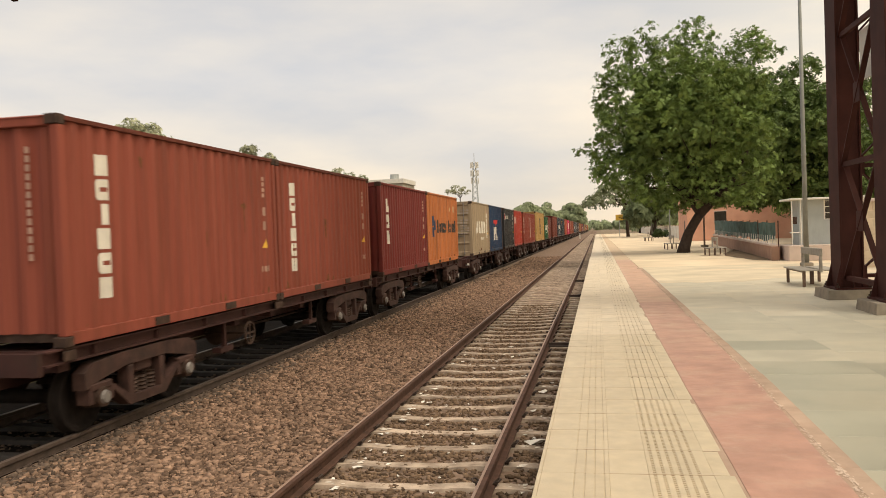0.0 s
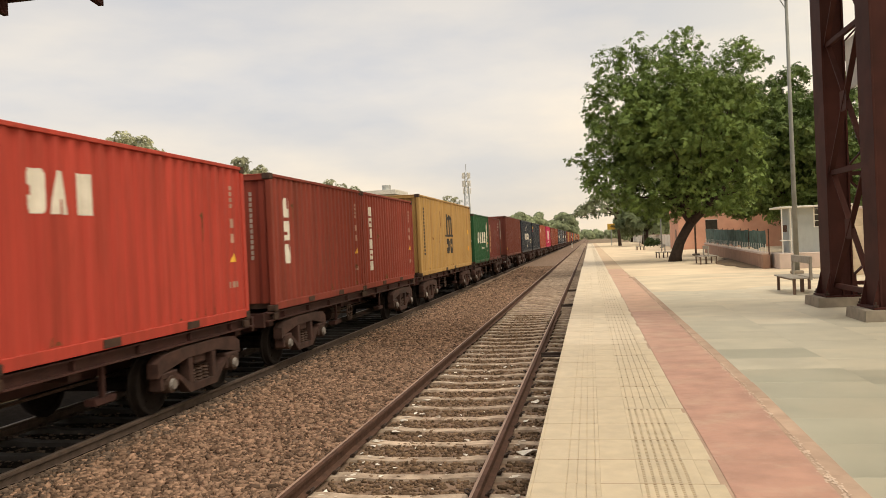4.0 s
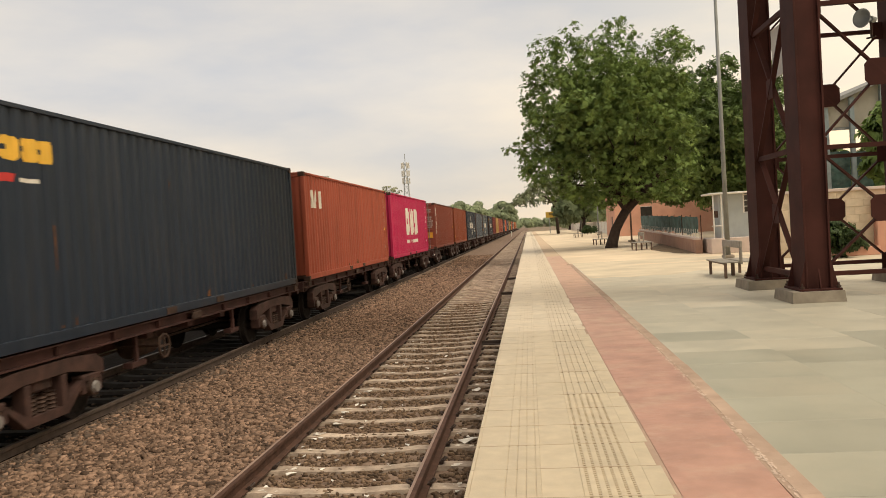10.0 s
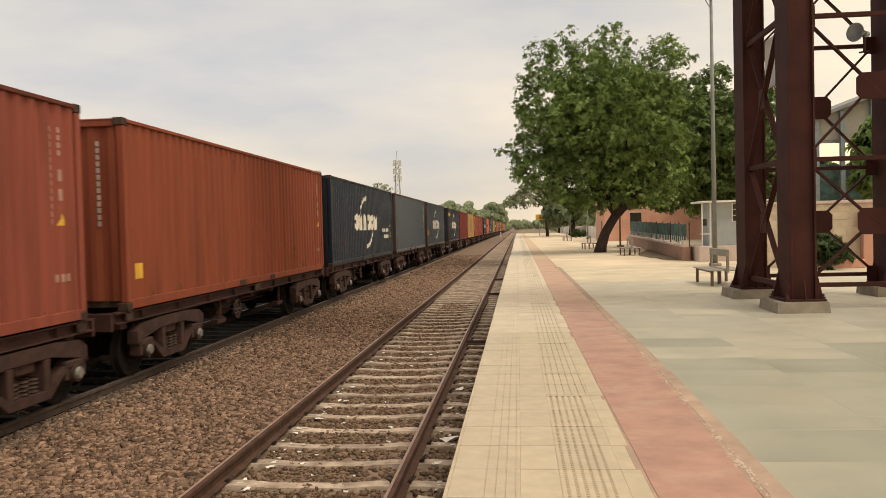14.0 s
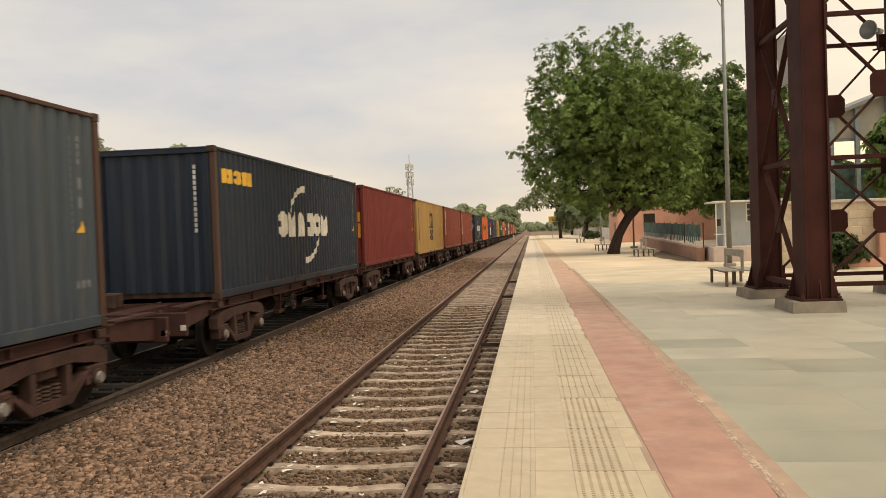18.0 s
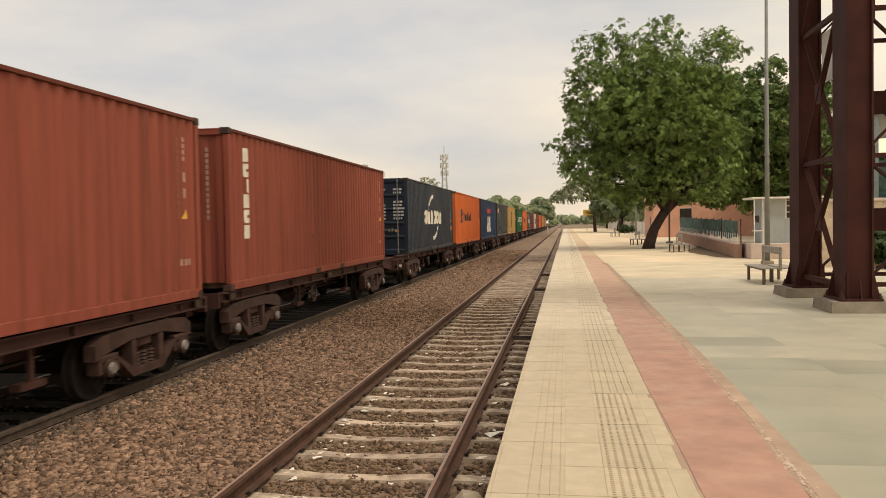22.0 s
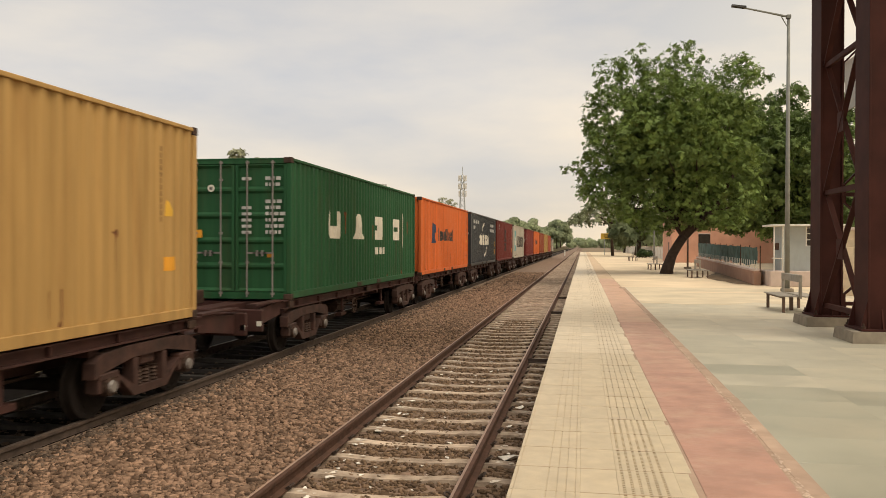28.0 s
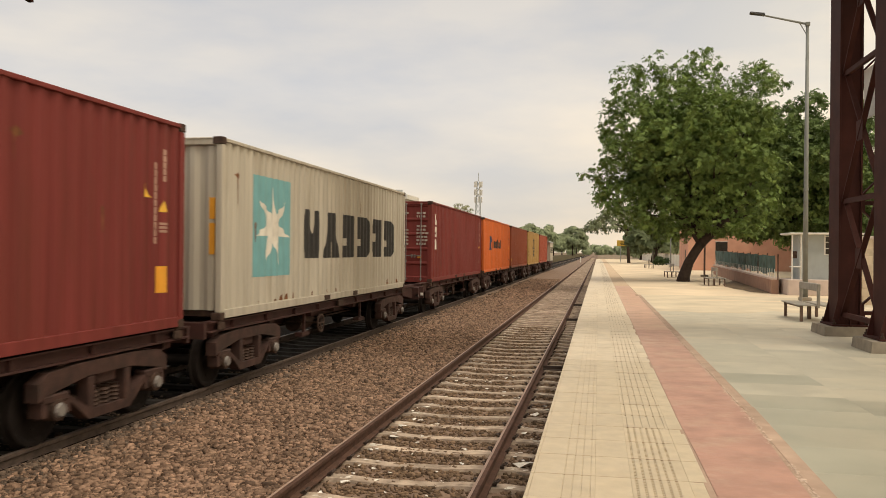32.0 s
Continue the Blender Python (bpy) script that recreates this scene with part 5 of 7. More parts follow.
def wagon_proto(near_ext, far_ext, words):
    """A low container flat wagon; y = 0 where its load begins, z = 0 at the rail top."""
    w = thing("container_wagon", words, "wagon", group="wagons of the train")
    top = BED_Z - RAIL_Z - 0.005
    a, b = (-0.50 if near_ext < 1 else -1.55), L40 + (0.50 if far_ext < 1 else 1.55)
    part("centre_sill", Geo().box(-0.22, a, top - 0.50, 0.22, b, top - 0.06, 0.01), frame_mat, w)
    for s in (-1, 1):
        x = s * 1.10
        prof = [(-0.08, 0), (0.07, 0), (0.07, -0.022), (-0.01, -0.022), (-0.01, -0.148), (0.07, -0.148), (0.07, -0.17), (-0.08, -0.17)]
        g = Geo().prism([(x + s * p, top - 0.002 + q) for p, q in prof], "y", -0.28, L40 + 0.28)
        for yy in np.linspace(0.6, L40 - 0.6, 9):
            g.box(min(x, x + s * 0.06), yy - 0.012, top - 0.148, max(x, x + s * 0.06), yy + 0.012, top - 0.022)
        part("side_sill", g, frame_mat, w)
        for yy in (0.09, 6.02, 6.17, L40 - 0.09):
            tl = Geo().box(x - 0.09, yy - 0.07, top - 0.02, x + 0.09, yy + 0.07, top + 0.004).box(x + s * 0.06, yy - 0.10, top - 0.15, x + s * 0.10, yy + 0.10, top - 0.03, 0.01)
            part("twist_lock", tl, casting_mat, w)
    for yy in (0.15, 2.4, 4.6, 6.1, 7.6, 9.8, L40 - 0.15):
        part("cross_beam", Geo().box(-1.05, yy - 0.1, top - 0.28, 1.05, yy + 0.1, top - 0.04), frame_mat, w)
    part("brake_cylinder", Geo().cyl((0.45, 5.0, top - 0.48), (0.45, 5.75, top - 0.48), 0.19, n=14).cyl((0.45, 5.75, top - 0.48), (0.45, 6.3, top - 0.48), 0.04), casting_mat, w)
    part("air_reservoir", Geo().cyl((-0.5, 6.6, top - 0.5), (-0.5, 7.9, top - 0.5), 0.22, n=14).box(-0.54, 6.8, top - 0.32, -0.46, 6.86, top - 0.1).box(-0.54, 7.6, top - 0.32, -0.46, 7.66, top - 0.1), casting_mat, w)
    for x, y0, y1 in ((0.25, 2.4, 5.0), (0.3, 6.3, 9.8), (-0.2, 2.4, 9.8)):
        part("brake_rod", Geo().cyl((x, y0, top - 0.52), (x, y1, top - 0.52), 0.022, n=6), casting_mat, w)
    for yy in (4.2, 8.2):
        hang = Geo().box(0.98, yy - 0.035, top - 0.62, 1.03, yy + 0.035, top - 0.2).box(0.9, yy - 0.22, top - 0.66, 1.05, yy + 0.22, top - 0.58)
        part("hanger", hang, frame_mat, w)
    part("hand_wheel", Geo().lathe([(-0.015, 0.17), (0.015, 0.17), (0.015, 0.20), (-0.015, 0.20), (-0.015, 0.17)], (1.13, 4.9, top - 0.45), 16).box(1.12, 4.73, top - 0.465, 1.14, 5.07, top - 0.435).box(1.12, 4.885, top - 0.62, 1.14, 4.915, top - 0.28).cyl((0.3, 4.9, top - 0.45), (1.13, 4.9, top - 0.45), 0.02), casting_mat, w)
    for end, ext, sgn in ((0.0, near_ext, -1), (L40, far_ext, 1)):
        if ext < 1:
            part("drawbar", Geo().box(-0.11, min(end + sgn * 0.3, end + sgn * ext), top - 0.38, 0.11, max(end + sgn * 0.3, end + sgn * ext), top - 0.16, 0.02), casting_mat, w)
            part("headstock", Geo().box(-1.12, min(end + sgn * 0.28, end + sgn * 0.36), top - 0.26, 1.12, max(end + sgn * 0.28, end + sgn * 0.36), top - 0.01), frame_mat, w)
            continue
        e1 = end + sgn * 1.62
        y0, y1 = sorted((end + sgn * 0.26, e1))
        for s in (-1, 1):
            out = [(end + sgn * 0.28, top + 0.0), (end + sgn * 0.28, top - 0.26), (e1, top - 0.42), (e1, top - 0.10)]
            x = s * 1.06
            part("end_plate", Geo().prism(out, "x", x - 0.03, x + 0.03), frame_mat, w)
            part("end_flange", Geo().box(x - 0.10, min(end + sgn * 0.3, e1), top + 0.001, x + 0.10, max(end + sgn * 0.3, e1), top + 0.03), frame_mat, w)
            part("end_strut", Geo().beam((0.2 * s, end + sgn * 0.4, top - 0.2), (1.0 * s, e1, top - 0.3), 0.08, 0.16), frame_mat, w)
        part("end_deck", Geo().box(-1.0, y0, top - 0.32, 1.0, y1, top - 0.29), frame_mat, w)
        part("headstock", Geo().box(-1.3, min(e1, e1 + sgn * 0.09), top - 0.46, 1.3, max(e1, e1 + sgn * 0.09), top - 0.06, 0.015), frame_mat, w)
        part("coupler", Geo().box(-0.13, min(e1, e1 + sgn * 0.38), top - 0.40, 0.13, max(e1, e1 + sgn * 0.38), top - 0.16, 0.02).box(-0.20, min(e1 + sgn * 0.26, e1 + sgn * 0.45), top - 0.44, 0.20, max(e1 + sgn * 0.26, e1 + sgn * 0.45), top - 0.12, 0.05), casting_mat, w)
        part("equipment_box", Geo().box(-0.72, min(end + sgn * 0.5, end + sgn * 0.85), top - 0.05, -0.42, max(end + sgn * 0.5, end + sgn * 0.85), top + 0.22, 0.02), casting_mat, w)
        part("tail_disc", Geo().box(1.20, min(e1, e1 + sgn * 0.1) , top - 0.36, 1.29, max(e1, e1 + sgn * 0.1), top - 0.27), white_mat, w, "white marker plate")
    for y in ((1.66, L40 - 1.66) if near_ext < 1 and far_ext < 1 else (1.24, L40 - 1.24)):
        bogie_proto(w, y)
    return w


def brake_van(at):
    """The guard's van that closes the train; y = 0 at its near end, z = 0 at the rail top."""
    v = thing("brake_van", "pale four-wheeled guard's brake van with open end verandas", "brake van", at)
    cream = PAINT["starred"]
    part("underframe", Geo().box(-1.35, 0.0, 0.85, 1.35, 8.6, 1.15, 0.02), frame_mat, v)
    body = part("cabin", Geo().box(-1.4, 1.5, 1.15, 1.4, 7.1, 3.35, 0.03), cream, v, "pale grey cabin")
    for y in (2.2, 4.0, 5.8):
        part("window", Geo().box(1.395, y, 2.1, 1.41, y + 0.8, 2.8), dark_glass, body, "dark window")
    part("window", Geo().box(-0.9, 1.49, 2.1, -0.3, 1.51, 2.8), dark_glass, body, "dark window")
    roof = Geo()
    pts = [(-1.5, 3.35), (-1.1, 3.55), (-0.5, 3.66), (0.5, 3.66), (1.1, 3.55), (1.5, 3.35)]
    roof.prism(pts, "y", -0.1, 8.7)
    part("roof", roof, grey_paint, v, "grey curved roof")
    for y in (0.1, 8.5):
        rail = Geo()
        for x in (-1.3, -0.5, 0.5, 1.3):
            rail.box(x - 0.03, y - 0.03, 1.15, x + 0.03, y + 0.03, 3.36 if abs(x) > 1 else 2.1)
        rail.box(-1.3, y - 0.025, 2.05, 1.3, y + 0.025, 2.1)
        part("veranda_rail", rail, cream, v)
    for y in (1.4, 7.2):
        bogie_proto(v, y)
    return v


def build_train():
    c20, c40 = container_proto(L20, 2.591), container_proto(L40, 2.896)
    near = wagon_proto(1.8, 0.59, "red-brown flat container wagon with an end deck facing the gap")
    mid = wagon_proto(0.59, 0.59, "red-brown flat container wagon close-coupled between two others")
    far = wagon_proto(0.59, 1.8, "red-brown flat container wagon with an end deck at its rear")
    wagons = []
    for i in range(1, len(TRAIN) + 1):
        k = (i - 3) % 5
        proto = near if k == 0 else far if k == 4 else mid
        wagons.append(copy_thing(proto, Matrix()))
    for i, (loads, wagon) in enumerate(zip(TRAIN, wagons), 1):
        s = load_start(i)
        MOVING.append((wagon, s, RAIL_Z))
        for j, (colour, livery, face, words) in enumerate(loads):
            long = len(loads) == 1
            c = copy_thing(c40 if long else c20, Matrix())
            length, height = (L40, 2.896) if long else (L20, 2.591)
            gone = []
            for o in c.children_recursive:
                stem = o.name.split(".")[0]
                if o.data.materials[0] == PAINT["brown"]:
                    worn = (stem == "corner_post" and (colour in ("grey", "teal", "winged") or livery in ("topmark_navyline", "gold"))) or (stem == "top_rail" and colour in ("grey", "teal", "brick"))
                    dressed(o, PAINT[("rustrail" if colour == "brick" else "rustpost") if worn else colour])
                if (face == "wall" and stem in ("door", "door_sill", "locking_rod", "door_handle")) or (face == "door" and stem == "front_wall"):
                    gone.append(o)
            for o in gone:
                bpy.data.objects.remove(o)
            deco(c, livery, length, height)
            rust_marks(c, length, height, {"ochre": 6, "oldorange": 8, "orangeline": 4, "starred": 6, "beige": 5}.get(colour, 3), 10 * i + j)
            if face == "wall" and (colour not in ("maroon", "starred", "orangeline", "ochre") or livery == "vert"):
                codes = Geo()
                for k in range(13):
                    codes.box(0.76, 0.043, height - 0.42 - 0.1 * k, 0.815, 0.049, height - 0.345 - 0.1 * k)
                tagged(part("code_column", codes, INK["pale" if colour in ("navyline", "teal", "grey", "dark", "slate", "winged") else "faint" if colour == "brick" else "dim"], c), kind="stuff")
            if face == "door":
                sign_plates(c, height, colour == "brick", "dim" if colour in ("brick", "maroon", "beige") else "pale")
            if livery == "plain" and colour in ("brown", "rustred"):
                stencil([bar(0.28, 0.46, 0.55, 0.70)], "yellow", c, "warning_mark")
                part("hazard_mark", Geo().prism([(-1.04, 2.32), (-0.84, 2.32), (-0.94, 2.54)], "y", 0.043, 0.049), INK["yellow"], c, "yellow warning triangle")
                part("placard", Geo().box(-0.34, 0.043, 0.40, -0.12, 0.049, 0.60), INK["placard"], c, "orange-yellow placard")
            if colour in ("maroon", "starred") and long and face == "wall":
                for z0, z1 in ((height - 1.30, height - 0.96), (height - 1.86, height - 1.36)):
                    part("hazard_mark", Geo().box(0.98, 0.043, z0, 1.08, 0.049, z1), INK["placard"], c, "orange-yellow hazard mark")
            if colour == "teal":
                stencil([bar(0.55, 0.72, 0.95, 1.04)], "placard", c, "placard", label="orange-yellow placard")
                stencil(column_of_bars(0.42, height - 0.4, 0.09, 0.115, 10, 0.35), "slate", c, "code_column")
            if i == 23:
                stencil([bar(11.42, 0.80, 11.72, 1.04)], "placard", c, "placard", label="orange-yellow placard")
                stencil(column_of_bars(11.42, height - 0.45, 0.08, 0.115, 14, 0.35), "dim", c, "code_column")
            if livery == "navyline_top":
                stencil([bar(11.50, 0.52, 11.82, 0.86)], "placard", c, "placard", label="orange-yellow placard")
                stencil([[(11.52, 1.05), (11.80, 1.05), (11.66, 1.24)]], "yellow", c, "warning_mark")
            if livery == "ochre_dark":
                stencil([bar(11.47, 0.52, 11.82, 0.88)], "placard", c, "placard", label="orange-yellow placard")
                stencil(column_of_bars(11.42, height - 0.62, 0.06, 0.10, 11, 0.12) + column_of_bars(11.66, height - 0.42, 0.06, 0.09, 5, 0.12) + column_of_bars(11.62, height - 1.42, 0.14, 0.05, 3, 0.3), "faint", c, "code_column")
                stencil([[(11.18, 1.80), (11.38, 1.80), (11.20, 1.98)], [(11.60, 1.62), (11.76, 1.62), (11.68, 1.78)]], "yellow", c, "warning_mark")
            if livery == "ochre":
                stencil([bar(11.30, 0.74, 11.62, 0.94)], "placard", c, "placard", label="orange-yellow placard")
                stencil([[(11.32, 1.52), (11.56, 1.52), (11.36, 1.76)]], "yellow", c, "warning_mark")
                stencil(column_of_bars(11.12, height - 0.40, 0.06, 0.09, 12, 0.2), "beige_grime", c, "code_column")
            tagged(c, f"{words} corrugated steel {'forty' if long else 'twenty'}-foot shipping container on a wagon", "container", "containers on the train")
            MOVING.append((c, s + j * (L20 + GAP), BED_Z))
    for proto in (c20, c40, near, mid, far):
        for o in (*proto.children_recursive, proto):
            bpy.data.objects.remove(o)
    van = brake_van(Matrix())
    MOVING.append((van, load_start(len(TRAIN)) + L40 + 1.2, RAIL_Z))
    for thing_, s, z in MOVING:
        thing_.matrix_basis = pose(XC, s - travelled(0), z)
    for o in scene.objects:
        if o.name.split(".")[0] == "wheelset":
            WHEELS.append(o)


def motions():
    """The train rolls by; wheels turn as it goes."""
    ts = [0.0] + [2.0 * k for k in range(1, 16)] + [32.0]
    for thing_, s, z in MOVING:
        walk(thing_, [(t, pose(XC, s - travelled(t), z)) for t in ts])
    first = {}
    start = travelled(0)
    for o in WHEELS:
        y = round(o.location.y, 2)
        if y not in first:
            walk(o, [(k / FPS, pose(0, y, 0.42, math.degrees((travelled(k / FPS) - start) / 0.42), 0, 0)) for k in range(0, 32 * FPS + 1)])
            first[y] = o
        else:
            o.rotation_mode = "QUATERNION"
            keys, lead = o.animation_data_create(), first[y].animation_data
            keys.action = lead.action
            keys.action_slot = lead.action_slot


# ---- footbridge ----


def build_footbridge():
    fb = thing("footbridge", "red-oxide steel footbridge trestle with cross-braced columns", "footbridge")
    xs, ys, top = (5.0, 8.0), (15.35, 18.30), 8.3
    wx, wy = 0.46, 0.75
    nodes = (0.45, 2.84, 5.54, 8.2)
    for x in xs:
        for y in ys:
            g = Geo()
            for fx in (x, x + wx - 0.035):
                g.box(fx, y, 0.24, fx + 0.035, y + wy, top, 0.004)
            g.box(x + 0.035, y + 0.06, 0.24, x + wx - 0.035, y + 0.09, top)
            g.box(x + 0.035, y + wy - 0.09, 0.24, x + wx - 0.035, y + wy - 0.06, top)
            col = part("column", g, oxide_mat, fb)
            part("base_plate", Geo().box(x - 0.14, y - 0.10, 0.20, x + wx + 0.14, y + wy + 0.10, 0.24, 0.005), oxide_mat, col)
            for sx, x0 in ((-1, x), (1, x + wx)):
                for ya in (y + 0.02, y + wy - 0.045):
                    part("stiffener", Geo().prism([(x0, 0.24), (x0 + sx * 0.12, 0.24), (x0, 0.75)], "y", ya, ya + 0.025), oxide_mat, col)
            part("stiffener", Geo().prism([(y, 0.24), (y - 0.09, 0.24), (y, 0.6)], "x", x + wx / 2 - 0.012, x + wx / 2 + 0.012), oxide_mat, col)
            for bx in (x - 0.09, x + wx + 0.09):
                for by in (y - 0.05, y + wy + 0.05):
                    part("anchor_bolt", Geo().cyl((bx, by, 0.24), (bx, by, 0.34), 0.018, n=6).cyl((bx, by, 0.25), (bx, by, 0.285), 0.04, n=6), casting_mat, col)
            f = Geo()
            x0, x1, y0, y1 = x - 0.30, x + wx + 0.14, y - 0.20, y + wy + 0.14
            f.add([(x0 - 0.02, y0 - 0.02, 0.0), (x1 + 0.02, y0 - 0.02, 0.0), (x1 + 0.02, y1 + 0.02, 0.0), (x0 - 0.02, y1 + 0.02, 0.0), (x0, y0, 0.2), (x1, y0, 0.2), (x1, y1, 0.2), (x0, y1, 0.2)],
                  [(0, 3, 2, 1), (4, 5, 6, 7), (0, 1, 5, 4), (1, 2, 6, 5), (2, 3, 7, 6), (3, 0, 4, 7)])
            part("footing", f, concrete_mat, fb, "worn grey concrete footing")
    # bracing across the tracks' direction, front and rear
    a, b = xs[0] + wx, xs[1]
    mid = (a + b) / 2
    for y in (ys[0] + wy - 0.13, ys[1] + wy - 0.13):
        for z in nodes:
            part("tie_beam", Geo().box(a - 0.02, y - 0.05, z - 0.042, b + 0.02, y + 0.05, z + 0.042, 0.006), oxide_mat, fb)
            for x in (a + 0.09, b - 0.09):
                part("gusset", Geo().box(x - 0.13, y - 0.066, z - 0.19, x + 0.13, y - 0.052, z + 0.19), oxide_mat, fb)
        for z0, z1 in zip(nodes, nodes[1:]):
            zc = (z0 + z1) / 2
            part("gusset", Geo().prism([(mid - 0.32, zc - 0.15), (mid - 0.23, zc - 0.25), (mid + 0.23, zc - 0.25), (mid + 0.32, zc - 0.15), (mid + 0.32, zc + 0.15), (mid + 0.23, zc + 0.25), (mid - 0.23, zc + 0.25), (mid - 0.32, zc + 0.15)], "y", y - 0.072, y - 0.058), oxide_mat, fb)
            for p, q in (((a, z0), (b, z1)), ((a, z1), (b, z0))):
                part("brace", Geo().beam((p[0], y + (0.02 if p[1] < q[1] else -0.02), p[1]), (q[0], y + (0.02 if p[1] < q[1] else -0.02), q[1]), 0.035, 0.105, (0, 1, 0)), oxide_mat, fb)
    # bracing along the tracks, left and right
    c, d = ys[0] + wy, ys[1]
    mid = (c + d) / 2
    for x in (xs[0] + 0.12, xs[1] + wx - 0.12):
        for z in nodes:
            part("tie_beam", Geo().box(x - 0.04, c - 0.02, z - 0.05, x + 0.04, d + 0.02, z + 0.05), oxide_mat, fb)
        for z0, z1 in zip(nodes, nodes[1:]):
            zc = (z0 + z1) / 2
            part("gusset", Geo().box(x - 0.06, mid - 0.2, zc - 0.2, x - 0.045, mid + 0.2, zc + 0.2), oxide_mat, fb)
            for p, q in (((c, z0), (d, z1)), ((c, z1), (d, z0))):
                part("brace", Geo().beam((x + (0.02 if p[1] < q[1] else -0.02), p[0], p[1]), (x + (0.02 if p[1] < q[1] else -0.02), q[0], q[1]), 0.035, 0.105, (1, 0, 0)), oxide_mat, fb)
    part("notice_panel", Geo().box(xs[0] + 0.26, 16.75, 4.45, xs[0] + 0.30, 17.6, 5.45), white_mat, fb, "pale blank metal panel")
    # the deck high over the tracks
    deck = part("deck", Geo().box(-34, 15.6, 8.62, 9.5, 18.8, 8.75), grey_paint, fb, "concrete deck")
    for y in (15.5, 18.7):
        part("deck_girder", Geo().box(-34, y, 8.5, 9.5, y + 0.12, 9.4), oxide_mat, fb)
    for k in range(9):
        x = -11.73 - 2.68 * k
        part("deck_bracket", Geo().prism([(15.6, 8.32), (18.32, 8.0), (18.32, 8.45), (15.6, 8.62)], "x", x - 0.07, x + 0.07), oxide_mat, fb)
    return fb


def horn_speaker():
    h = thing("loudspeaker", "grey metal horn loudspeaker clamped to the footbridge brace", "loudspeaker", pose(7.50, 18.2, 5.66, 0, 0, 215))
    g = Geo().lathe([(0.0, 0.03), (0.08, 0.05), (0.2, 0.10), (0.28, 0.18), (0.30, 0.20), (0.31, 0.20), (0.29, 0.17), (0.12, 0.06), (0.10, 0.0)], (0, 0, 0), 20)
    part("horn", g, grey_paint, h, smooth=True)
    part("driver", Geo().cyl((0, 0, 0), (-0.14, 0, 0), 0.07, 0.06), grey_paint, h)
    part("bracket", Geo().box(-0.03, -0.02, -0.38, 0.0, 0.02, 0.0).box(-0.03, -0.1, -0.40, 0.02, 0.1, -0.37), casting_mat, h)


# ---- platform furniture ----


def build_benches():
    b = thing("bench", "two-sided platform bench with stone seats and a shared back frame", "bench", pose(5.50, 21.75, 0), "platform benches")
    for s in (-1, 1):
        part("seat", Geo().box(min(s * 0.06, s * 0.50), 0.0, 0.40, max(s * 0.06, s * 0.50), 2.0, 0.435, 0.016), bench_mat, b, "weathered grey seat slab")
        for y in (0.12, 1.88):
            part("leg", Geo().box(s * 0.40 - 0.035, y - 0.035, 0.0, s * 0.40 + 0.035, y + 0.035, 0.40, 0.006), bench_leg_mat, b)
        part("rail", Geo().box(s * 0.40 - 0.025, 0.05, 0.36, s * 0.40 + 0.025, 1.95, 0.40), bench_leg_mat, b)
    for y in (0.10, 1.90):
        part("back_post", Geo().box(-0.035, y - 0.04, 0.36, 0.035, y + 0.04, 0.96, 0.01), bench_mat, b)
    for y in (1.0,):
        part("support", Geo().box(-0.045, y - 0.045, 0.0, 0.045, y + 0.045, 0.40, 0.01), bench_leg_mat, b)
    part("back_rail", Geo().box(-0.04, 0.05, 0.78, 0.04, 1.95, 0.97, 0.015), bench_mat, b)
    copy_thing(b, pose(6.1, 44.0, 0))
    copy_thing(b, pose(5.15, 58.0, 0, 0, 0, 2))
    copy_thing(b, pose(5.6, 92.0, 0, 0, 0, 1))


def lamp_post(x, y, h, arm, name_label):
    p = thing("street_lamp", name_label, "street lamp", pose(x, y, 0), "platform lamps")
    part("base", Geo().box(-0.2, -0.2, 0.0, 0.2, 0.2, 0.12, 0.02), concrete_mat, p)
    part("pole", Geo().tube([(0, 0, 0.1), (0, 0, h * 0.4), (0, 0, h)], [0.098, 0.08, 0.055], 14), pole_mat, p, smooth=True)
    part("collar", Geo().cyl((0, 0, h * 0.4 - 0.05), (0, 0, h * 0.4 + 0.05), 0.092, n=14), pole_mat, p)
    part("cap", Geo().box(-0.08, -0.08, h - 0.12, 0.08, 0.08, h + 0.02, 0.01), pole_mat, p)
    part("arm", Geo().tube([(0, 0, h - 0.05), (-arm * 0.8, 0, h + 0.36)], [0.042, 0.03], 10).beam((-0.05, 0, h - 0.4), (-0.3, 0, h + 0.05), 0.02, 0.05, (0, 1, 0)), pole_mat, p)
    part("lamp_head", Geo().add([(-arm * 0.76, -0.10, h + 0.33), (-arm * 0.76, 0.10, h + 0.33), (-arm * 0.76, 0.08, h + 0.42), (-arm * 0.76, -0.08, h + 0.42), (-arm * 1.02, -0.13, h + 0.43), (-arm * 1.02, 0.13, h + 0.43), (-arm * 1.02, 0.10, h + 0.49), (-arm * 1.02, -0.10, h + 0.49)],
         [(0, 1, 2, 3), (4, 7, 6, 5), (0, 4, 5, 1), (3, 2, 6, 7), (1, 5, 6, 2), (0, 3, 7, 4)]), black_mat, p, "dark flat lamp head")


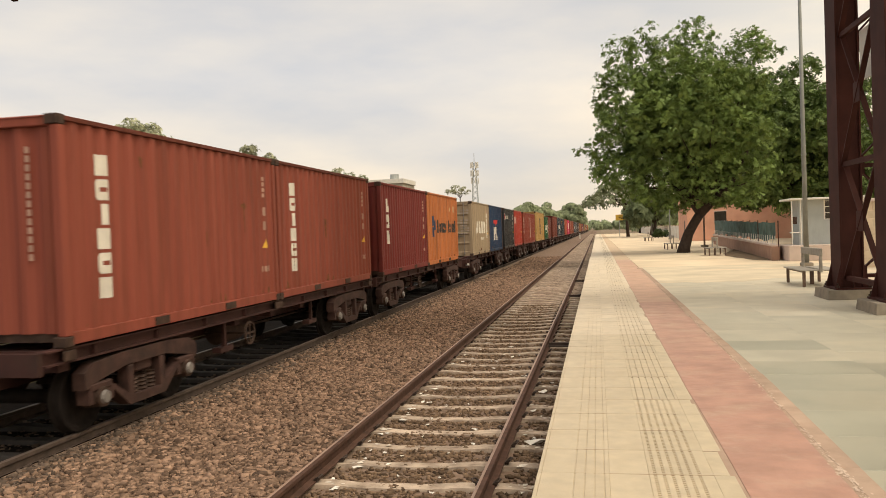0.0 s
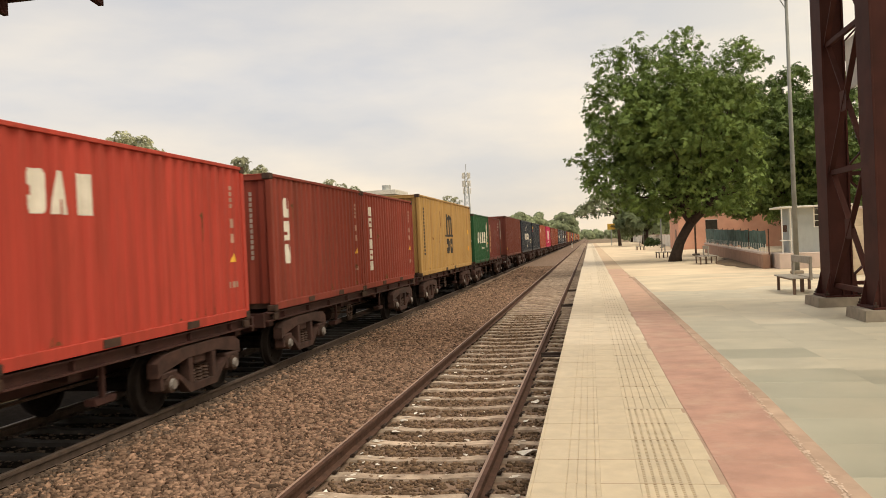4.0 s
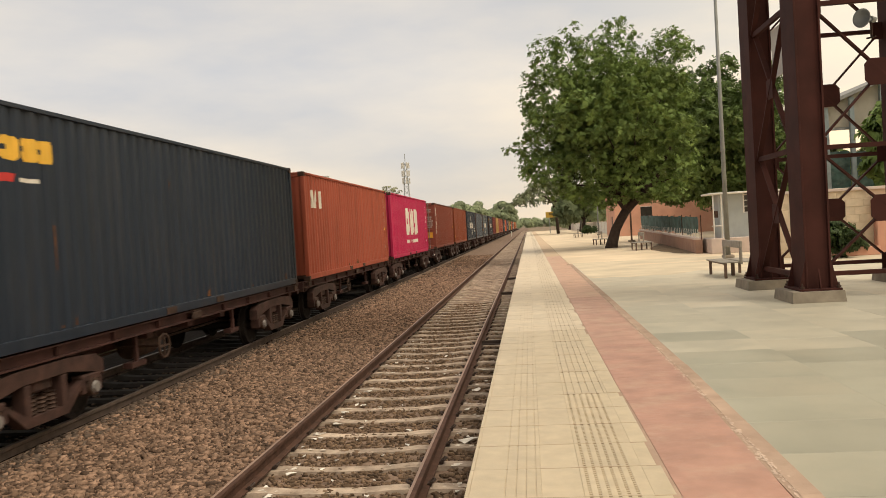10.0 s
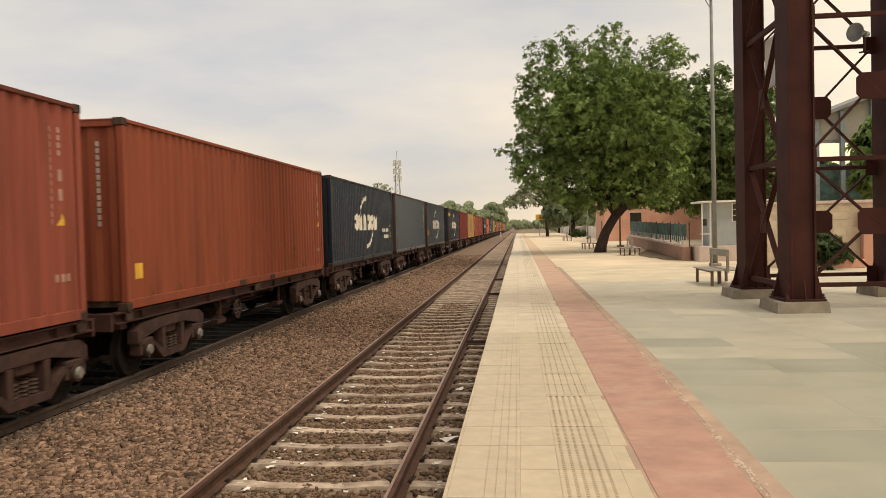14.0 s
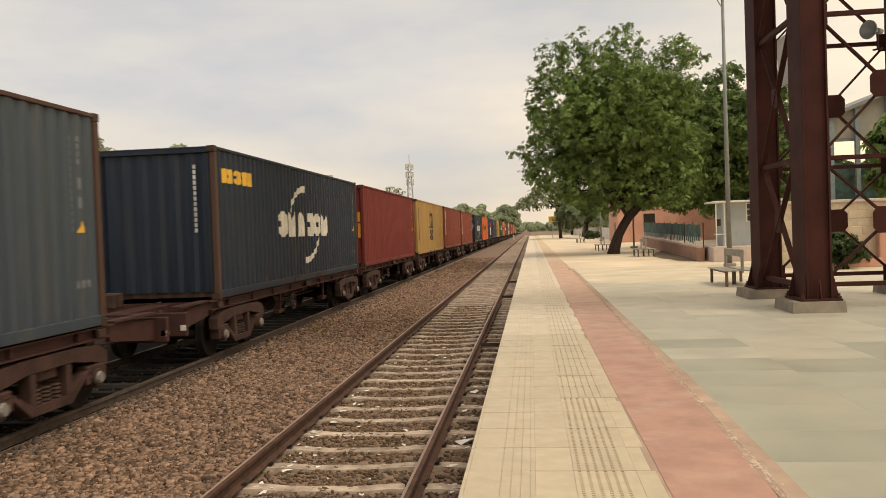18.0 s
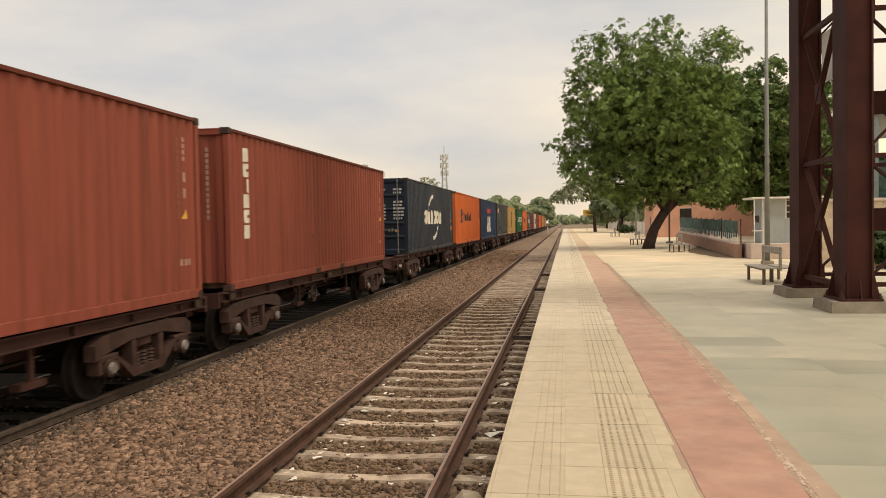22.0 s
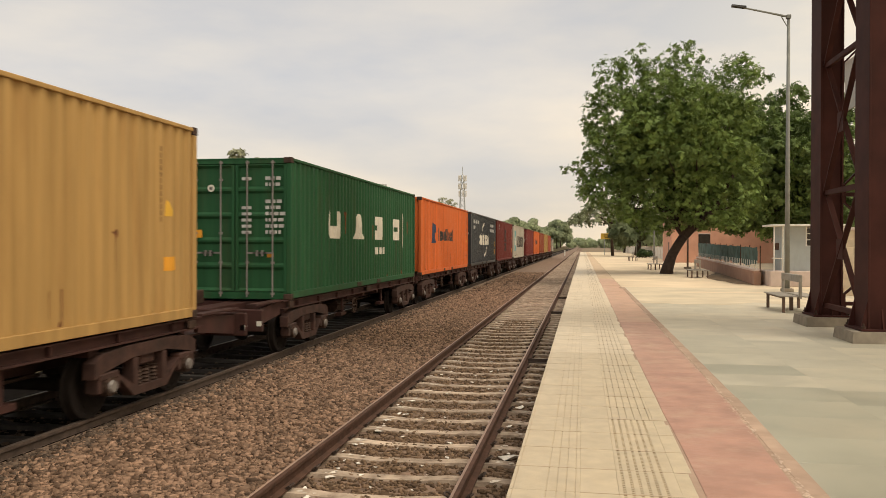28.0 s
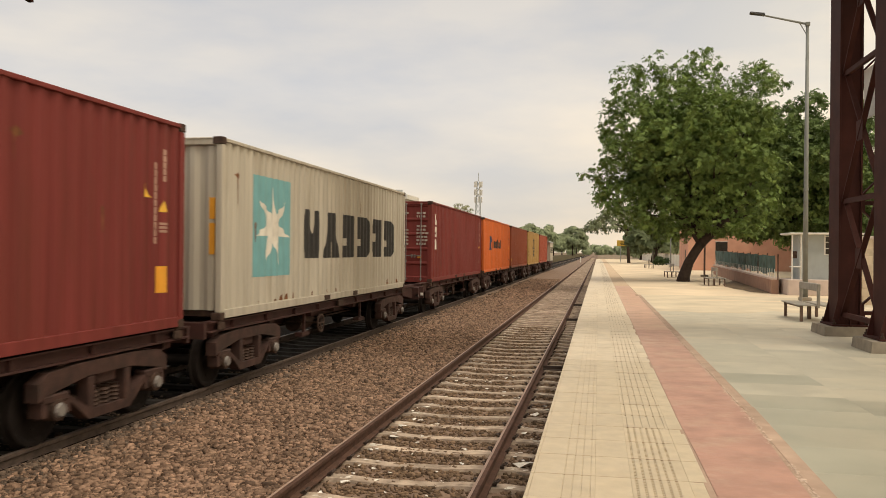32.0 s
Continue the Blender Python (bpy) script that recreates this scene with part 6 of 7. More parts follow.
def build_kiosk():
    k = thing("kiosk", "pale grey sheet-metal kiosk with a flat overhanging roof", "kiosk", pose(8.05, 36.1, 0))
    part("plinth", Geo().box(-0.25, -0.35, 0.0, 3.0, 1.9, 0.66, 0.02), plinth_mat, k, "pinkish plastered plinth")
    part("wall", Geo().box(0.35, 0.25, 0.66, 1.30, 0.30, 2.55), cabin_mat, k)
    part("wall", Geo().box(0.30, 0.25, 0.66, 0.35, 1.6, 2.55), cabin_mat, k)
    part("wall", Geo().box(1.303, 0.25, 0.66, 2.6, 0.30, 1.70), cabin_mat, k)
    part("wall", Geo().box(2.6, 0.25, 0.66, 2.65, 1.6, 2.55), cabin_mat, k)
    part("wall", Geo().box(0.35, 1.55, 0.66, 2.6, 1.6, 2.55), cabin_mat, k)
    w = part("window", Geo().box(1.35, 0.27, 1.72, 2.2, 0.285, 2.5), dark_glass, k, "dark window")
    for z in (1.72, 1.98, 2.24, 2.48):
        part("bar", Geo().box(1.34, 0.235, z - 0.014, 2.22, 0.262, z + 0.014), white_mat, w)
    for x in (1.32, 2.2):
        part("frame", Geo().box(x - 0.025, 0.23, 1.70, x + 0.025, 0.30, 2.55), white_mat, w)
    part("roof", Geo().box(-0.15, -0.2, 2.55, 2.9, 1.75, 2.63, 0.015), white_mat, k, "flat white roof slab")
    for x, y in ((-0.05, -0.1), (0.30, -0.1), (2.75, -0.1)):
        part("post", Geo().cyl((x, y, 0.66), (x, y, 2.55), 0.028, n=8), white_mat, k)
    part("shelf", Geo().box(-0.08, -0.13, 1.17, 0.34, 0.25, 1.21, 0.01), white_mat, k, "white counter shelf")
    part("meter_box", Geo().box(0.02, 0.12, 1.55, 0.2, 0.24, 1.85, 0.01), casting_mat, k, "small dark meter box")


def build_boundary():
    """Low wall with a shade-net fence, from the kiosk to the orange building, and the pale wall beyond."""
    def along(s, off=0.0):
        a, b = Vector((7.33, 36.7)), Vector((9.4, 70.0))
        p = a.lerp(b, s)
        return p.x + off, p.y
    w = thing("low_wall", "low sandstone-coloured boundary wall with a pale coping", "wall", kind="structure")
    (x0, y0), (x1, y1) = along(0), along(1)
    part("wall_body", Geo().add([(x0, y0, 0), (x0 + 0.3, y0, 0), (x1 + 0.3, y1, 0), (x1, y1, 0), (x0, y0, 0.62), (x0 + 0.3, y0, 0.62), (x1 + 0.3, y1, 0.72), (x1, y1, 0.72)],
         [(0, 3, 2, 1), (4, 5, 6, 7), (0, 1, 5, 4), (1, 2, 6, 5), (2, 3, 7, 6), (3, 0, 4, 7)]), low_wall_mat, w)
    part("coping", Geo().add([(x0 - 0.05, y0, 0.62), (x0 + 0.35, y0, 0.62), (x1 + 0.35, y1, 0.72), (x1 - 0.05, y1, 0.72), (x0 - 0.05, y0, 0.70), (x0 + 0.35, y0, 0.70), (x1 + 0.35, y1, 0.80), (x1 - 0.05, y1, 0.80)],
         [(0, 3, 2, 1), (4, 5, 6, 7), (0, 1, 5, 4), (1, 2, 6, 5), (2, 3, 7, 6), (3, 0, 4, 7)]), plinth_mat, w)
    f = thing("net_fence", "sagging green shade-net fence on thin rusty posts above the wall", "fence")
    n = 60
    v, q = [], []
    for i in range(n + 1):
        s = 0.02 + i / n
        x, y = along(s, 0.22 + 0.05 * math.sin(i * 1.9) + 0.03 * math.sin(i * 0.7))
        top = 1.66 + 0.32 * s - 0.05 * abs(math.sin(i * math.pi / 6))
        for k, z in enumerate((0.84 + 0.06 * math.sin(i * 0.8), 1.15, 1.42, top)):
            v.append((x + 0.03 * math.sin(i * 1.3 + k), y, z))
    q = [(4 * i + k, 4 * i + k + 1, 4 * i + k + 5, 4 * i + k + 4) for i in range(n) for k in range(3)]
    part("net", Geo().add(v, q), net_mat, f, smooth=True)
    for i in range(11):
        x, y = along(i / 10, 0.26)
        part("post", Geo().cyl((x, y, 0.6), (x, y, 1.72 + 0.3 * i / 10), 0.025, n=6), rail_side, f)
    for i in range(46):
        x, y = along(i / 45, 0.12)
        part("baluster", Geo().box(x - 0.012, y - 0.012, 0.68 + 0.1 * i / 45, x + 0.012, y + 0.012, 1.08 + 0.06 * i / 45), white_mat, f)
    # bare soil, darkened further by the shade at the wall's foot
    soil, rows = Geo(), 40
    for i in range(rows + 1):
        q = i / rows
        x, y = along(0.02 + 0.46 * q, -0.01)
        out = (0.25 + 1.0 * math.sin(math.pi * min(1.0, q * 1.15)) ** 0.7 if q < 0.87 else 0.25) + 0.22 * noise.noise(Vector((q * 9, 0, 0))) + 0.1 * noise.noise(Vector((q * 30, 3, 0)))
        soil.v += [(x, y, 0.05), (x - 0.5 * out, y, 0.035), (x - out, y, 0.018)]
    soil.f += [(3 * i + k, 3 * i + k + 1, 3 * i + k + 4, 3 * i + k + 3) for i in range(rows) for k in range(2)]
    tagged(part("soil_patch", soil, material("shaded_soil", (0.15, 0.105, 0.065), 0.95, var=0.3, scale=2, bump=0.6, bscale=20, dirt=(0.2, 0.145, 0.09), dirt_amount=0.6)), "bare soil at the foot of the low wall, shade in its colour", "soil", kind="structure")
    pw = thing("pale_wall", "pale grey boundary wall along the far platform", "wall", kind="structure")
    for i in range(24):
        ya = 96 + 5 * i
        part("panel", Geo().box(10.2 + 0.03 * i, ya, 0, 10.4 + 0.03 * i, ya + 4.8, 1.5), white_mat, pw)
        part("pier", Geo().box(10.15 + 0.03 * i, ya - 0.2, 0, 10.45 + 0.03 * i, ya, 1.65), plinth_mat, pw)
    gw = thing("goods_wall", "cream boundary wall with a pinkish plinth beyond the goods line", "wall", kind="structure")
    for i in range(14):
        ya = 4 + 4 * i
        part("panel", Geo().box(-15.25, ya + 0.3, 0.42, -15.0, ya + 4.0, 1.62), wall_mat, gw)
        part("plinth", Geo().box(-15.3, ya, -0.2, -14.95, ya + 4.0, 0.42), plinth_mat, gw, "pinkish plastered plinth")
        part("pier", Geo().box(-15.32, ya, 0.42, -14.93, ya + 0.3, 1.75, 0.01), wall_mat, gw)
    # the block wall beside the footbridge, with its plastered pier
    b = thing("block_wall", "cream block wall with an orange plastered pier and a coping", "wall", kind="structure")
    part("backing", Geo().box(8.9, 29.80, 0, 17.5, 30.0, 2.25), wall_mat, b)
    me = [Geo().box(0.006, 0, 0.006, wdt - 0.006, 0.06, 0.274, 0.008).mesh("block", wall_mat) for wdt in (0.6, 0.45)]
    r = random.Random(4)
    for j in range(8):
        x = 8.9 - (0.3 if j % 2 else 0.0)
        while x < 17.3:
            k = r.random() < 0.3
            if not 11.9 < x < 12.9:
                part("block", me[k], wall_mat, b, at=pose(x, 29.79 + r.uniform(-0.006, 0.006), 0.28 * j))
            x += (0.6, 0.45)[k]
    part("pier", Geo().box(12.05, 29.5, 0.0, 13.6, 29.79, 2.05, 0.03), orange_mat, b, "orange plastered pier")
    part("coping", Geo().box(8.8, 29.72, 2.25, 17.6, 30.1, 2.36, 0.015), plinth_mat, b)
    nt = thing("notice", "small white notice board with blue bars on the pier", "notice board", pose(11.92, 29.44, 1.46))
    part("board", Geo().box(0, 0, 0, 0.30, 0.03, 0.52, 0.004), white_mat, nt)
    for i, (z, hh) in enumerate(((0.40, 0.06), (0.30, 0.04), (0.22, 0.04), (0.12, 0.05))):
        part("bar", Geo().box(0.04, -0.004, z, 0.26 - 0.03 * (i % 2), 0.0, z + hh), blue_mat, nt)
    pl = thing("planter", "low orange brick planter bed at the wall", "planter", pose(10.6, 28.9, 0))
    part("kerb", Geo().box(0, 0, 0, 1.3, 0.85, 0.30, 0.02), orange_mat, pl)
    part("soil", Geo().box(0.08, 0.08, 0.30, 1.22, 0.77, 0.32), earth, pl)


def build_buildings():
    o = thing("station_block", "single-storey orange plastered station building with a small dark window", "building", pose(8.95, 85, 0))
    part("wall", Geo().box(0, 0, 0, 16, 9, 4.3, 0.02), orange_mat, o)
    part("parapet", Geo().box(-0.15, -0.15, 4.3, 16.15, 9.15, 4.75, 0.02), plinth_mat, o)
    for x, wd in ((2.65, 1.15),):
        win = part("window", Geo().box(x, -0.03, 1.95, x + wd, 0.02, 2.9), dark_glass, o, "dark window")
        part("lintel", Geo().box(x - 0.06, -0.05, 2.9, x + wd + 0.06, 0.0, 2.98), plinth_mat, win)
        part("sill", Geo().box(x - 0.06, -0.08, 1.87, x + wd + 0.06, 0.0, 1.95), plinth_mat, win)
    part("door", Geo().box(-0.03, 2.0, 0, 0.02, 3.0, 2.1), bench_leg_mat, o, "brown door")
    s = thing("goods_shed", "open beige shed with a sloping grey roof on steel posts", "shed", pose(19, 60, -0.7))
    part("gable", Geo().prism([(0, 8.05), (15.6, 8.05), (15.6, 14.55), (0, 8.68)], "y", 0, 0.25), shed_mat, s)
    g = Geo()
    g.add([(-0.8, -0.6, 8.37), (16, -0.6, 14.70), (16, 34, 14.70), (-0.8, 34, 8.37), (-0.8, -0.6, 8.62), (16, -0.6, 14.95), (16, 34, 14.95), (-0.8, 34, 8.62)],
          [(0, 3, 2, 1), (4, 5, 6, 7), (0, 1, 5, 4), (1, 2, 6, 5), (2, 3, 7, 6), (3, 0, 4, 7)])
    part("roof", g, shed_roof, s, "sloping grey sheet roof")
    for x in (0.45, 2.17, 3.93, 6.0, 9.0, 13.0):
        part("post", Geo().box(x, -0.32, 0, x + 0.3, -0.02, 8.6 + 0.375 * x, 0.01), shed_post, s, "grey-blue steel post")
    part("eaves_beam", Geo().box(0, 0.02, 7.85, 15.6, 0.22, 8.04), shed_roof, s)
    for x in np.arange(0.75, 15.0, 1.75):
        part("infill_panel", Geo().box(x, 0.05, 0, x + 1.42, 0.12, 6.2 + 0.15 * math.sin(x * 3), 0.01), net_mat, s, "dull green netting stretched between the posts")
    h = thing("house", "far house with a flat roof and a white parapet", "house", pose(-35.0, 120, -1))
    part("wall", Geo().box(0, 0, 0, 6, 8, 10.6, 0.02), shed_mat, h)
    part("parapet", Geo().box(-0.2, -0.2, 10.6, 6.2, 8.2, 11.3, 0.02), white_mat, h)
    for x in (0.8, 3.6):
        for z in (4.5, 7.8):
            part("window", Geo().box(x, -0.03, z, x + 1.2, 0.02, z + 1.3), dark_glass, h)
    part("roof_tank", Geo().cyl((4, 3, 11.3), (4, 3, 12.2), 0.7, n=14), grey_paint, h)


def build_sign():
    s = thing("station_sign", "yellow station name board on two posts with dark bars", "sign", pose(3.6, 150, 0))
    part("board", Geo().box(-0.3, 0, 2.9, 2.8, 0.12, 3.95, 0.02), yellow_mat, s)
    for z, x0, x1 in ((3.62, 0.3, 2.0), (3.38, 0.25, 2.05), (3.14, 0.4, 1.9)):
        part("bar", Geo().box(x0, -0.01, z, x1, 0.0, z + 0.1), black_mat, s)
    for x in (0.3, 1.9):
        part("post", Geo().box(x, 0.02, 0, x + 0.12, 0.14, 3.0), grey_paint, s)


def build_mast():
    m = thing("phone_mast", "lattice mobile phone mast with antenna panels", "mast", pose(-44.6, 300, -1))
    h = 31.0
    g = Geo()
    for sx in (-1, 1):
        for sy in (-1, 1):
            g.beam((sx * 1.6, sy * 1.6, 0), (sx * 0.45, sy * 0.45, h - 2), 0.16, 0.16)
    part("leg", g, grey_paint, m)
    br = Geo()
    for k in range(14):
        z0, z1 = h * k / 15, h * (k + 1) / 15
        w0, w1 = 1.6 - 1.15 * z0 / (h - 2), 1.6 - 1.15 * z1 / (h - 2)
        for s in (-1, 1):
            br.beam((-w0, s * w0, z0), (w1, s * w1, z1), 0.08, 0.08).beam((w0, s * w0, z0), (-w1, s * w1, z1), 0.08, 0.08)
            br.beam((s * w0, -w0, z0), (s * w1, w1, z1), 0.08, 0.08)
    part("lattice", br, grey_paint, m)
    part("finial", Geo().cyl((0, 0, h - 2), (0, 0, h + 1.2), 0.12, n=6), grey_paint, m)
    for z, n in ((h - 3.2, 6), (h - 6.2, 6), (h - 9, 5)):
        for k in range(n):
            a = 2 * math.pi * k / n
            x, y = 1.35 * math.cos(a), 1.35 * math.sin(a)
            part("antenna", Geo().box(x - 0.22, y - 0.16, z - 1.1, x + 0.22, y + 0.16, z + 1.1, 0.03), white_mat, m)


# ---- trees ----


def leaf_cloud(blobs, per_area, size, seed, leaflets=7, up=0.35, fill=0.25, tuft=1, droop=0.25):
    """Rosettes of narrow leaves over and inside a set of balls (x, y, z, r)."""
    r = np.random.default_rng(seed)
    c, n_out, rad = [], [], []
    for x, y, z, q in blobs:
        n = max(6, int(per_area * q * q))
        d = r.normal(size=(n, 3))
        d /= np.linalg.norm(d, axis=1)[:, None]
        d[:, 2] = np.where((d[:, 2] < -0.3) & (r.random(n) < 0.5), -d[:, 2], d[:, 2])
        k = np.where(r.random(n) < fill, r.random(n) ** 0.5, 0.85 + 0.27 * r.random(n))
        c.append(np.array([x, y, z]) + d * q * k[:, None] * [1, 1, 0.85])
        n_out.append(d)
    c, axis = np.concatenate(c), np.concatenate(n_out)
    if tuft > 1:
        c, axis = np.repeat(c, tuft, 0), np.repeat(axis, tuft, 0)
        c = c + size * 0.75 * r.normal(size=c.shape) * [1, 1, 0.8]
    n = len(c)
    head = axis.copy()
    axis = axis + [0, 0, up] + 0.35 * r.normal(size=(n, 3))
    axis /= np.linalg.norm(axis, axis=1)[:, None]
    u = np.cross(axis, [0.31, 0.2, 0.93])
    u /= np.linalg.norm(u, axis=1)[:, None]
    w = np.cross(axis, u)
    ang = (np.arange(leaflets) / leaflets * 2 * np.pi)[None] + r.random((n, 1)) * 6.28 + 0.25 * r.normal(size=(n, leaflets))
    out = np.cos(ang)[..., None] * u[:, None] + np.sin(ang)[..., None] * w[:, None]
    side = -np.sin(ang)[..., None] * u[:, None] + np.cos(ang)[..., None] * w[:, None]
    ln = size * (0.65 + 0.7 * r.random((n, leaflets, 1))) * (0.8 + 0.4 * r.random((n, 1, 1)))
    rise = axis[:, None] * (0.10 + 0.30 * r.random((n, leaflets, 1)))
    base = c[:, None] + 0 * out
    midp = base + (out * 0.55 + rise) * ln
    tip = base + (out + rise * 0.8 - np.array([0, 0, droop])) * ln
    wid = side * ln * 0.29
    v = np.stack([base, midp - wid, tip, midp + wid], 2).reshape(-1, 3)
    f = np.arange(len(v)).reshape(-1, 4)
    # leaves face out of their head, and shade softly with it
    q = v.reshape(-1, 4, 3)
    flat = np.cross(q[:, 2] - q[:, 0], q[:, 3] - q[:, 1])
    flat /= np.linalg.norm(flat, axis=1)[:, None] + 1e-9
    outward = np.repeat(head, leaflets, 0)
    away = (flat * outward).sum(1) < 0
    f[away] = f[away][:, ::-1]
    flat[away] *= -1
    soft = outward * 0.9 + flat * 0.2 if size < 0.3 else outward * 0.45 + flat * 0.3 + [0, 0, 0.5]
    soft /= np.linalg.norm(soft, axis=1)[:, None] + 1e-9
    return v, f, np.repeat(soft, 4, 0)


def crown_blobs(centre, radii, count, size, seed, shell=0.55, low=-1.0):
    r = random.Random(seed)
    out = []
    while len(out) < count:
        d = Vector((r.gauss(0, 1), r.gauss(0, 1), r.gauss(0, 1))).normalized()
        if d.z < low:
            continue
        k = shell + (1 - shell) * r.random() ** 0.6
        out.append((centre[0] + radii[0] * d.x * k, centre[1] + radii[1] * d.y * k, centre[2] + radii[2] * d.z * k, r.uniform(*size)))
    return out


def tree(label, base, trunk, blobs, mat, per_area, leaf, seed, group="", leaflets=7, fill=0.25, name="tree", tuft=1, droop=0.25):
    """trunk: paths of (x, y, z, radius) from the base, in world metres."""
    t = thing(name, label, "tree", pose(*base), group)
    g = Geo()
    b = Vector(base)
    for path in trunk:
        g.tube([tuple(Vector(p[:3]) - b) for p in path], [p[3] for p in path], 10)
    part("trunk", g, bark_mat, t, smooth=True)
    v, f, soft = leaf_cloud([(x - b.x, y - b.y, z - b.z, q) for x, y, z, q in blobs], per_area, leaf, seed, leaflets, fill=fill, tuft=tuft, droop=droop)
    part("crown", raw_mesh("crown", v, f, mat, soft), None, t, "crown of clustered leaves")
    return t


def limbs_to(blobs, fork, r0, every, seed):
    """Bent limbs from a fork to some of the leaf masses."""
    r = random.Random(seed)
    out = []
    for x, y, z, q in blobs[::every]:
        a, b = Vector(fork), Vector((x, y, z))
        m1 = a.lerp(b, 0.35) + Vector((r.uniform(-0.4, 0.4), r.uniform(-0.4, 0.4), r.uniform(0.1, 0.6)))
        m2 = a.lerp(b, 0.7) + Vector((r.uniform(-0.3, 0.3), r.uniform(-0.3, 0.3), r.uniform(0.0, 0.4)))
        out.append([(*a, r0), (*m1, r0 * 0.6), (*m2, r0 * 0.35), (*b, r0 * 0.12)])
    return out


def neem_lobes(foot, seed):
    """Rounded boughs in tiers, boxy on the near flank, with four heads that stand up along the top."""
    r = random.Random(seed)
    x0, y0 = foot
    out = []
    tiers = ((3.7, -2.7, 4.4, 0.95, 1.5), (5.0, -3.9, 4.1, 1.15, 2.3), (6.7, -4.0, 4.1, 1.2, 3.4), (8.5, -3.8, 4.1, 1.2, 3.9), (10.3, -3.8, 4.0, 1.1, 2.9))
    for k, (z, left, right, q, depth) in enumerate(tiers):
        for ring, m in ((1.0, 14 if k else 11), (0.5, 6)):
            for j in range(m):
                if r.random() < 0.10:
                    continue
                a = 2 * math.pi * (j + 0.5 * (k % 2) + r.uniform(-0.28, 0.28)) / m
                ring_ = ring * r.uniform(0.88, 1.06)
                out.append((x0 + (left + right) / 2 + (right - left) / 2 * ring_ * math.cos(a), y0 + depth * ring_ * math.sin(a), z + r.uniform(-0.6, 0.6), q * r.uniform(0.68, 1.12)))
    for dx, z, q in ((-3.6, 11.8, 0.85), (-3.3, 12.5, 0.6), (-2.2, 12.1, 0.95), (-0.8, 12.3, 0.9), (1.0, 13.3, 0.8), (0.9, 12.2, 1.05), (3.2, 11.7, 0.7), (4.1, 12.6, 0.7), (3.9, 11.5, 0.9), (5.0, 11.7, 0.7)):
        out.append((x0 + dx, y0 + r.uniform(-0.8, 0.8), z, q))
    # the skirt that hangs over the trunk on the track side
    for dx, dy, z, q in ((-4.1, -0.6, 5.0, 1.0), (-3.9, 1.0, 5.2, 1.0), (-3.3, -1.4, 4.3, 0.95), (-3.0, 0.4, 4.1, 0.95), (-2.2, -1.9, 3.9, 0.9), (-1.9, 1.2, 3.8, 0.9), (-4.3, 0.2, 6.1, 1.0)):
        out.append((x0 + dx, y0 + dy, z, q))
    return out


def crown_core(foot, seed):
    """The dense dark middle of a crown."""
    x, y = foot
    return crown_blobs((x, y, 7.3), (4.3, 3.0, 4.6), 100, (0.75, 1.2), seed, 0.2, -0.97)


def puffs_over(lobes, step, size, seed):
    """Small leafy heads spaced over the outside of the boughs, some standing off on twigs."""
    r = random.Random(seed)
    out = []
    for i, (x, y, z, q) in enumerate(lobes):
        n = int(12.6 * q * q / (step * step))
        for k in range(n):
            h = 1 - 2 * (k + 0.5) / n
            a = 2.39996 * k + r.uniform(-0.35, 0.35)
            w = math.sqrt(1 - h * h)
            d = Vector((w * math.cos(a), w * math.sin(a), h))
            if d.z < -0.6 and z > 4.2:
                continue
            out_by = r.uniform(1.3, 1.62) if d.z > -0.1 and r.random() < 0.09 else r.uniform(0.88, 1.2 if d.z > -0.2 else 1.0)
            p = Vector((x, y, z)) + Vector((d.x, d.y, d.z * 0.82)) * q * out_by
            if any((p - Vector(o[:3])).length < o[3] * 0.88 for j, o in enumerate(lobes) if j != i):
                continue
            out.append((p.x, p.y, max(2.3, p.z), r.uniform(*size) * (1.0 if d.z > -0.5 else 0.8)))
    return out


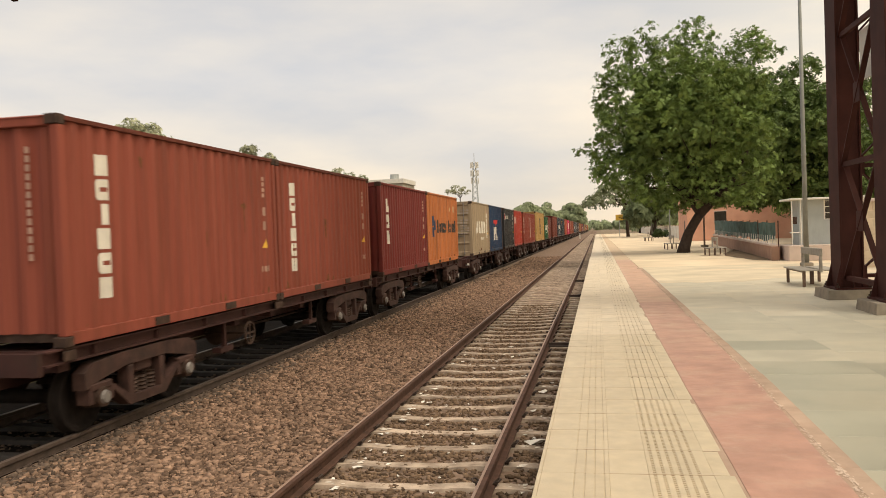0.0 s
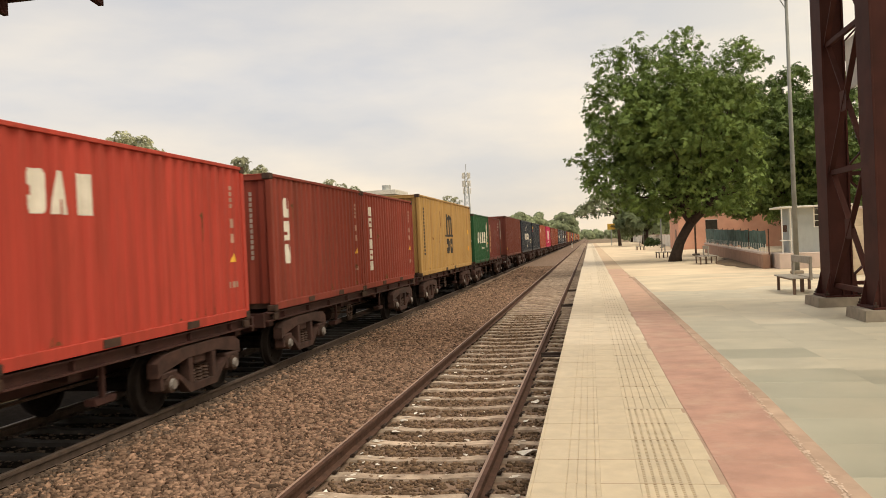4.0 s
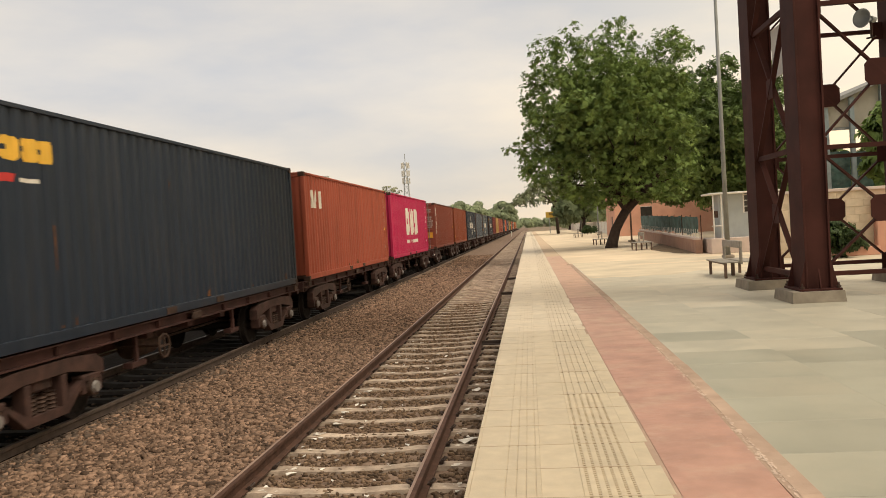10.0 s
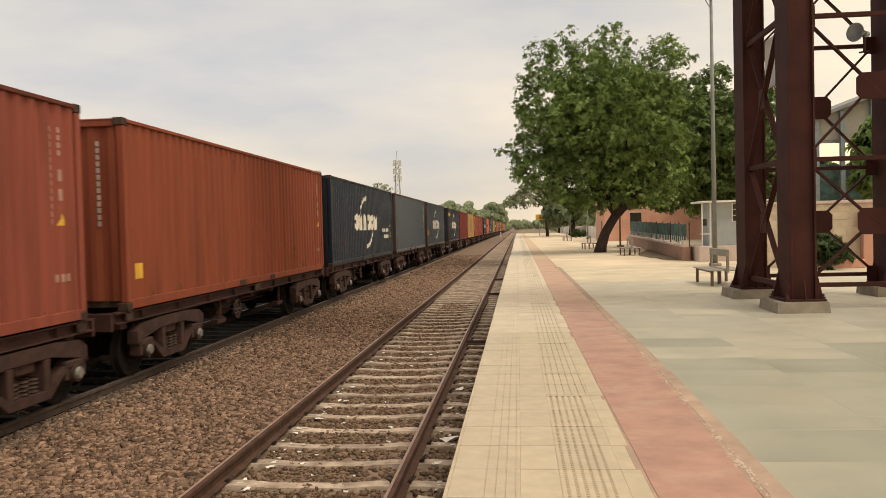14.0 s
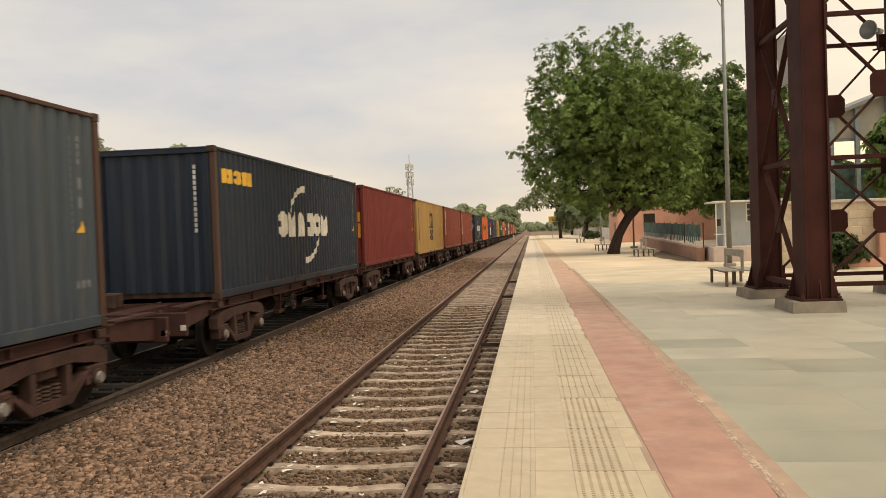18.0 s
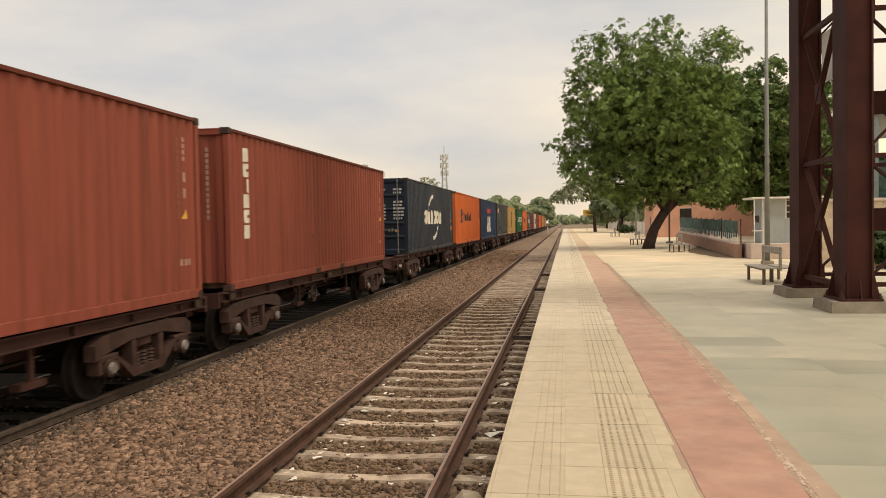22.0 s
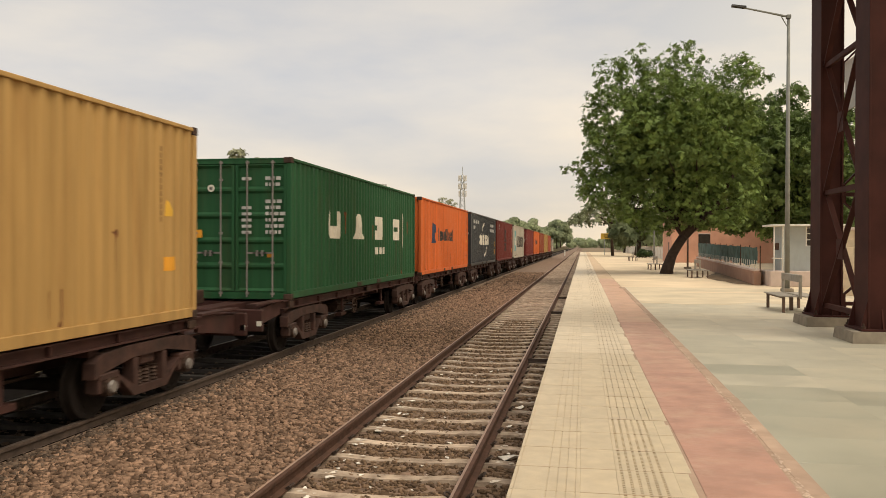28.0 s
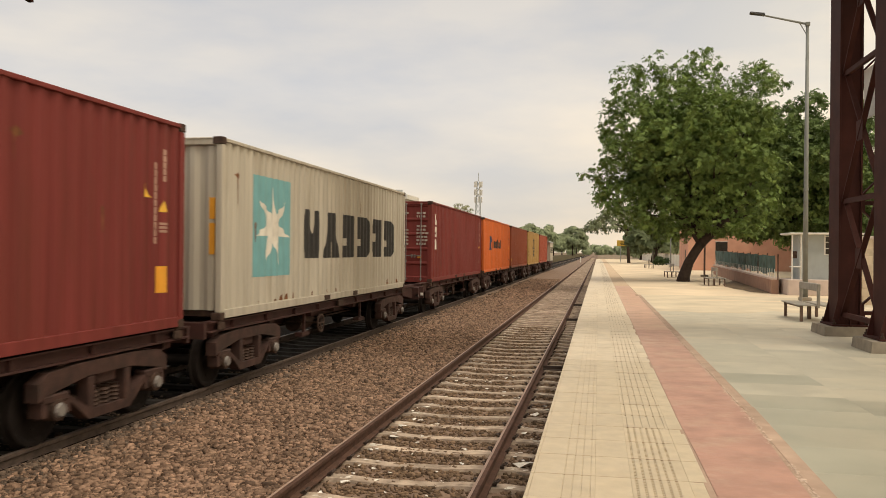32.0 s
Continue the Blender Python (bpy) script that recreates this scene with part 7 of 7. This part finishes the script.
def build_trees():
    # the big neem on the platform
    lobes = neem_lobes((5.2, 50.7), 41)
    blobs = puffs_over(lobes, 0.68, (0.24, 0.40), 43) + crown_core((5.5, 50.8), 13)
    blobs += [(3.0, 50.5, 13.55, 0.24), (3.55, 50.4, 13.75, 0.22), (3.3, 50.4, 13.2, 0.2), (-1.25, 50.2, 6.35, 0.3), (-0.8, 50.3, 6.4, 0.32)]
    fork = (6.1, 50.7, 2.35)
    trunk = [[(5.05, 50.7, -0.1, 0.44), (5.12, 50.7, 0.35, 0.36), (5.38, 50.7, 1.15, 0.30), (5.72, 50.7, 1.75, 0.28), (*fork, 0.28)], [(*fork, 0.27), (5.75, 50.7, 2.85, 0.22), (5.2, 50.8, 3.6, 0.18), (4.5, 50.6, 5.5, 0.1)],
             [(*fork, 0.30), (6.75, 50.7, 3.0, 0.26), (7.8, 50.8, 3.9, 0.2), (8.9, 50.6, 6.0, 0.1)]] + limbs_to(lobes, (6.1, 50.7, 3.2), 0.12, 4, 3)
    tree("large neem tree with dense green crown and leaning dark trunk", (5.05, 50.7, 0), trunk, blobs, leaf_mat, 60, 0.125, 21, leaflets=5, fill=0.12, name="neem_tree", tuft=3, droop=0.06)
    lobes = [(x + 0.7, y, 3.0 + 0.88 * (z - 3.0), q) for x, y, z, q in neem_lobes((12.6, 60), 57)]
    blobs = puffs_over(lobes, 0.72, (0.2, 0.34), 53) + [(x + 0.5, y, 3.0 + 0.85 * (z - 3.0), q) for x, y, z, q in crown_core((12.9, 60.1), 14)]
    tree("second leafy tree behind the wall", (14.3, 60, 0), [[(14.3, 60, -0.1, 0.4), (14.1, 60, 2.5, 0.3), (13.6, 60, 4.0, 0.26)]] + limbs_to(lobes, (13.6, 60, 3.8), 0.13, 6, 4), blobs, leaf_shaded, 34, 0.18, 22, leaflets=5, fill=0.15, tuft=3, droop=0.05)
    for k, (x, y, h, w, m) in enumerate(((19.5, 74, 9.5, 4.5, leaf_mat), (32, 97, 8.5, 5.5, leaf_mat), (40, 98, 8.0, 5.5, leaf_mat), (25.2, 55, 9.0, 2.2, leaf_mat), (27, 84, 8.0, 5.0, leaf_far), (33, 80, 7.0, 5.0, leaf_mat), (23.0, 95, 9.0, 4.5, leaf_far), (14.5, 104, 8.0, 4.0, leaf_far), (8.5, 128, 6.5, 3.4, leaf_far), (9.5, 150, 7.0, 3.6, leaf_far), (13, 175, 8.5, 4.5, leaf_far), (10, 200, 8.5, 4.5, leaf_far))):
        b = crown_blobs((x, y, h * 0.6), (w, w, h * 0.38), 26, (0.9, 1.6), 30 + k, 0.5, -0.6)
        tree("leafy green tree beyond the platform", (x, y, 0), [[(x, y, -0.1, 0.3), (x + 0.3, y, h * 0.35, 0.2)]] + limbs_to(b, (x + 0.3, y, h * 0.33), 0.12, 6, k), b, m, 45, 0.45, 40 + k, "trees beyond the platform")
    # flat-topped thorn tree
    b = [(3.7 + 3.6 * math.cos(a) * q, 138 + 3.2 * math.sin(a) * q, 8.8 - 1.3 * q * q + 0.25 * math.sin(5 * a), 0.75) for q in (0.15, 0.45, 0.75, 1.0, 1.35, 1.55) for a in np.linspace(0, 6.1, int(3 + 9 * q))]
    tree("flat-topped thorn tree at the platform end", (5.0, 138, 0), [[(5.0, 138, 0, 0.3), (4.8, 138, 3.5, 0.2), (4.3, 138, 5.5, 0.15)]] + limbs_to(b, (4.3, 138, 5.3), 0.1, 6, 9), b, thorn_mat, 36, 0.32, 60)
    # sparse crowns that show over the train
    for k, (x, y, top, w) in enumerate(((-26.2, 42, 8.7, 2.1), (-24.6, 43, 7.6, 1.6), (-26.8, 60, 8.9, 2.2), (-27.0, 85, 9.2, 2.6), (-24.5, 66, 7.6, 1.8), (-33.8, 200, 13.6, 3.4))):
        b = crown_blobs((x, y, top - 1.6), (w, w, 1.6), 15, (0.4, 0.7), 70 + k, 0.3, -0.6)
        tree("sparse pale-green tree behind the goods line", (x, y, -1), [[(x, y, -1.1, 0.2), (x + 0.2, y, top - 3.0, 0.12)]] + limbs_to(b, (x + 0.2, y, top - 3.2), 0.06, 2, k), b, leaf_pale, 75, 0.26, 80 + k, "trees behind the goods line", leaflets=5)
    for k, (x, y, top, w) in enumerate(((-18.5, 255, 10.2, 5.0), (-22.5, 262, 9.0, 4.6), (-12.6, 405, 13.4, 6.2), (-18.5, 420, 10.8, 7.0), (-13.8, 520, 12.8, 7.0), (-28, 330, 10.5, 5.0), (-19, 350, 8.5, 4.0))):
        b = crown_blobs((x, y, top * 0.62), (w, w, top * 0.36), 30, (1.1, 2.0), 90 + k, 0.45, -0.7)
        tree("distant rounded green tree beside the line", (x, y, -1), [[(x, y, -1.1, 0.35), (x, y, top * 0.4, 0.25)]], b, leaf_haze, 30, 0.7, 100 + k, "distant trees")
    for k, (x, y, top, w) in enumerate(((-19.0, 17.5, 5.5, 2.2), (-20.5, 22.5, 6.0, 2.4), (-19.8, 28.0, 5.9, 2.4), (-22.0, 34.0, 6.6, 2.6))):
        b = crown_blobs((x, y, top * 0.56), (w, w, top * 0.40), 34, (0.5, 0.8), 140 + k, 0.45, -0.8)
        tree("leafy green tree behind the goods line wall", (x, y, -0.6), [[(x, y, -0.7, 0.2), (x + 0.2, y, top * 0.4, 0.13)]] + limbs_to(b, (x + 0.2, y, top * 0.38), 0.07, 7, k), b, leaf_mat, 60, 0.22, 150 + k, "trees behind the wall", leaflets=5)
    # shrubs
    for k, (x, y, h, w) in enumerate(((10.35, 28.2, 1.25, 0.72), (11.0, 29.2, 0.95, 0.5), (8.0, 112, 1.3, 0.8), (9.2, 120, 1.1, 0.9))):
        b = crown_blobs((x, y, h * 0.52), (w * 0.75, w * 0.75, h * 0.4), 16, (0.22, 0.36), 120 + k, 0.4, -0.9)
        s = tree("leafy green shrub by the wall", (x, y, 0), [[(x, y, -0.05, 0.05), (x + 0.03, y, h * 0.5, 0.03)]], b, shrub_mat, 420, 0.11, 130 + k, "shrubs", name="shrub")
        s["category"] = "shrub"
    # far woods closing the view
    r = random.Random(77)
    blobs = []
    for k in range(260):
        y = r.uniform(430, 900)
        side = r.choice((-1, -1, 1))
        x = side * r.uniform(22, 60 + 0.5 * y) if side < 0 else r.uniform(16, 90 + 0.5 * y)
        blobs.append((x, y, r.uniform(1.5, 6.5), r.uniform(2.2, 4.2)))
    for k in range(26):
        blobs.append((r.uniform(-30, 30), r.uniform(880, 1000), r.uniform(2, 8), r.uniform(3, 5)))
    for k in range(70):
        blobs.append((r.uniform(16, 70), r.uniform(215, 420), r.uniform(1, 5), r.uniform(1.6, 3)))
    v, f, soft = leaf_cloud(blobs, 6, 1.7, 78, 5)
    tagged(part("far_woods", raw_mesh("far_woods", v, f, leaf_haze, soft), None), "belt of distant trees and scrub, haze in the leaf colour", "woods", kind="stuff")


# ---- small things by the track ----


def build_small_things():
    r = random.Random(31)
    # crumpled papers and wrappers
    spots = [(-0.78, 8.95, 0.15), (-0.86, 11.8, 0.10), (-1.55, 9.6, 0.06)] + [(r.uniform(-2.75, -1.1), r.uniform(6.2, 17), r.uniform(0.02, 0.055)) for _ in range(46)] + [(-2.66 + r.uniform(-0.12, 0.22), r.uniform(6.0, 20), r.uniform(0.02, 0.05)) for _ in range(26)] + [(r.uniform(-0.95, -0.55), r.uniform(6.2, 14), r.uniform(0.025, 0.06)) for _ in range(12)] + [(r.uniform(-5.2, -3.2), r.uniform(6, 18), r.uniform(0.02, 0.045)) for _ in range(9)] + [(-2.62 + r.uniform(-0.06, 0.1), 6.6 + 0.685 * k, r.uniform(0.05, 0.09)) for k in (0, 1, 2, 4, 5, 6, 8)]
    for x, y, s in spots:
        g = Geo()
        el = r.uniform(0.35, 0.8)
        ring = [(s * math.cos(a) * r.uniform(0.45, 1.3), s * el * math.sin(a) * r.uniform(0.45, 1.3), r.uniform(-0.05, 0.35) * s) for a in np.linspace(0, 5.4, 7)]
        g.add([(r.uniform(-0.3, 0.3) * s, 0, s * 0.3)] + ring + [(0, 0, -0.01)], [(0, i + 1, (i + 1) % 7 + 1) for i in range(7)] + [(8, (i + 1) % 7 + 1, i + 1) for i in range(7)])
        ob = part("litter", g, paper_mat, at=pose(x, y, RAIL_Z - 0.185 + (0.02 if s > 0.09 else 0)))
        ob.rotation_euler.z = r.uniform(0, 6)
        tagged(ob, "crumpled scrap of pale paper on the ballast", "litter", "litter on the track")
    # lime wash splashed over the sleeper ends by the rails
    lime = Geo()
    for k in range(44):
        for xc, chance, wide in ((-2.58, 0.8, 0.17), (-0.86, 0.9, 0.16), (-2.2, 0.25, 0.10), (-1.5, 0.2, 0.07)):
            if r.random() < chance:
                x, y = xc + r.uniform(-0.05, 0.12), 3.3 + 0.685 * k + r.uniform(-0.05, 0.05)
                for _ in range(r.randint(2, 6)):
                    m, a0, w = r.randint(5, 7), r.uniform(0, 6), wide * r.uniform(0.08, 0.32)
                    px, py = x + r.gauss(0, wide * 0.45), y + r.uniform(-0.07, 0.07)
                    lime.add([(px + w * math.cos(a0 + 6.283 * i / m) * r.uniform(0.4, 1.2), py + w * 0.8 * math.sin(a0 + 6.283 * i / m) * r.uniform(0.4, 1.2), RAIL_Z - 0.160 + r.uniform(0, 0.004)) for i in range(m)], [tuple(range(m))])
    tagged(part("lime_splashes", lime, lime_mat), "flaking white lime wash on the sleeper ends", "paint marks", kind="stuff")
    g = Geo()
    pts = [(0.17, 0, 0.02), (0.1, 0.13, 0.0), (-0.08, 0.14, 0.02), (-0.17, 0.02, 0.0), (-0.1, -0.12, 0.0), (0.08, -0.13, 0.01), (0.09, 0.03, 0.12), (-0.05, 0.06, 0.13), (-0.03, -0.05, 0.11)]
    g.add(pts, [(0, 1, 6), (1, 2, 7, 6), (2, 3, 7), (3, 4, 8, 7), (4, 5, 8), (5, 0, 6, 8), (6, 7, 8), (5, 4, 3, 2, 1, 0)])
    tagged(part("rock", g, rock_mat, at=pose(-0.83, 6.75, RAIL_Z - 0.20)), "pale rounded rock lying between rail and platform", "rock")
    d = thing("rail_crossing_pipe", "dark steel angle laid between rail and platform", "pipe", pose(-1.04, 15.9, RAIL_Z - 0.10))
    part("angle", Geo().box(0, -0.05, 0, 0.62, 0.05, 0.02).box(0, 0.03, 0, 0.62, 0.05, 0.08), clip_mat, d)
    d2 = copy_thing(d, pose(-1.04, 27.5, RAIL_Z - 0.10))
    d3 = copy_thing(d, pose(-1.04, 35.2, RAIL_Z - 0.10))
    k = thing("distance_post", "small white post standing between the tracks", "post", pose(-4.05, 190, -0.75))
    part("post", Geo().box(-0.12, -0.1, 0, 0.12, 0.1, 1.3, 0.02), white_mat, k)
    p = thing("signboard_post", "dark brown post with a small square board under the tree", "sign post", pose(7.7, 62, 0))
    part("post", Geo().box(-0.06, -0.06, 0, 0.06, 0.06, 3.2), bench_leg_mat, p)
    part("foot", Geo().box(-0.25, -0.25, 0, 0.25, 0.25, 0.14, 0.02), concrete_mat, p)


build_footbridge()
horn_speaker()
build_benches()
lamp_post(7.58, 32.0, 10.35, 2.0, "tall galvanised lamp post with a single arm beside the kiosk")
lamp_post(8.5, 100.0, 4.7, 1.0, "short galvanised lamp post on the far platform")
lamp_post(9.0, 140.0, 6.0, 1.2, "galvanised lamp post far along the platform")
build_kiosk()
build_boundary()
build_buildings()
build_sign()
build_mast()
build_trees()
build_small_things()


build_platform()
build_train()
motions()
